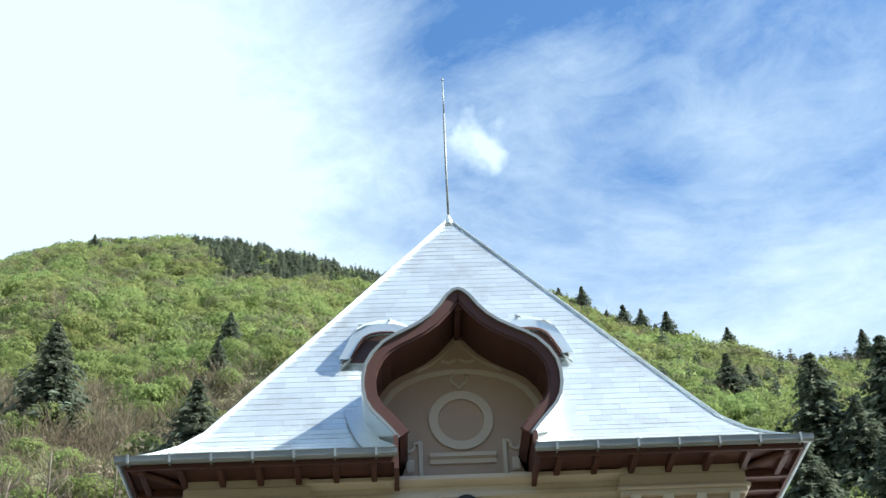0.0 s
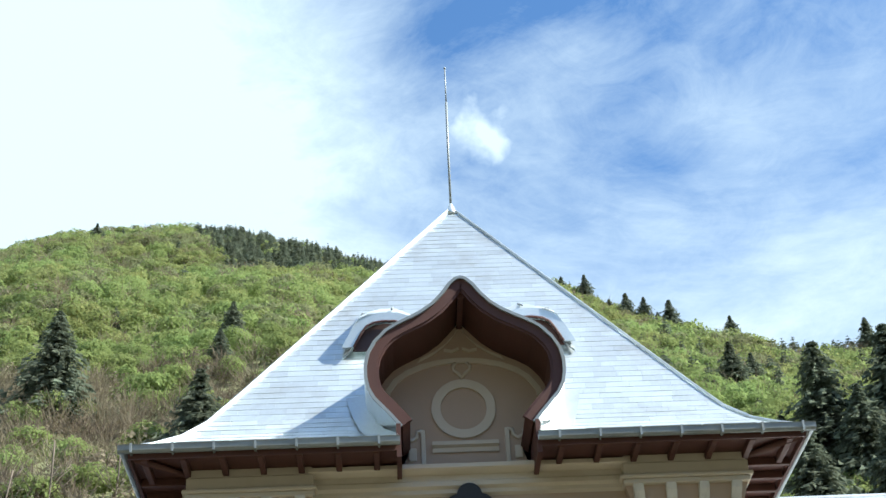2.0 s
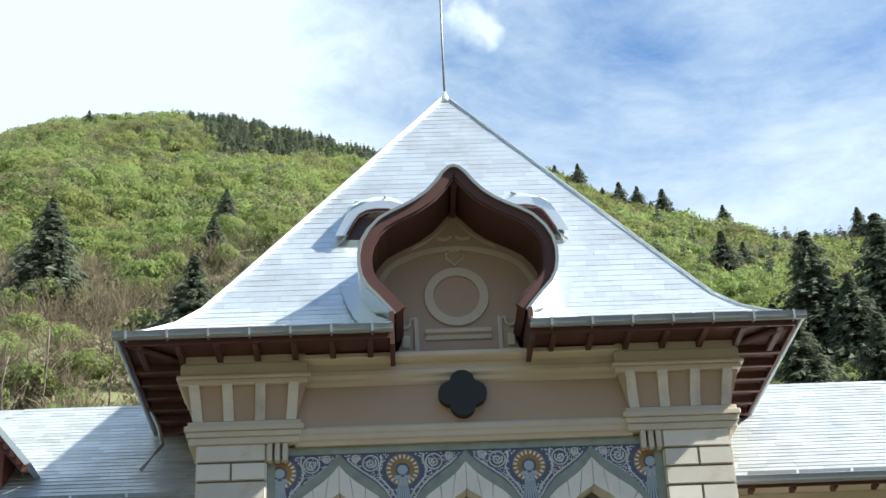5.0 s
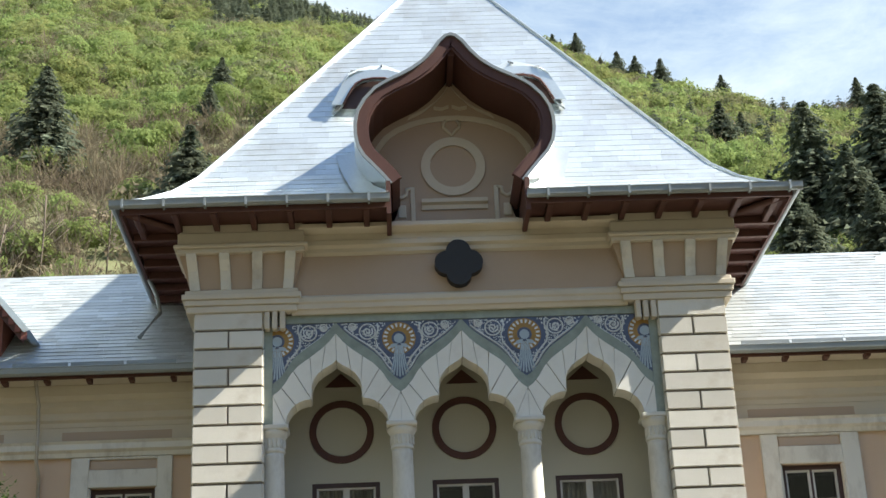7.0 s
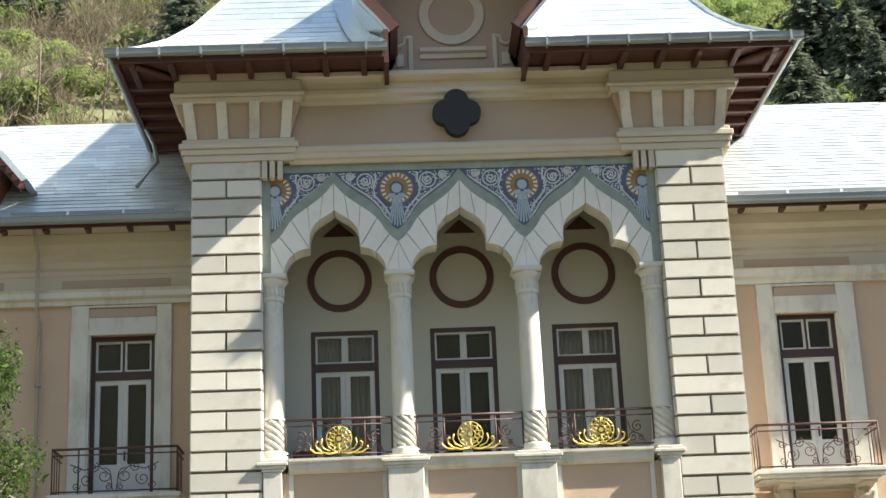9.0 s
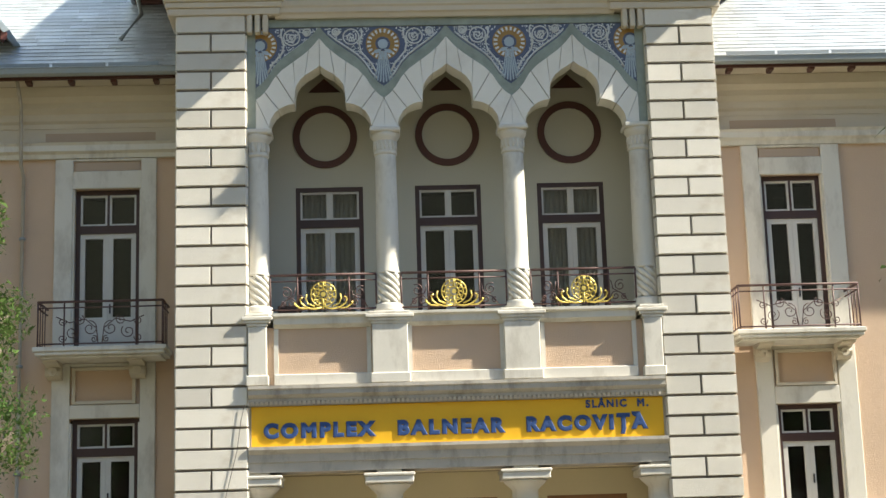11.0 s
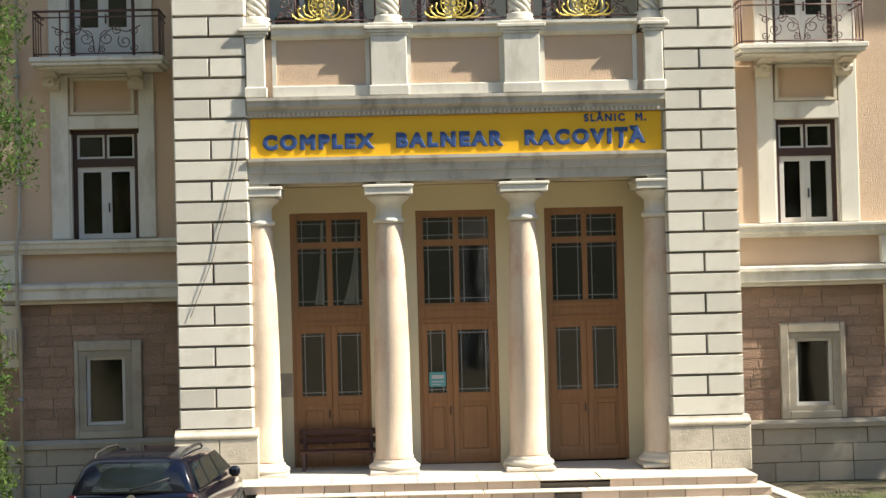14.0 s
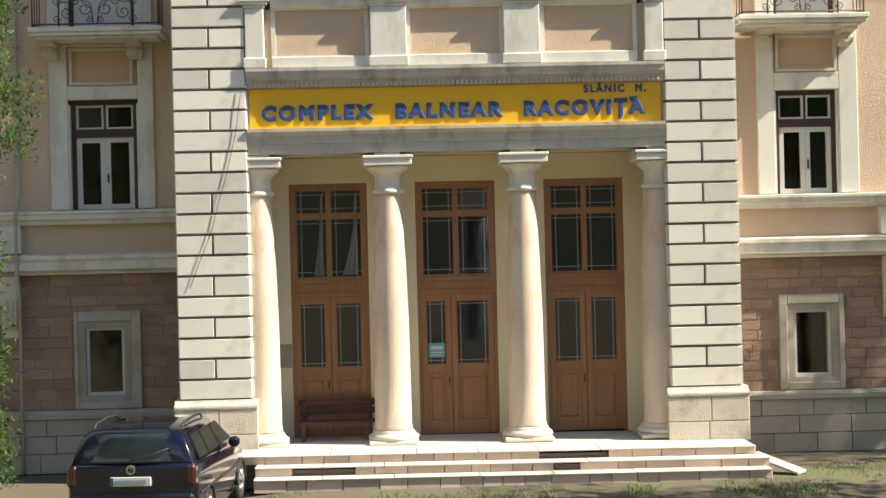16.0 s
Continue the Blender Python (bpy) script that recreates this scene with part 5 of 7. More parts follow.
# eyebrow dormers in the roof beside the hood
def eyebrow(sign):
    e = thing("eyebrow_dormer", "bent sheet-metal eyebrow dormer, rust-stained and open", "dormer", (sign * 1.35, 0.4, 16.7), "eyebrow dormers", "structure")
    pts = [(-0.74, -0.14), (-0.56, 0.22), (-0.42, 0.43), (-0.24, 0.53), (0.0, 0.57), (0.3, 0.56), (0.6, 0.46)]
    bm = bmesh.new()
    A = [bm.verts.new((sign * (1.42 - x), 0.66 + 0.05 * math.sin(5 * x), 17.02 + z)) for x, z in pts]
    Mi = [bm.verts.new((sign * (1.42 - x * 0.97), 1.0, 17.24 + z * 1.08 + 0.03 * math.sin(9 * x))) for x, z in pts]
    B = [bm.verts.new((sign * (1.42 - x * 0.92), 1.75, 17.52 + z * 1.35)) for x, z in pts]
    for P, Q in ((A, Mi), (Mi, B)):
        for i in range(len(pts) - 1):
            bm.faces.new((P[i], P[i + 1], Q[i + 1], Q[i])).smooth = True
    put("curved_sheet", bm, "metal_sheet", e, "bent silvery sheet")
    inner = [(x * 0.74 + 0.03, z * 0.74 - 0.02) for x, z in pts]
    bm = bmesh.new()
    strip(bm, [(sign * (1.42 - x), 17.02 + z) for x, z in pts], [(sign * (1.42 - x), 17.0 + z) for x, z in inner], 0.64, 0.67)
    put("front_sheet", bm, "metal_sheet", e, "dented front sheet")
    bm = bmesh.new()
    tube(bm, [(sign * (1.42 - x), 0.63, 17.0 + z) for x, z in inner], 0.022, 6)
    put("rim", bm, "brown_wood", e, "rusty rim")
    # dark sheet closes the mouth and stands in for the unlit hollow
    bm = bmesh.new()
    fan(bm, [(sign * (1.42 - x * 1.05), 16.98 + z * 1.05) for x, z in inner] + [(sign * 1.0, 16.8)], (sign * 1.42, 17.05), 0.74, 0.76)
    put("dark_opening", bm, "dark_frame", e, "dark sheet in place of the shaded dormer opening")
    bm = bmesh.new()
    q = [(sign * 2.00, 0.70, 16.84), (sign * 2.14, 0.70, 16.72), (sign * 1.80, 1.42, 18.02), (sign * 1.66, 1.36, 17.98)]
    v = [bm.verts.new(p) for p in q] + [bm.verts.new(Vector(p) + Vector((0, 0.04, -0.02))) for p in q]
    for f in ((0, 1, 2, 3), (7, 6, 5, 4), (0, 4, 5, 1), (1, 5, 6, 2), (2, 6, 7, 3), (3, 7, 4, 0)):
        bm.faces.new([v[i] for i in f])
    put("side_flashing", bm, "gutter", e)
    bm = bmesh.new()
    tube(bm, [(sign * 1.22, 0.66, 17.66), (sign * 1.2, 1.25, 18.02)], 0.02, 5)
    put("standing_seam", bm, "gutter", e)


eyebrow(-1), eyebrow(1)


# ---- wings ----
WY = 1.6


def railing(name, label, x0, x1, y, z0, z1, depth, posts, gold=False, group=""):
    """A wrought-iron railing with scrolls; depth > 0 adds returns to the wall."""
    r = thing(name, label, "railing", ((x0 + x1) / 2, y, z0), group)
    line = [(x0, y, 0), (x1, y, 0)]
    if depth:
        line = [(x0, y + depth, 0), (x0, y, 0), (x1, y, 0), (x1, y + depth, 0)]
    for nm, z, rad in (("top_rail", z1, 0.022), ("middle_rail", z1 - 0.10, 0.013), ("bottom_rail", z0 + 0.05, 0.014)):
        b = bmesh.new()
        for p, q in zip(line, line[1:]):
            tube(b, [(p[0], p[1], z), (q[0], q[1], z)], rad, 6)
        put(nm, b, "iron", r)
    for x in posts:
        b = bmesh.new()
        tube(b, [(x, y, z0), (x, y, z1)], 0.014, 6)
        put("post", b, "iron", r)
    if depth:
        for x in (x0, x1):
            for k in range(1, 4):
                b = bmesh.new()
                tube(b, [(x, y + depth * k / 4, z0), (x, y + depth * k / 4, z1)], 0.010, 5)
                put("post", b, "iron", r)
    mid, h = (x0 + x1) / 2, z1 - z0
    if gold:
        for s in (-1, 1):
            b = bmesh.new()
            for dx, dz, rr in ((0.60, 0.33, 0.10), (0.52, 0.16, 0.08), (0.38, 0.22, 0.07), (0.66, 0.14, 0.05)):
                tube(b, spiral(mid + s * dx, z0 + dz, rr, 1.4, s, y, 1.0), 0.010, 5)
            tube(b, [(mid + s * x, y, z0 + z) for x, z in ((0.72, 0.08), (0.62, 0.2), (0.48, 0.28), (0.45, 0.42))], 0.010, 5)
            put("scroll_infill", b, "iron", r, "curled iron scrolls")
    else:
        for s in (-1, 1):
            b = bmesh.new()
            for dx, dz, rr in ((0.17, 0.30, 0.13), (0.46, 0.24, 0.12), (0.34, 0.44, 0.09), (0.62, 0.42, 0.07), (0.10, 0.12, 0.06), (0.62, 0.14, 0.07)):
                tube(b, spiral(mid + s * dx, z0 + dz, rr, 1.4, s, y, 1.0 + dx * 3), 0.009, 5)
            tube(b, [(mid + s * x, y, z0 + z) for x, z in ((0.03, 0.05), (0.06, 0.3), (0.25, 0.46), (0.5, 0.40), (0.72, 0.5))], 0.010, 5)
            put("scroll_infill", b, "iron", r, "curled iron scrolls")
    if gold:
        b = bmesh.new()
        for rr, th in ((0.205, 0.010), (0.155, 0.008), (0.075, 0.008)):
            tube(b, [(mid + rr * math.cos(a / 20 * 6.283), y - 0.03, z0 + 0.29 + rr * math.sin(a / 20 * 6.283)) for a in range(20)], th, 5, True)
        for k in range(11):
            a = 6.283 * (k + 0.5) / 11
            tube(b, [(mid + (0.115 + 0.034 * math.cos(t)) * math.cos(a) - 0.028 * math.sin(t) * math.sin(a), y - 0.03, z0 + 0.29 + (0.115 + 0.034 * math.cos(t)) * math.sin(a) + 0.028 * math.sin(t) * math.cos(a)) for t in [6.283 * q / 8 for q in range(8)]], 0.008, 4, True)
            tube(b, [(mid + 0.155 * math.cos(a), y - 0.03, z0 + 0.29 + 0.155 * math.sin(a)), (mid + 0.205 * math.cos(a), y - 0.03, z0 + 0.29 + 0.205 * math.sin(a))], 0.012, 5)
        for s in (-1, 1):
            tube(b, [(mid + s * x, y - 0.03, z0 + z) for x, z in ((0.03, 0.07), (0.16, 0.05), (0.28, 0.08), (0.36, 0.15), (0.38, 0.22), (0.34, 0.25))], 0.016, 6)
            tube(b, [(mid + s * x, y - 0.03, z0 + z) for x, z in ((0.14, 0.09), (0.25, 0.14), (0.29, 0.22), (0.27, 0.30))], 0.014, 6)
            tube(b, [(mid + s * x, y - 0.03, z0 + z) for x, z in ((0.26, 0.06), (0.38, 0.07), (0.46, 0.13), (0.47, 0.17))], 0.014, 6)
        disc(b, mid, z0 + 0.29, 0.04, y - 0.045, y - 0.02, 12)
        tube(b, [(mid, y - 0.03, z0 + 0.05), (mid, y - 0.03, z0 + 0.22)], 0.012, 6)
        tube(b, [(mid, y - 0.03, z0 + 0.36), (mid, y - 0.03, z0 + 0.50)], 0.012, 6)
        put("gilded_emblem", b, "gold", r, "gilded openwork emblem")
    return r


for c in BAYS:
    railing("loggia_railing", "wrought-iron loggia railing with gilded emblem", c - 0.86, c + 0.86, 0.22, 7.62, 8.24, 0, (c - 0.86, c - 0.42, c + 0.42, c + 0.86), True, "loggia railings")


def wing(sign):
    w = thing("wing_%s" % ("west" if sign < 0 else "east"), "three-storey salmon-rendered wing with cream window surrounds", "wing", (sign * 9, 1.6, GZ), kind="structure")

    def X(a, b, shift=0.0):
        return tuple(sorted((sign * a + shift, sign * b + shift)))

    SH = 0.09  # the windows of both wings stand a little to the east

    x0, x1 = X(4.5, 16.0)
    d0, d1 = X(5.42, 6.54, SH) if sign > 0 else X(5.38, 6.55, SH)
    lift = 0.0 if sign > 0 else 0.07  # the shaded wing's lower window is a little taller
    b0, b1 = X(5.69, 6.34, SH - 0.01)
    bm = bmesh.new()
    wall_with_holes(bm, x0, x1, WY, WY + 0.4, 3.25, 11.9, [(d0, d1, 7.24, 10.10), (d0, d1, 4.26, 6.06 + lift)])
    put("wall", bm, "pink", w, "rough salmon render wall")
    bm = bmesh.new()
    wall_with_holes(bm, x0, x1, WY + 0.03, WY + 0.4, GZ - 0.1, 3.25, [(b0, b1, 1.15, 2.30)])
    put("basement_wall", bm, "brick_mortar", w)
    # upper cornice zone
    a, b = x0, x1
    bm = bmesh.new()
    profile_x(bm, [(WY + 0.05, 11.18), (WY - 0.05, 11.18), (WY - 0.06, 11.26), (WY - 0.12, 11.30), (WY - 0.12, 11.42), (WY - 0.22, 11.50), (WY - 0.22, 11.60), (WY - 0.32, 11.68), (WY - 0.32, 11.86), (WY + 0.05, 11.86)], a, b)
    put("top_cornice", bm, "trim", w)
    bm = bmesh.new()
    profile_x(bm, [(WY + 0.02, 10.64), (WY - 0.08, 10.64), (WY - 0.10, 10.71), (WY - 0.17, 10.75), (WY - 0.17, 10.85), (WY - 0.21, 10.89), (WY + 0.02, 10.91)], a, b)
    put("string_course", bm, "trim_white", w)
    put("frieze_band", boxes((a, b, WY - 0.03, WY + 0.02, 10.91, 11.18)), "trim", w)
    for k in range(4):
        pa, pb = X(5.05 + 2.9 * k, 6.95 + 2.9 * k)
        put("frieze_panel", boxes((pa, pb, WY - 0.036, WY, 10.95, 11.10)), "tan", w)
    # storey bands
    bm = bmesh.new()
    profile_x(bm, [(WY + 0.02, 4.04), (WY - 0.10, 4.04), (WY - 0.12, 4.10), (WY - 0.19, 4.13), (WY - 0.19, 4.20), (WY - 0.23, 4.22), (WY - 0.23, 4.26), (WY + 0.02, 4.28)], a, b)
    put("sill_band", bm, "trim_white", w)
    bm = bmesh.new()
    profile_x(bm, [(WY + 0.03, 3.20), (WY - 0.10, 3.20), (WY - 0.12, 3.24), (WY - 0.24, 3.28), (WY - 0.24, 3.42), (WY - 0.28, 3.46), (WY - 0.28, 3.52), (WY + 0.02, 3.56)], a, b)
    put("lower_band", bm, "trim_white", w, "stained projecting band")
    pa, pb = X(7.28, 7.75)
    put("apron_block", boxes((pa, pb, WY - 0.14, WY + 0.01, 3.565, 4.035), bevel=0.01), "trim_white", w, "pale apron block")
    # surrounds
    o0, o1 = X(5.12, 6.86, SH)
    put("upper_surround", boxes((o0, d0, WY - 0.06, WY + 0.01, 7.24, 10.635), (d1, o1, WY - 0.06, WY + 0.01, 7.24, 10.635), (d0, d1, WY - 0.06, WY + 0.01, 10.10, 10.41), (d0, d1, WY - 0.06, WY + 0.01, 10.59, 10.635), bevel=0.01), "trim_white", w)
    put("surround_panel", boxes((d0 + 0.03, d1 - 0.03, WY - 0.02, WY + 0.01, 10.42, 10.58)), "tan", w)
    put("lower_surround", boxes((o0, d0, WY - 0.06, WY + 0.01, 4.285, 7.06), (d1, o1, WY - 0.06, WY + 0.01, 4.285, 7.06), (d0, d1, WY - 0.06, WY + 0.01, 6.06 + lift, 6.36), (d0, d1, WY - 0.06, WY + 0.01, 7.0, 7.06), bevel=0.01), "trim_white", w)
    i0, i1 = X(5.50, 6.46, SH)
    put("panel_rim", boxes((i0 - 0.05, i0, WY - 0.085, WY + 0.01, 6.37, 6.99), (i1, i1 + 0.05, WY - 0.085, WY + 0.01, 6.37, 6.99), (i0, i1, WY - 0.085, WY + 0.01, 6.94, 6.99), (i0, i1, WY - 0.085, WY + 0.01, 6.37, 6.42)), "trim", w)
    put("window_reveal", boxes((d0 - 0.004, d0 + 0.03, WY - 0.03, WY + 0.18, 4.29, 6.05), (d1 - 0.03, d1 + 0.004, WY - 0.03, WY + 0.18, 4.29, 6.05), (d0 - 0.004, d0 + 0.03, WY - 0.03, WY + 0.18, 7.25, 10.09), (d1 - 0.03, d1 + 0.004, WY - 0.03, WY + 0.18, 7.25, 10.09)), "trim_white", w)
    # basement surround
    s0, s1 = X(5.42, 6.54, SH)
    put("basement_surround", boxes((s0, b0 - 0.12, WY - 0.06, WY + 0.06, 0.93, 2.57), (b1 + 0.12, s1, WY - 0.06, WY + 0.06, 0.93, 2.57), (b0 - 0.12, b1 + 0.12, WY - 0.06, WY + 0.06, 2.40, 2.57), (b0 - 0.12, b1 + 0.12, WY - 0.06, WY + 0.06, 0.93, 1.06), bevel=0.012), "plinth", w, "grey stone basement window surround")
    put("inner_surround", boxes((b0 - 0.12, b0, WY - 0.03, WY + 0.2, 1.06, 2.40), (b1, b1 + 0.12, WY - 0.03, WY + 0.2, 1.06, 2.40), (b0, b1, WY - 0.03, WY + 0.2, 2.30, 2.40), (b0, b1, WY - 0.03, WY + 0.2, 1.06, 1.15)), "plinth", w)
    # fluted console under the lower band
    c0, c1 = X(7.33, 7.63)
    bm = bmesh.new()
    profile_x(bm, [(WY + 0.02, 2.12), (WY - 0.08, 2.16), (WY - 0.10, 2.3), (WY - 0.14, 2.6), (WY - 0.2, 2.9), (WY - 0.24, 3.19), (WY + 0.02, 3.19)], c0, c1)
    for k in range(3):
        cx = c0 + 0.085 + 0.085 * k
        tube(bm, [(cx, WY - 0.105, 2.3), (cx, WY - 0.15, 2.6), (cx, WY - 0.19, 2.8)], 0.022, 6)
    put("console", bm, "trim", w, "fluted stone console")
    # plinth with a moulding
    bm = bmesh.new()
    profile_x(bm, [(WY + 0.05, 0.78), (WY - 0.13, 0.78), (WY - 0.14, 0.86), (WY - 0.06, 0.92), (WY + 0.05, 0.92)], a, b)
    put("plinth_moulding", bm, "plinth", w)
    # eaves of the wing
    e0, e1 = X(4.55, 16.0)
    put("eave_soffit", boxes((e0, e1, 0.80, WY, 11.87, 11.90)), "trim", w, "cream boarded soffit")
    put("fascia", boxes((e0, e1, 0.735, 0.798, 11.82, 11.92)), "brown_wood", w, "thin red-brown fascia")
    for k in range(12):
        xx = sign * (4.95 + 0.72 * k)
        put("rafter_tail", boxes((xx - 0.045, xx + 0.045, 0.80, 1.02, 11.78, 11.868), bevel=0.01), "brown_wood", w)
    bm = bmesh.new()
    profile_x(bm, [(y + 1.74, z - 2.29) for y, z in gp], e0, e1)
    put("gutter", bm, "gutter", w, "weathered zinc gutter")
    bm = bmesh.new()
    v = [bm.verts.new(p) for p in ((e0, 0.66, 11.93), (e1, 0.66, 11.93), (e1, 5.0, 15.38), (e0, 5.0, 15.38), (e1, 9.5, 11.93), (e0, 9.5, 11.93))]
    bm.faces.new(v[:4]), bm.faces.new((v[3], v[2], v[4], v[5]))
    put("roof_skin", bm, "wing_sheet", w, "silvery sheet-metal wing roof")
    dl = Vector((0, 4.34, 3.45)).normalized()
    nn = Vector((0, -dl.z, dl.y))
    L = math.hypot(4.34, 3.45)
    r_ = random.Random(20 + sign)
    nrow = int(L / 0.18)
    for k in range(nrow):
        x = 4.56 - r_.uniform(0, 0.4)
        while x < 8.6:
            wd = r_.uniform(0.42, 0.56)
            xa, xb = X(max(4.56, x) + 0.003, x + wd)
            x += wd
            base = Vector((0, 0.66, 11.93))
            lo, hi = base + dl * (k * L / nrow) + nn * (0.017 + r_.uniform(-0.003, 0.003)), base + dl * ((k + 1) * L / nrow + 0.015) + nn * 0.006
            c = [Vector((xa, lo.y, lo.z)), Vector((xb, lo.y, lo.z)), Vector((xb, hi.y, hi.z)), Vector((xa, hi.y, hi.z))]
            c += [p - nn * 0.015 for p in c]
            me = bpy.data.meshes.new("roof_sheet")
            me.from_pydata([p - w.location for p in c], [], [(0, 1, 2, 3), (4, 5, 1, 0), (5, 6, 2, 1), (7, 4, 0, 3)])
            me.materials.append(M["wing_sheet"])
            ob = new("roof_sheet", me)
            ob.parent = w
    for ga, gb in ((4.9, 5.75), (5.8, 6.7), (6.75, 7.7)):
        xa, xb = X(ga, gb)
        put("snow_guard", boxes((xa, xb, 0.80, 0.815, 12.05, 12.13)), "gutter", w, "upturned snow guard strip")
    # brick facing and plinth stones
    shared = {}

    def piece(name, mtl, wd, ht, x, y, z):
        key = (name, round(wd, 2), round(ht, 2))
        if key not in shared:
            bq = bmesh.new()
            box(bq, 0.004, wd - 0.004, 0, 0.06, 0.004, ht - 0.004)
            for q in bq.verts:
                if q.co.y < 0.01:
                    q.co.x += 0.003 if q.co.x < wd / 2 else -0.003
                    q.co.z += 0.003 if q.co.z < ht / 2 else -0.003
            shared[key] = mesh_of(name, bq, mtl)
        ob = new(name, shared[key])
        ob.parent = w
        ob.location = Vector((x, y, z)) - w.location

    r_ = random.Random(30 + sign)
    for k in range(13):
        z, x = 0.925 + k * 0.174, 4.54 - r_.uniform(0, 0.3)
        while x < 8.3:
            wd = r_.choice((0.32, 0.38, 0.44, 0.5))
            a_, b_ = max(x, 4.54), x + wd
            x += wd
            cuts = [(a_, b_)]
            if 0.9 < z + 0.1 < 2.57:
                cuts = [(a_, min(b_, 5.41 + sign * SH)), (max(a_, 6.55 + sign * SH), b_)]
            for p, q in cuts:
                if q - p > 0.06:
                    piece("brick", "brick", round(q - p, 2), 0.174, min(sign * p, sign * q), WY + 0.012 + r_.uniform(-0.005, 0.005), z)
    for k, (za, zb) in enumerate(((GZ - 0.03, 0.2), (0.2, 0.5), (0.5, 0.775))):
        x = 4.6 - r_.uniform(0, 0.4)
        while x < 8.3:
            wd = r_.choice((0.6, 0.75, 0.9))
            a_ = max(x, 4.6)
            piece("plinth_stone", "plinth", round(x + wd - a_, 2), zb - za, min(sign * a_, sign * (x + wd)), WY - 0.10 + 0.02 * (k == 2) + r_.uniform(-0.008, 0.008), za)
            x += wd
    # balcony
    q0, q1 = X(4.74, 6.92)
    bal = thing("balcony", "small cream stone balcony slab on two brackets", "balcony", ((q0 + q1) / 2, 1.1, 7.02), "wing balconies", "structure")
    bm = bmesh.new()
    for p, (za, zb) in ((0.0, (7.16, 7.24)), (-0.03, (7.10, 7.16)), (-0.10, (7.06, 7.10))):
        soft_box(bm, q0 - p, q1 + p, 0.70 - p, WY - 0.062, za, zb, 0.012)
    put("slab", bm, "trim_white", bal)
    for c in (5.30, 6.70):
        bm = bmesh.new()
        profile_x(bm, [(WY - 0.062, 6.78), (WY - 0.2, 6.79), (WY - 0.28, 6.84), (WY - 0.30, 6.91), (WY - 0.27, 6.97), (WY - 0.4, 7.01), (WY - 0.6, 7.03), (WY - 0.6, 7.06), (WY - 0.062, 7.06)], sign * c - 0.12, sign * c + 0.12)
        for q in (-1, 1):
            volute = bmesh.new()
            ring(volute, 0, 0, 0.03, 0.075, -0.012, 0.012, 14)
            bmesh.ops.transform(volute, matrix=Matrix.Translation((sign * c + q * 0.125, WY - 0.2, 6.90)) @ Matrix.Rotation(radians(90), 4, "Z"), verts=volute.verts)
            merge(bm, volute)
        ring(bm, sign * c, 6.90, 0.025, 0.075, WY - 0.33, WY - 0.27, 16)
        put("bracket", bm, "trim", bal, "scrolled stone bracket")
    railing("balcony_railing", "rust-brown wrought-iron balcony railing with scrolls", q0 + 0.07, q1 - 0.07, 0.78, 7.24, 7.99, 0.75, [q0 + 0.07, q0 + 0.5, q1 - 0.5, q1 - 0.07], False, "balcony railings")
    lab = "shaded" if sign < 0 else "sunlit"
    base = 4 if sign < 0 else 7
    window("window_%d" % base, "white two-leaf balcony door in %s wing wall" % lab, d0 + 0.03, d1 - 0.03, WY + 0.14, 7.25, 10.09, 9.40, door=True)
    window("window_%d" % (base + 1), "white two-leaf window in %s wing wall" % lab, d0 + 0.03, d1 - 0.03, WY + 0.14, 4.29, 6.05 + lift, 5.50 + lift)
    # small basement window
    bw = thing("window_%d" % (base + 2), "small white-framed basement window with dark glass", "window", ((b0 + b1) / 2, WY + 0.1, 1.15), kind="structure")
    f = 0.055
    put("window_frame", boxes((b0, b0 + f, WY + 0.04, WY + 0.12, 1.15, 2.30), (b1 - f, b1, WY + 0.04, WY + 0.12, 1.15, 2.30), (b0 + f, b1 - f, WY + 0.04, WY + 0.12, 1.15, 1.15 + f), (b0 + f, b1 - f, WY + 0.04, WY + 0.12, 2.30 - f, 2.30)), "white_paint", bw)
    g = put("pane", boxes((b0 + f, b1 - f, WY + 0.08, WY + 0.086, 1.15 + f, 2.30 - f)), "glass", bw)
    g.visible_shadow = False
    # basement room, also coloured near black in place of indoor shade
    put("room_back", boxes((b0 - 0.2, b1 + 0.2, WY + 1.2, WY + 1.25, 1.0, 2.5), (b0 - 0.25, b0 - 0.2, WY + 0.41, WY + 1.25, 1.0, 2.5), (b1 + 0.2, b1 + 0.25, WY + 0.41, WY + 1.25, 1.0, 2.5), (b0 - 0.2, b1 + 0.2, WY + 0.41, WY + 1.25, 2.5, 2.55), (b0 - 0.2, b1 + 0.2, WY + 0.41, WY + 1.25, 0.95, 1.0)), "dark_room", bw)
    return w


wing(-1), wing(1)

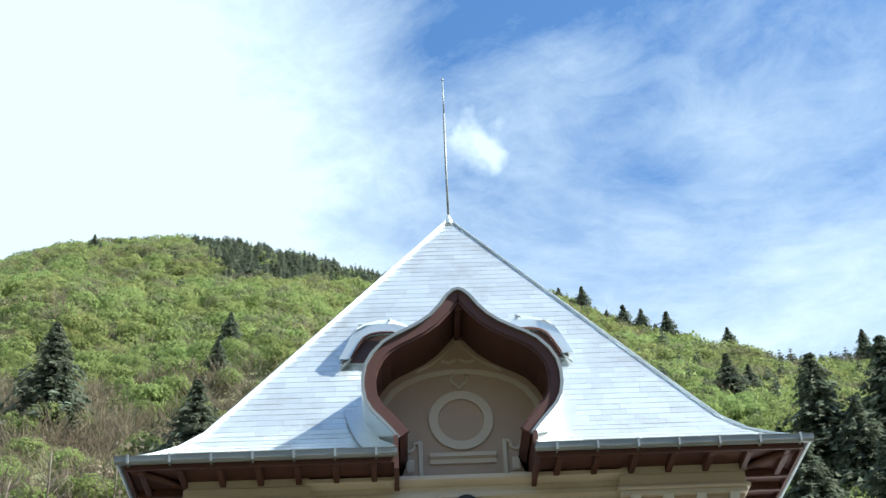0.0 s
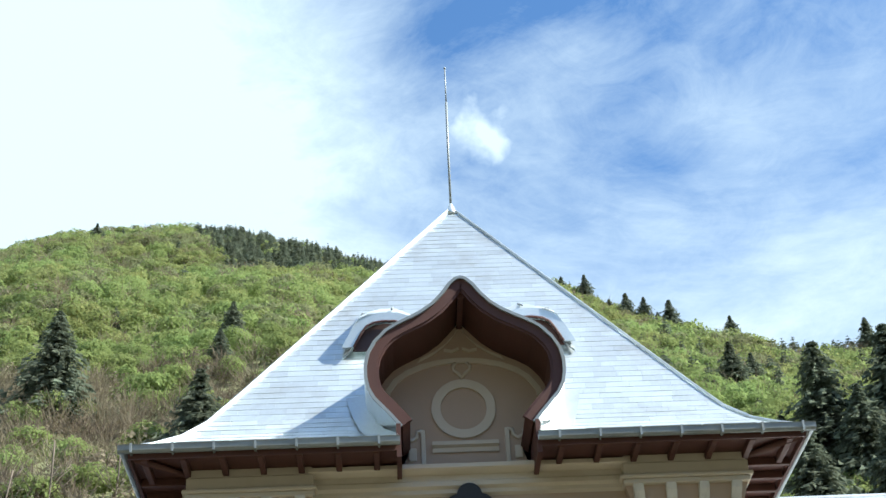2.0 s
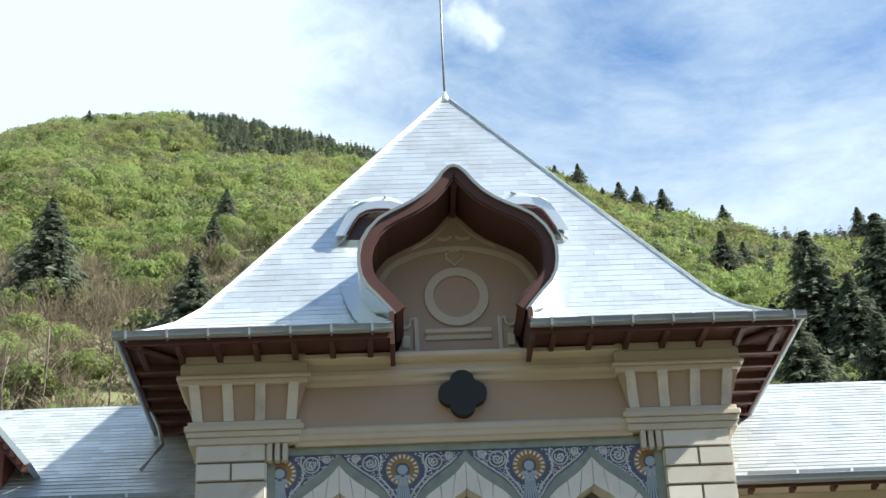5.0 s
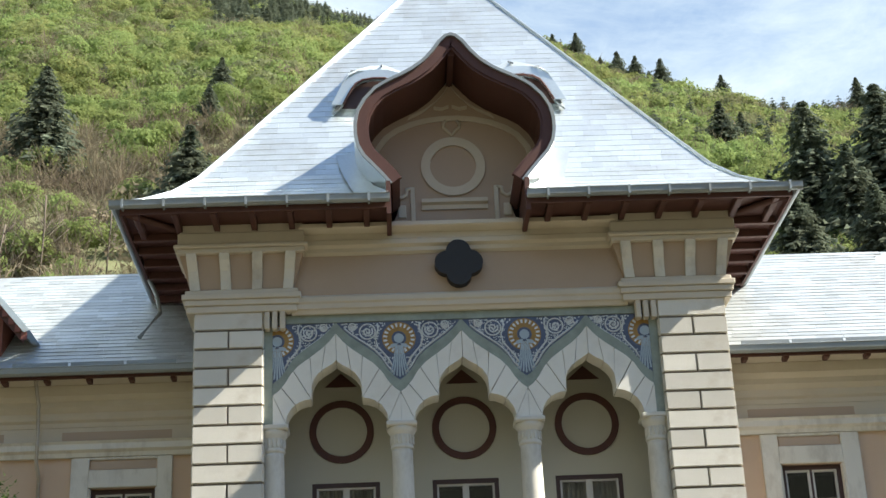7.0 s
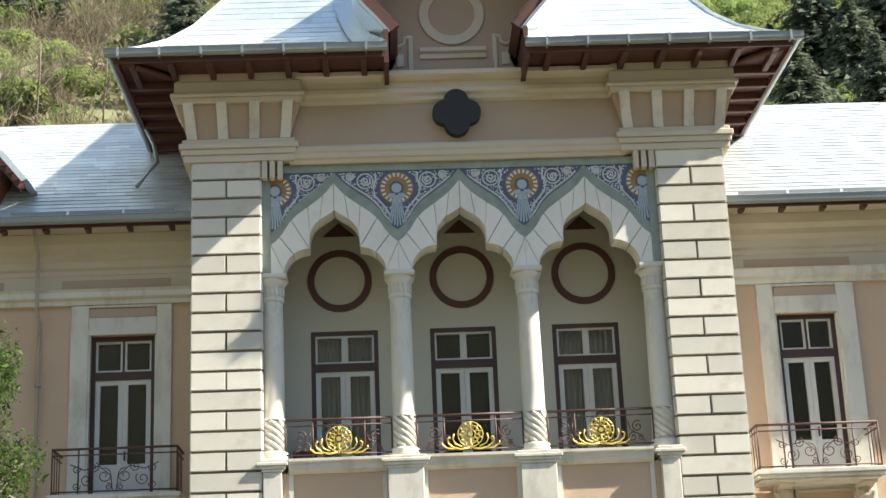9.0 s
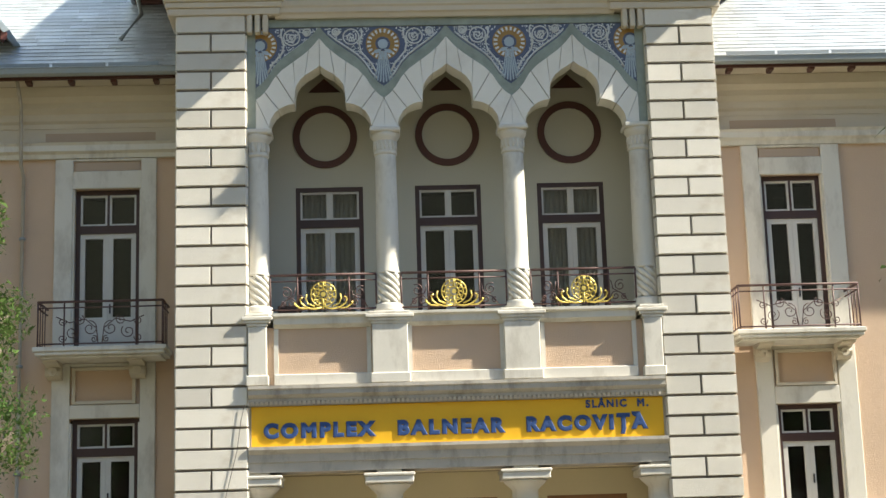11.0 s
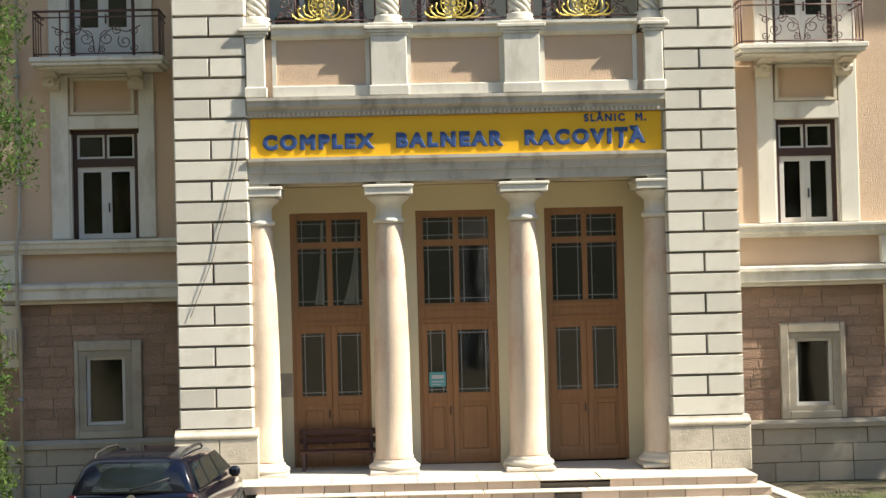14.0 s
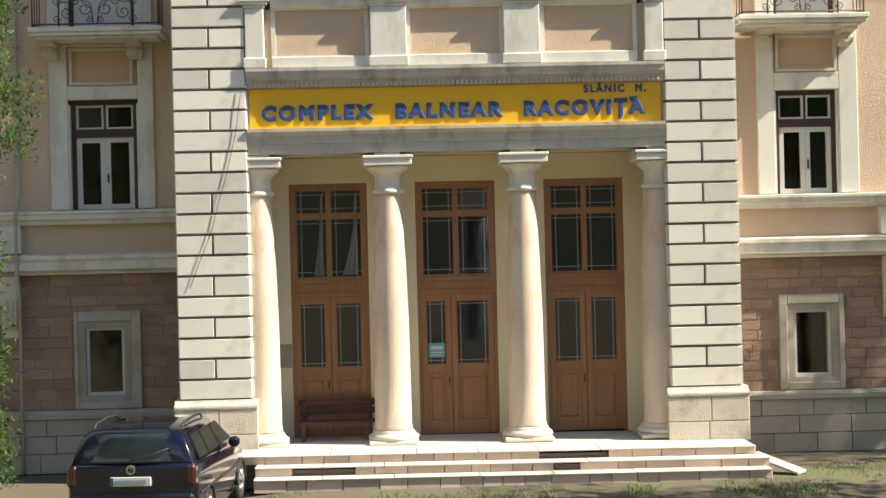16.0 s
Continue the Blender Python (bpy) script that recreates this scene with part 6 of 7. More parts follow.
# red-brown gabled dormer on the shaded wing's roof
dm = thing("roof_dormer", "red-brown boarded gabled dormer with metal roof edge", "dormer", (-9.2, 1.3, 12.3))
put("cheek", boxes((-10.6, -8.02, 1.25, 4.2, 12.2, 13.2)), "dormer_red", dm)
bm = bmesh.new()
prism(bm, [(-10.6, 13.2), (-8.02, 13.2), (-9.3, 14.75)], 1.25, 4.4)
put("gable_front", bm, "dormer_red", dm)
for k in range(4):
    put("slat", boxes((-8.6 + 0.13 * k, -8.52 + 0.13 * k, 1.2, 1.25, 12.25, 13.35 - 0.12 * k)), "brown_wood", dm)
for s in (-1, 1):
    bm = bmesh.new()
    prism(bm, [(-9.3, 14.95), (-9.3, 14.82), (-9.3 + s * 1.75, 12.72), (-9.3 + s * 1.85, 12.76)], 0.85, 4.6)
    put("roof_slope", bm, "metal_sheet", dm)
    bm = bmesh.new()
    prism(bm, [(-9.3, 14.81), (-9.3, 14.62), (-9.3 + s * 1.72, 12.56), (-9.3 + s * 1.75, 12.71)], 0.90, 1.0)
    put("barge_board", bm, "brown_wood", dm)
for k in range(14):
    f = k / 13
    put("barge_tooth", boxes((-9.1 + 1.5 * f, -9.0 + 1.5 * f, 0.87, 0.9, 14.45 - 1.85 * f, 14.58 - 1.85 * f)), "dormer_red", dm)

# downpipes and a stray cable
for x, y, za, zb in ((-7.30, WY - 0.09, GZ, 11.75),):
    dp = thing("downpipe", "thin zinc downpipe on the shaded wing", "downpipe", (x, y, GZ))
    bm = bmesh.new()
    tube(bm, [(x, 0.85, 11.85), (x, WY - 0.4, 11.5), (x, y - 0.25, 10.9), (x, y - 0.25, 10.5), (x, y, 10.3), (x, y, 4.5), (x, y - 0.26, 4.2), (x, y - 0.26, 3.1), (x, y - 0.1, 2.8), (x, y - 0.1, GZ)], 0.032, 8)
    put("pipe", bm, "plinth", dp)
    for z in (9.2, 7.0, 5.2, 1.6):
        bm = bmesh.new()
        lathe(bm, [(0.055, z), (0.06, z + 0.02), (0.055, z + 0.05)], x, y - (0.1 if z < 2.8 else 0), 8)
        put("collar", bm, "gutter", dp)
dp = thing("overflow_pipe", "short tilted downpipe from the tower gutter to the wing roof", "downpipe", (-5.62, 1.8, 12.8))
bm = bmesh.new()
tube(bm, [(-5.62, 2.0, 14.12), (-5.45, 2.0, 13.75), (-5.38, 2.0, 13.42), (-5.70, 1.72, 12.86)], 0.04, 8)
put("pipe", bm, "gutter", dp)
cb = thing("cable", "thin dark cable hanging across the pale pier", "cable", (-3.6, -0.03, 5.6))
bm = bmesh.new()
tube(bm, [(-3.40, -0.035, 6.12), (-3.46, -0.032, 5.85), (-3.52, -0.032, 5.4), (-3.72, -0.032, 4.6), (-3.82, -0.032, 4.3), (-3.92, -0.032, 3.9), (-4.18, -0.032, 3.25), (-4.3, -0.032, 2.95)], 0.005, 5)
put("cord", bm, "black", cb)

# a small chair left on the loggia
ch = thing("garden_chair", "small dark wooden chair on the loggia", "chair", (-2.72, 0.75, 6.9))
put("seat", boxes((-2.92, -2.52, 0.58, 0.95, 7.38, 7.42), bevel=0.008), "dark_frame", ch)
put("backrest", boxes((-2.92, -2.52, 0.93, 0.96, 7.62, 7.86), bevel=0.008), "dark_frame", ch)
for x in (-2.90, -2.54):
    for y in (0.60, 0.93):
        put("leg", boxes((x - 0.018, x + 0.018, y - 0.018, y + 0.018, 6.9, 7.38 if y < 0.9 else 7.62)), "dark_frame", ch)
    put("armrest", boxes((x - 0.02, x + 0.02, 0.58, 0.95, 7.60, 7.63)), "dark_frame", ch)
    put("arm_post", boxes((x - 0.015, x + 0.015, 0.60, 0.63, 7.42, 7.60)), "dark_frame", ch)


# ---- wooded hillside ----
RIDGE_U = (-0.60, -0.29, -0.243, -0.15, -0.108, -0.002, 0.125, 0.172, 0.228, 0.287, 0.353, 0.60)
RIDGE_V = (0.50, 0.603, 0.618, 0.621, 0.616, 0.582, 0.557, 0.530, 0.514, 0.498, 0.496, 0.45)
RIDGE_D = (640, 700, 700, 700, 700, 640, 520, 480, 450, 440, 440, 420)


def hill_z(u, d):
    """Height of the slope, by bearing (x over distance) and distance from the forecourt."""
    v, dr = float(np.interp(u, RIDGE_U, RIDGE_V)), float(np.interp(u, RIDGE_U, RIDGE_D))
    zr, d0 = 3.48 + v * dr, 120.0
    bumps = 7.0 * noise.noise((u * 9, d * 0.011, 2)) * max(0.0, min(1.0, (dr - d) / 150))
    if d <= d0:
        return GZ - 0.3
    if d > dr:
        return zr - (d - dr) * 0.35
    return zr * ((d - d0) / (dr - d0)) ** 0.9 + bumps * min(1, (d - d0) / 60)


def hill_pt(u, d):
    return Vector((-1.26 + u * d, d - 25.0, hill_z(u, d)))


bm = bmesh.new()
us, ds = [-0.6 + 1.2 * i / 60 for i in range(61)], [110 + 14 * j for j in range(50)]
rows = [[bm.verts.new(hill_pt(u, d)) for d in ds] for u in us]
for i in range(60):
    for j in range(49):
        bm.faces.new((rows[i][j], rows[i + 1][j], rows[i + 1][j + 1], rows[i][j + 1])).smooth = True
solid("hillside", bm, "hill", "steep wooded hillside behind the building", "hillside", "structure")
# unseen hills added to close the valley; taller westward to cut sky light there
bm = bmesh.new()
rows = []
for i in range(49):
    a = radians(28) - radians(236) * i / 48
    hh = (42 + 95 * i / 48) * (1 + 0.2 * noise.noise((i * 0.35, 0, 5)))
    rows.append([bm.verts.new((r * math.cos(a), r * math.sin(a) - 20, z)) for r, z in ((90, GZ - 0.4), (130, 0.35 * hh), (175, 0.8 * hh), (230, hh), (320, 0.6 * hh))])
for i in range(48):
    for j in range(4):
        bm.faces.new((rows[i][j], rows[i + 1][j], rows[i + 1][j + 1], rows[i][j + 1])).smooth = True
solid("valley_slope", bm, "far_wood", "unseen slopes added to close the valley and hold back sky light", "hillside", "structure")

nrng = np.random.default_rng(5)


def crown_template(n, seed, squash=0.85, leaf=1.0):
    """Leaf clumps on an uneven crown, as triangles."""
    g = np.random.default_rng(seed)
    d = g.normal(size=(n, 3))
    d[:, 2] = np.where(d[:, 2] < -0.25, -d[:, 2], d[:, 2])
    d /= np.linalg.norm(d, axis=1)[:, None]
    lob = g.normal(size=(7, 3))
    lob[:, 2] = np.abs(lob[:, 2])
    lob /= np.linalg.norm(lob, axis=1)[:, None]
    r = 0.68 + 0.34 * np.max(d @ lob.T, axis=1) ** 4 + g.uniform(-0.22, 0.05, n)
    c = d * r[:, None] * np.array((1, 1, squash))
    nrm = d + g.normal(scale=0.38, size=(n, 3))
    nrm /= np.linalg.norm(nrm, axis=1)[:, None]
    t = np.cross(nrm, g.normal(size=(n, 3)))
    t /= np.linalg.norm(t, axis=1)[:, None]
    b = np.cross(nrm, t)
    s = leaf * g.uniform(0.06, 0.125, n)[:, None]
    return np.stack([c + s * t, c - 0.6 * s * t + 0.8 * s * b, c - 0.6 * s * t - 0.8 * s * b], 1)


def spruce_template(whorls, per, seed, width=0.19, sprays=3):
    """A unit-high conifer: drooping branches in whorls, each a row of small needle sprays."""
    g = np.random.default_rng(seed)
    tris = []
    up = np.array((0, 0, 1.0))
    for k in range(whorls):
        f = (k + g.uniform(0, 0.9)) / whorls
        z0 = 0.07 + 0.92 * f
        rad = width * (1 - f) ** 0.85 * g.uniform(0.62, 1.15) + 0.010
        for j in range(per):
            a = 6.283 * (j + g.uniform(0, 1)) / per
            d, s = np.array((math.cos(a), math.sin(a), 0)), np.array((-math.sin(a), math.cos(a), 0))
            L = rad * g.uniform(0.35, 1.35)
            for q in range(sprays):
                t = (q + g.uniform(0.2, 1.0)) / sprays
                c = d * L * t + up * (z0 - 0.30 * L * t * t + 0.12 * L * g.uniform(0, 1))
                size = (0.95 * L / sprays + 0.009) * g.uniform(0.7, 1.5)
                o = g.normal(size=3) * 0.5
                p = c + size * (0.9 * d + 0.7 * s * g.uniform(-1, 1) - 0.5 * up + 0.3 * o)
                r = c + size * (0.9 * s * g.choice((-1, 1)) - 0.35 * up + 0.4 * d + 0.3 * o)
                tris.append((c, p, r))
                tris.append((c, c - size * (0.8 * s * g.uniform(-1, 1) + 0.6 * up), p - size * 0.5 * up))
    return np.array(tris)


def twig_template(n, seed):
    """A leafless crown: thin twigs that fan upwards."""
    g = np.random.default_rng(seed)
    base = g.normal(size=(n, 3)) * np.array((0.38, 0.38, 0.30))
    d = base * np.array((1, 1, 0.5)) + np.array((0, 0, 0.5)) + g.normal(scale=0.22, size=(n, 3))
    d /= np.linalg.norm(d, axis=1)[:, None]
    s = np.cross(d, g.normal(size=(n, 3)))
    s /= np.linalg.norm(s, axis=1)[:, None]
    L = g.uniform(0.25, 0.6, n)[:, None]
    return np.stack([base - 0.016 * s, base + 0.016 * s, base + L * d], 1)


def bunch(name, material, label, cat, spots, templates, kind="stuff"):
    """Join many copies of leaf templates, each (place, width, height, turn), into one mesh."""
    out = []
    for k, (p, sx, sz, a) in enumerate(spots):
        t = templates[k % len(templates)]
        ca, sa = math.cos(a), math.sin(a)
        rot = np.array(((ca, -sa, 0), (sa, ca, 0), (0, 0, 1)))
        out.append((t @ rot.T) * np.array((sx, sx, sz)) + np.array(p))
    v = np.concatenate(out).reshape(-1, 3)
    me = bpy.data.meshes.new(name)
    n = len(v) // 3
    me.vertices.add(len(v))
    me.vertices.foreach_set("co", v.ravel())
    me.loops.add(len(v))
    me.loops.foreach_set("vertex_index", np.arange(len(v), dtype=np.int32))
    me.polygons.add(n)
    me.polygons.foreach_set("loop_start", np.arange(0, len(v), 3, dtype=np.int32))
    me.update(calc_edges=True)
    me.materials.append(M[material])
    return tagged(new(name, me), label, cat, kind=kind)


far_t, near_t = [crown_template(270, s) for s in range(6)], [crown_template(820, 40 + s, 0.85, 0.72) for s in range(4)]
green, yellow, grey, green_near, bare, dark = [], [], [], [], [], []
sp = [spruce_template(15, 9, s, w, 4) for s, w in enumerate((0.22, 0.30, 0.26, 0.36, 0.24))]
for k in range(9500):
    u = float(nrng.uniform(-0.34, 0.41))
    dr = float(np.interp(u, RIDGE_U, RIDGE_D))
    d = float(np.sqrt(nrng.uniform(185 ** 2, (dr + 6) ** 2)))
    if d > dr + 6:
        continue
    p = hill_pt(u, d)
    n1, n2 = noise.noise((u * 14, d * 0.02, 9)), noise.noise((u * 30, d * 0.045, 19))
    low = (d - 185) / (dr - 185)
    s = float(nrng.uniform(2.7, 5.2))
    rise = (p.z - 3.48) / d
    ridge_wood = (-0.142 < u < 0.03 and rise > np.interp(u, (-0.142, -0.128, -0.118, -0.104, -0.08, -0.045, 0.0), (0.612, 0.600, 0.578, 0.582, 0.580, 0.580, 0.572)) and nrng.random() < 0.93) or (u > 0.27 and low > 0.92 and nrng.random() < 0.6)
    if ridge_wood or nrng.random() < 0.010 + (0.05 if u > 0.1 else 0):
        h = float(nrng.uniform(6, 14))
        dark.append((p + Vector((0, 0, -1.5 if low < 0.9 else -3.5)), h * 0.95, h, float(nrng.uniform(0, 6))))
    elif nrng.random() < 0.10 + (0.66 if low < (0.235 if u < 0 else 0.21) else 0.0) + (0.25 if n1 + 0.6 * n2 > 0.42 else 0):
        bare.append((p + Vector((0, 0, s * 0.7)), s, s * 1.15, float(nrng.uniform(0, 6))))
    else:
        tone = n2 + float(nrng.uniform(-0.35, 0.35))
        (green_near if d < 330 else yellow if tone > 0.30 else grey if tone < -0.28 else green).append((p + Vector((0, 0, s * 0.7)), s, s * float(nrng.uniform(0.85, 1.2)), float(nrng.uniform(0, 6))))
bunch("beech_forest", "leaf_spring", "young light-green beech forest on the hillside", "forest", green, far_t)
bunch("beech_forest", "leaf_yellow", "yellowish opening beech crowns on the hillside", "forest", yellow, far_t)
bunch("beech_forest", "leaf_grey", "greyish half-open crowns on the hillside", "forest", grey, far_t)
bunch("beech_forest", "leaf_spring", "young light-green beech trees low on the hillside", "forest", green_near, near_t)
bunch("bare_thicket", "leaf_bare", "brownish budding thicket on the hillside", "thicket", bare, [twig_template(230, 90 + q) for q in range(5)] + [crown_template(90, 95)])
bunch("far_conifers", "needles", "dark conifers along the wooded ridge", "conifers", dark, sp)

# single tall spruces near the foot of the slope
big = [spruce_template(44, 15, 70 + s, w, 8) for s, w in enumerate((0.34, 0.40, 0.36))]


def spruce(u, d, h, k):
    p = hill_pt(u, d)
    t = thing("spruce_tree", "tall dark spruce standing on the wooded slope", "tree", p, "spruces on the slope")
    bm = bmesh.new()
    lathe(bm, [(0.30, -1.0), (0.24, h * 0.3), (0.12, h * 0.7), (0.02, h * 0.98)], 0, 0, 8)
    part("trunk", bm, "bark", t)
    c = bunch("crown", "needles", "", "", [((0, 0, 0), h, h, k * 1.3)], [big[k % 3]], "")
    c.parent = t


for k, (u, d, h) in enumerate(((-0.238, 270, 25), (-0.135, 243, 22), (-0.113, 330, 13), (0.303, 262, 33), (0.357, 258, 35), (0.329, 250, 25), (0.39, 262, 36), (0.288, 225, 24), (0.345, 215, 24), (0.272, 262, 17), (0.243, 330, 17),
                               (0.258, 340, 14), (-0.122, 300, 12), (-0.305, 240, 16), (-0.2165, 640, 14), (-0.197, 645, 10), (0.127, 515, 11), (0.144, 500, 16), (0.1606, 486, 10), (0.1728, 478, 15), (0.1857, 466, 15), (0.195, 463, 10), (0.204, 456, 16), (0.2469, 443, 14), (0.345, 438, 17), (0.37, 438, 17))):
    spruce(u, d, h, k)


# ---- leafless trees among the thicket ----
def limb_tree(name, label, p, h, seed, material="bark"):
    r = random.Random(seed)
    t = thing(name, label, "tree", p, "bare trees")
    bm = bmesh.new()
    tube(bm, [(0, 0, -0.5), (0.1, 0, h * 0.3), (r.uniform(-0.4, 0.4), 0, h * 0.65), (r.uniform(-0.5, 0.5), 0, h)], 0.13, 6)
    part("trunk", bm, material, t)
    for k in range(16):
        z, a = h * r.uniform(0.3, 0.92), r.uniform(0, 6.28)
        L = h * 0.32 * (1.1 - z / h) + 0.8
        bm = bmesh.new()
        end = Vector((L * math.cos(a), L * math.sin(a), z + L * 0.9))
        tube(bm, [(0.05, 0, z), (L * 0.5 * math.cos(a), L * 0.5 * math.sin(a), z + L * 0.35), end], 0.05, 5)
        for q in range(5):
            c = Vector((0, 0, z)).lerp(end, r.uniform(0.4, 0.95))
            tube(bm, [c, c + Vector((r.uniform(-1, 1), r.uniform(-1, 1), r.uniform(0.4, 1.6))) * L * 0.3], 0.025, 4)
        part("limb", bm, material, t)


for k, (u, d, h) in enumerate(((-0.235, 215, 15), (-0.262, 210, 13), (-0.19, 218, 12), (-0.12, 222, 11), (0.24, 228, 11))):
    limb_tree("bare_tree", "pale leafless tree among the thicket", hill_pt(u, d), h, k)


# ---- trees close to the building ----
def leafy(name, label, base, trunk_h, blobs, n, size, material, seed, trunk_r=0.16):
    """A tree with tapered trunk, limbs to each leaf mass and a crown of many small leaves."""
    g = np.random.default_rng(seed)
    t = thing(name, label, "tree", base)
    bm = bmesh.new()
    lathe(bm, [(trunk_r * 1.4, -0.1), (trunk_r, 0.4), (trunk_r * 0.7, trunk_h * 0.6), (trunk_r * 0.25, trunk_h)], 0, 0, 10)
    part("trunk", bm, "bark", t)
    tris = []
    for cx, cy, cz, r, rz in blobs:
        bm = bmesh.new()
        z0 = min(trunk_h * 0.9, cz * 0.75)
        tube(bm, [(0, 0, z0), (cx * 0.5, cy * 0.5, (z0 + cz) / 2 + 0.1), (cx, cy, cz)], trunk_r * 0.3, 6)
        part("limb", bm, "bark", t)
        m = int(n * r * r)
        d = g.normal(size=(m, 3))
        d /= np.linalg.norm(d, axis=1)[:, None]
        c = d * (g.uniform(0.35, 1.0, m) ** 0.5 * (1 + 0.22 * np.sin(5 * d[:, 0] + 4 * d[:, 2] + cx)))[:, None] * np.array((r, r, rz)) + np.array((cx, cy, cz))
        a, b = g.normal(size=(m, 3)), g.normal(size=(m, 3))
        s = g.uniform(0.5, 1.2, m)[:, None] * size
        tris.append(np.stack([c, c + a * s * 0.6, c + b * s * 0.6], 1))
    c = bunch("crown", material, "", "", [((0, 0, 0), 1, 1, 0)], [np.concatenate(tris)], "")
    c.parent = t
    return t


rb = random.Random(3)
blobs = []
for k in range(64):
    a, z = rb.uniform(0, 6.28), 1.0 + 7.2 * ((k + rb.random()) / 64)
    env = 1.2 * min(1.0, (8.9 - z) / 1.6) ** 0.6 * (0.70 + 0.42 * min(1.0, max(0.0, (z - 2.8) / 1.8)))
    rr = env * rb.uniform(0.5, 1.0)
    blobs.append((rr * math.cos(a), rr * math.sin(a), z, rb.uniform(0.28, 0.48), rb.uniform(0.35, 0.6)))
leafy("thuja_tree", "bushy green thuja tree beside the shaded wing", (-6.78, -6.0, GZ), 7.0, blobs, 4200, 0.055, "thuja", 8)
blobs = [(rb.uniform(-2.0, 2.0), rb.uniform(-2, 2), rb.uniform(5.0, 9.0), rb.uniform(0.8, 1.3), 0.9) for k in range(14)] + [(-2.75, 0.0, 6.95, 0.35, 0.28), (-2.55, 0.2, 6.6, 0.3, 0.25)]
leafy("maple_tree", "young maple whose leafy twig reaches before the sunlit wing", (8.05, -6.0, GZ), 6.5, blobs, 500, 0.10, "thuja", 9)
blobs = [(rb.uniform(-1.6, 1.6), rb.uniform(-2, 2), rb.uniform(7.0, 14.5), rb.uniform(0.7, 1.5), 1.2) for k in range(16)]
leafy("shade_tree", "tall tree that dapples the sunlit wing with shade", (16.5, -0.85, GZ), 11.0, blobs[:11], 300, 0.14, "thuja", 10, 0.22)


blobs = [(rb.uniform(-1.5, 1.5), rb.uniform(-1.5, 1.5), rb.uniform(6.0, 12.0), rb.uniform(0.8, 1.4), 1.0) for k in range(16)]
leafy("forecourt_tree", "leafy tree whose shade falls on the forecourt ground", (12.8, -5.6, GZ), 9.0, blobs, 330, 0.14, "thuja", 12, 0.2)


# ---- white house across the forecourt, mirrored in the door glass ----
hs = thing("white_house", "small white rendered house across the forecourt", "house", (3.5, -37.0, GZ - 0.3))
bm = bmesh.new()
wall_with_holes(bm, -1.1, 1.1, -0.15, 0.15, 0.0, 5.4, [(-0.75, -0.1, 1.0, 2.3), (0.25, 0.8, 1.0, 2.3), (-0.75, -0.1, 3.4, 4.5), (0.25, 0.8, 3.4, 4.5)])
part("front_wall", bm, "plate", hs)
part("house_body", boxes((-1.1, 1.1, -1.3, -0.6, 0.0, 5.4)), "plate", hs)
# near-black block passes for unlit rooms behind the holes
part("dark_interior", boxes((-1.0, 1.0, -0.58, -0.2, 0.05, 5.3)), "dark_room", hs)
bm = bmesh.new()
prism(bm, [(-1.3, 5.4), (1.3, 5.4), (0.0, 6.4)], -1.5, 0.3)
part("roof", bm, "plinth", hs)
hs.matrix_basis = pose(3.5, -37.0, GZ - 0.3, 0, 0, -48)


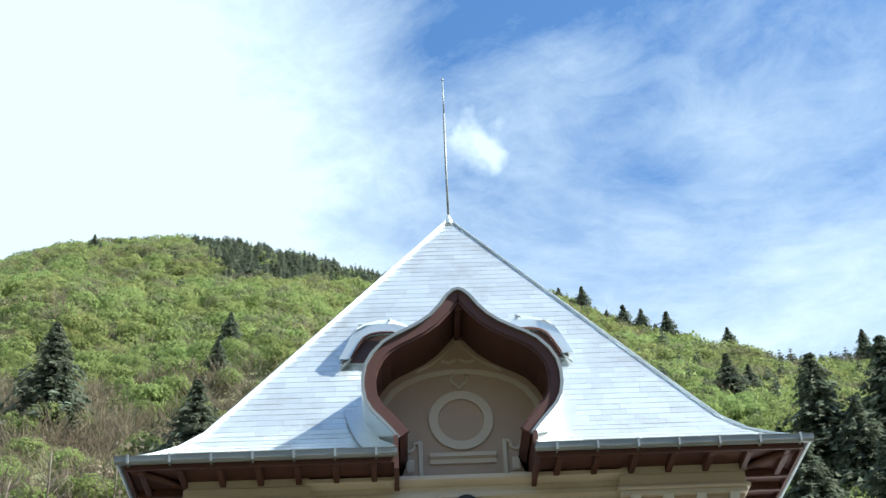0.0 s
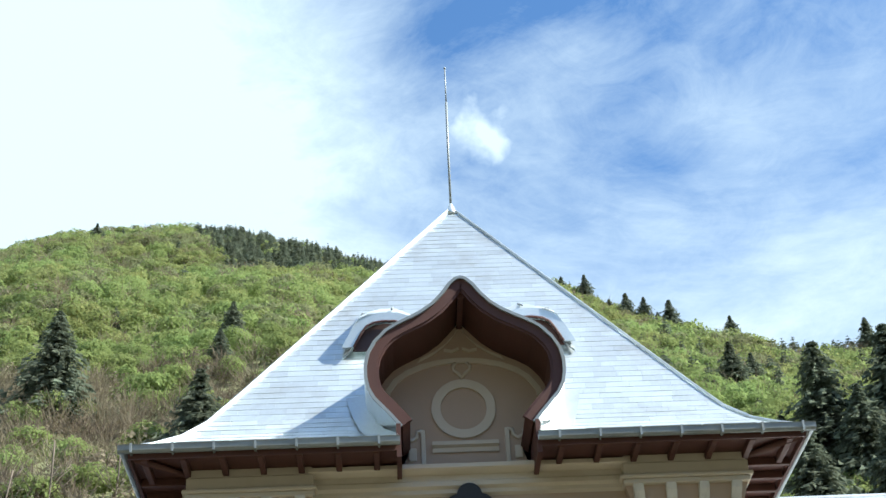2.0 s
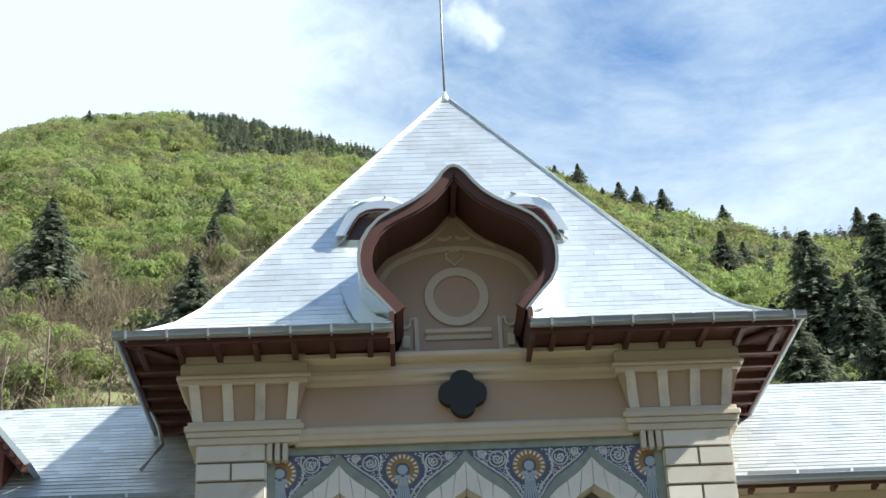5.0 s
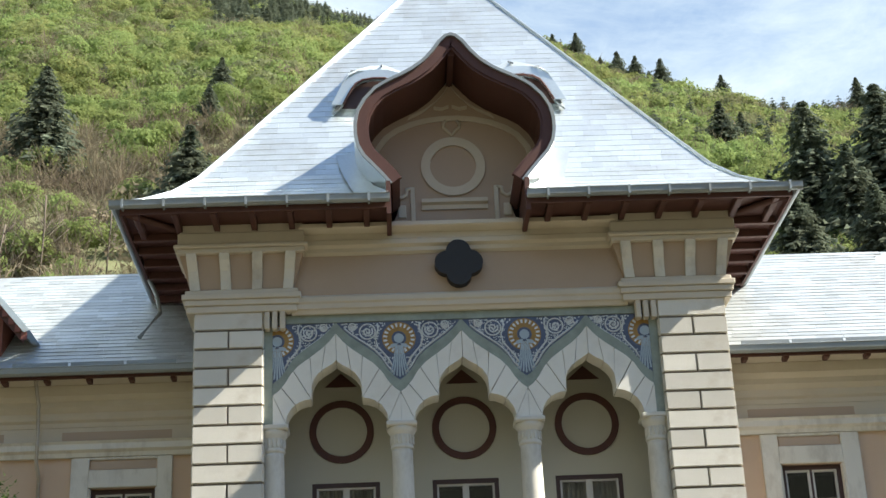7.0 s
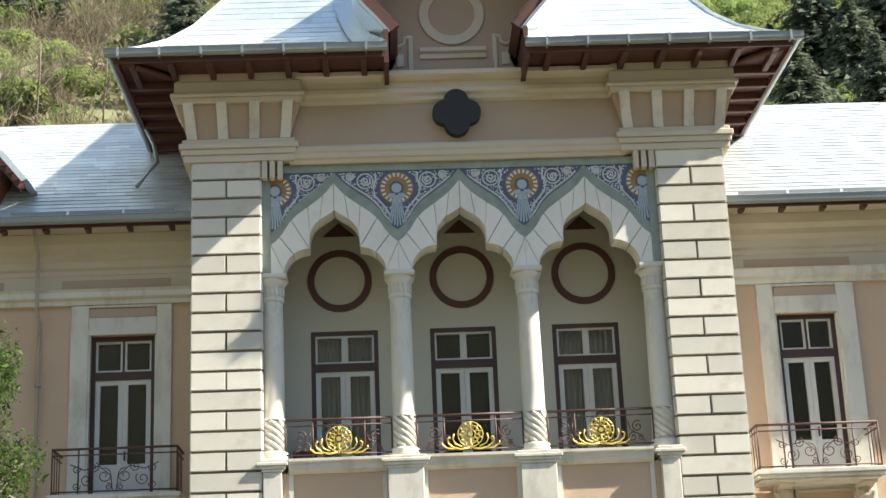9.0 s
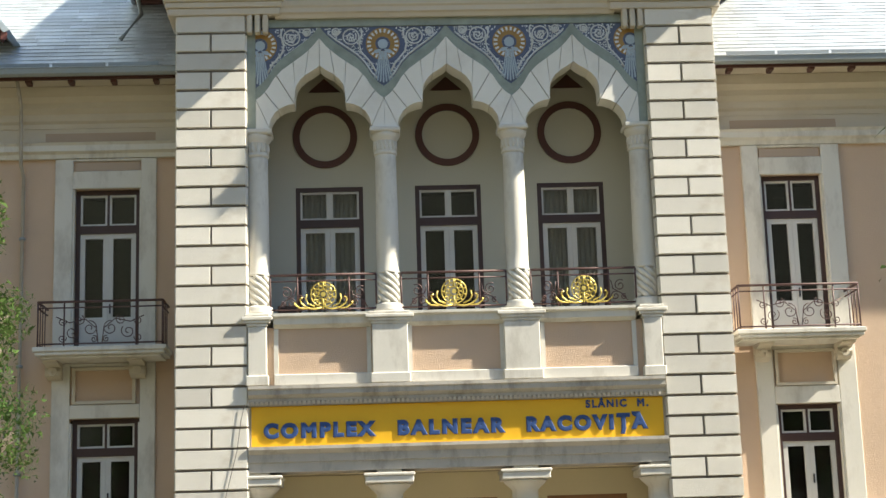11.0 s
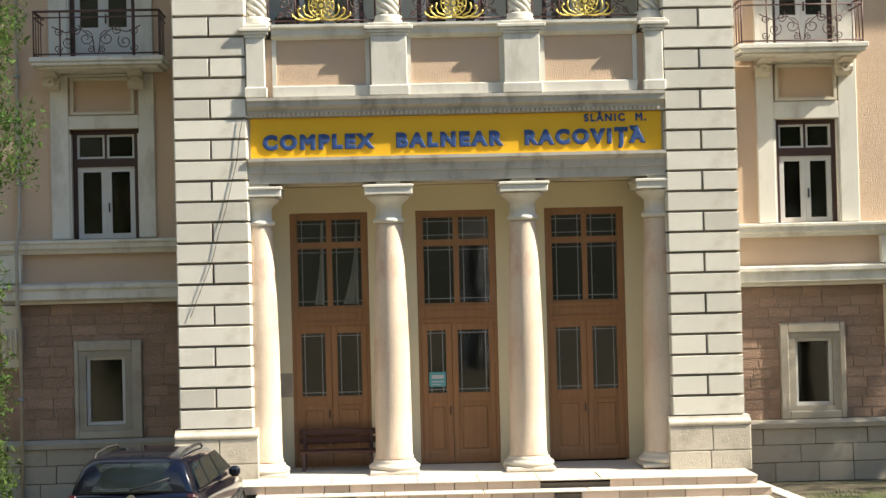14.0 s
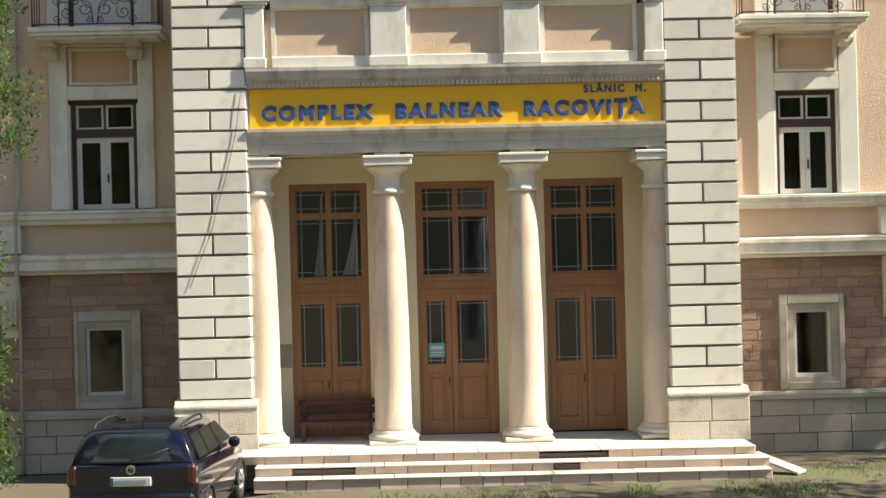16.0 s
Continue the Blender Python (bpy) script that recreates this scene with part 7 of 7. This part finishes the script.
# ---- parked estate car ----
def estate_car():
    car = thing("estate_car", "dark navy estate car parked with its rear to the forecourt", "car", (0, 0, 0))
    W = 0.84

    def loft(bm, secs):
        rows = [[bm.verts.new(p) for p in s] for s in secs]
        for a, b in zip(rows, rows[1:]):
            for i in range(len(a) - 1):
                bm.faces.new((a[i], a[i + 1], b[i + 1], b[i])).smooth = True
        bm.faces.new(rows[0]), bm.faces.new(rows[-1][::-1])

    def belt(y, w, z0, z1, round_=0.06):
        prof = [(w - 0.05, z0), (w - 0.01, z0 + 0.10), (w, z0 + 0.30), (w, z1 - 0.2), (w - 0.015, z1 - round_), (w - 0.06, z1)]
        return [(x, y, z) for x, z in prof] + [(-x, y, z) for x, z in prof[::-1]]

    bm = bmesh.new()
    loft(bm, [belt(0.0, W - 0.08, 0.34, 0.98), belt(0.06, W - 0.02, 0.28, 1.03), belt(0.22, W, 0.22, 1.03), belt(1.2, W, 0.20, 1.00), belt(2.6, W, 0.20, 0.94), belt(3.0, W, 0.20, 0.92), belt(3.6, W - 0.03, 0.22, 0.80), belt(3.92, W - 0.12, 0.28, 0.68), belt(4.0, W - 0.22, 0.34, 0.60)])
    body_ = part("body", bm, "car_paint", car, "glossy dark navy body")

    def cab(y, w, z, wt=None):
        t = W - 0.235 if wt is None else wt
        prof = [(w, 0.95), (w - 0.03, 1.04), (t + 0.04, z - 0.10), (t - 0.01, z - 0.04), (t - 0.10, z - 0.01), (t - 0.25, z)]
        return [(x, y, zz) for x, zz in prof] + [(-x, y, zz) for x, zz in prof[::-1]]

    bm = bmesh.new()
    secs = [cab(0.06, W - 0.04, 1.06, W - 0.08), cab(0.13, W - 0.04, 1.26, W - 0.14), cab(0.21, W - 0.04, 1.42, W - 0.20), cab(0.32, W - 0.04, 1.465, W - 0.22), cab(1.3, W - 0.04, 1.475), cab(2.0, W - 0.04, 1.43), cab(2.45, W - 0.05, 1.22, W - 0.16), cab(2.9, W - 0.08, 0.97, W - 0.12)]
    loft(bm, secs)
    part("cabin", bm, "car_paint", car, "dark navy cabin and roof")
    # rear window, curved a little
    bm = bmesh.new()
    rows = []
    for f in (0.0, 0.5, 1.0):
        z, y, w = 1.06 + 0.34 * f, 0.058 + 0.135 * f, 0.67 - 0.11 * f
        rows.append([bm.verts.new((w * t, y - 0.02 + 0.05 * t * t - 0.012, z)) for t in (-1, -0.5, 0, 0.5, 1)])
    for a, b in zip(rows, rows[1:]):
        for i in range(4):
            bm.faces.new((a[i], a[i + 1], b[i + 1], b[i])).smooth = True
    bmesh.ops.solidify(bm, geom=bm.faces[:], thickness=0.012)
    part("rear_window", bm, "car_tint", car, "dark tinted rear window")
    for s in (-1, 1):
        for (ya, yb, yc, yd) in ((0.42, 0.98, 0.50, 0.98), (1.04, 1.72, 1.04, 1.68), (1.78, 2.62, 1.74, 2.16)):
            bm = bmesh.new()
            q = [(s * (W - 0.045), ya, 1.03), (s * (W - 0.045), yb, 1.03), (s * (W - 0.185), yd, 1.33), (s * (W - 0.185), yc, 1.33)]
            v = [bm.verts.new(p) for p in q] + [bm.verts.new((p[0] + s * 0.014, p[1], p[2] + 0.006)) for p in q]
            for f in ((0, 1, 2, 3), (4, 5, 6, 7), (0, 1, 5, 4), (1, 2, 6, 5), (2, 3, 7, 6), (3, 0, 4, 7)):
                bm.faces.new([v[i] for i in f])
            part("side_window", bm, "car_tint", car, "dark side window")
        b = bmesh.new()
        tube(b, [(s * 0.57, 0.40, 1.43), (s * 0.575, 0.55, 1.495), (s * 0.58, 1.1, 1.51), (s * 0.58, 1.6, 1.49), (s * 0.57, 1.75, 1.43)], 0.018, 6)
        part("roof_rail", b, "car_black", car, "black roof rail")
        b = boxes((min(s * 0.69, s * 0.83), max(s * 0.69, s * 0.83), -0.01, 0.16, 0.74, 1.02), bevel=0.035)
        part("tail_lamp", b, "car_red", car, "red tail lamp")
        b = boxes((min(s * 0.84, s * 1.0), max(s * 0.84, s * 1.0), 2.22, 2.34, 0.94, 1.09), bevel=0.045)
        part("wing_mirror", b, "car_paint", car)
        b = boxes((min(s * 0.5, s * 0.74), max(s * 0.5, s * 0.74), 3.86, 3.97, 0.52, 0.66), bevel=0.02)
        part("headlamp", b, "chrome", car, "clear headlamp")
        b = bmesh.new()
        tube(b, [(s * (W + 0.004), 0.25, 0.62), (s * (W + 0.006), 3.5, 0.60)], 0.018, 5)
        part("side_strip", b, "car_black", car, "black rubbing strip")
        for y in (0.80, 3.20):
            wh = bmesh.new()
            prof = [(0.18, -0.09), (0.285, -0.09), (0.305, -0.06), (0.305, 0.06), (0.285, 0.09), (0.18, 0.09)]
            lathe(wh, prof, 0, 0, 28)
            bmesh.ops.transform(wh, matrix=Matrix.Translation((s * (W - 0.085), y, 0.305)) @ Matrix.Rotation(radians(90), 4, "Y"), verts=wh.verts)
            wheel = part("wheel", wh, "car_black", car, "black tyre")
            rm = bmesh.new()
            lathe(rm, [(0.04, 0.085), (0.17, 0.06), (0.20, 0.095), (0.205, 0.0), (0.04, 0.0)], 0, 0, 28)
            for k in range(6):
                a = 6.283 * k / 6
                tube(rm, [(0.03 * math.cos(a), 0.03 * math.sin(a), 0.09), (0.18 * math.cos(a), 0.18 * math.sin(a), 0.085)], 0.025, 5)
            bmesh.ops.transform(rm, matrix=Matrix.Translation((s * (W - 0.085), y, 0.305)) @ Matrix.Rotation(radians(90 * s), 4, "Y"), verts=rm.verts)
            part("rim", rm, "chrome", wheel, "silver alloy rim")
            ar = bmesh.new()
            pts = [(s * (W + 0.004), y + 0.34 * math.cos(a), 0.305 + 0.34 * math.sin(a)) for a in [math.pi * k / 12 for k in range(13)]]
            tube(ar, pts, 0.022, 5)
            part("wheel_arch", ar, "car_black", car)
    part("rear_bumper", boxes((-0.81, 0.81, -0.07, 0.10, 0.34, 0.66), bevel=0.04), "car_paint", car)
    part("bumper_strip", boxes((-0.78, 0.78, -0.085, -0.06, 0.53, 0.59), bevel=0.01), "car_black", car, "black bumper strip")
    pl = part("number_plate", boxes((-0.26, 0.26, -0.03, 0.01, 0.755, 0.87), bevel=0.006), "plate", car, "white number plate")
    part("plate_bar", boxes((-0.20, 0.20, -0.036, -0.031, 0.795, 0.835)), "grey_bar", pl, "plain grey bar")
    part("plate_edge_band", boxes((-0.255, -0.22, -0.036, -0.031, 0.76, 0.865)), "sign_blue", pl, "blue band")
    b = bmesh.new()
    ring(b, 0, 0.96, 0.044, 0.058, -0.012, 0.06, 20)
    disc(b, 0, 0.96, 0.036, 0.0, 0.06, 16)
    part("round_badge", b, "chrome", car, "round silver badge")
    b = bmesh.new()
    tube(b, [(-0.02, 0.0, 1.07), (0.20, 0.015, 1.13), (0.48, 0.05, 1.22)], 0.012, 5)
    part("rear_wiper", b, "car_black", car, "black rear wiper")
    b = bmesh.new()
    tube(b, [(0.05, 0.55, 1.42), (0.05, 0.42, 1.62)], 0.006, 5)
    part("aerial", b, "car_black", car, "thin roof aerial")
    car.matrix_basis = pose(-4.50, -4.95, GZ - 0.09, 0.3, 0, -4.7)
    return car


M["car_tint"] = mat("tinted_car_window", (0.02, 0.028, 0.028), 0.06, 0.1, 2, 10, 0.0, coat=0.5)
estate_car()
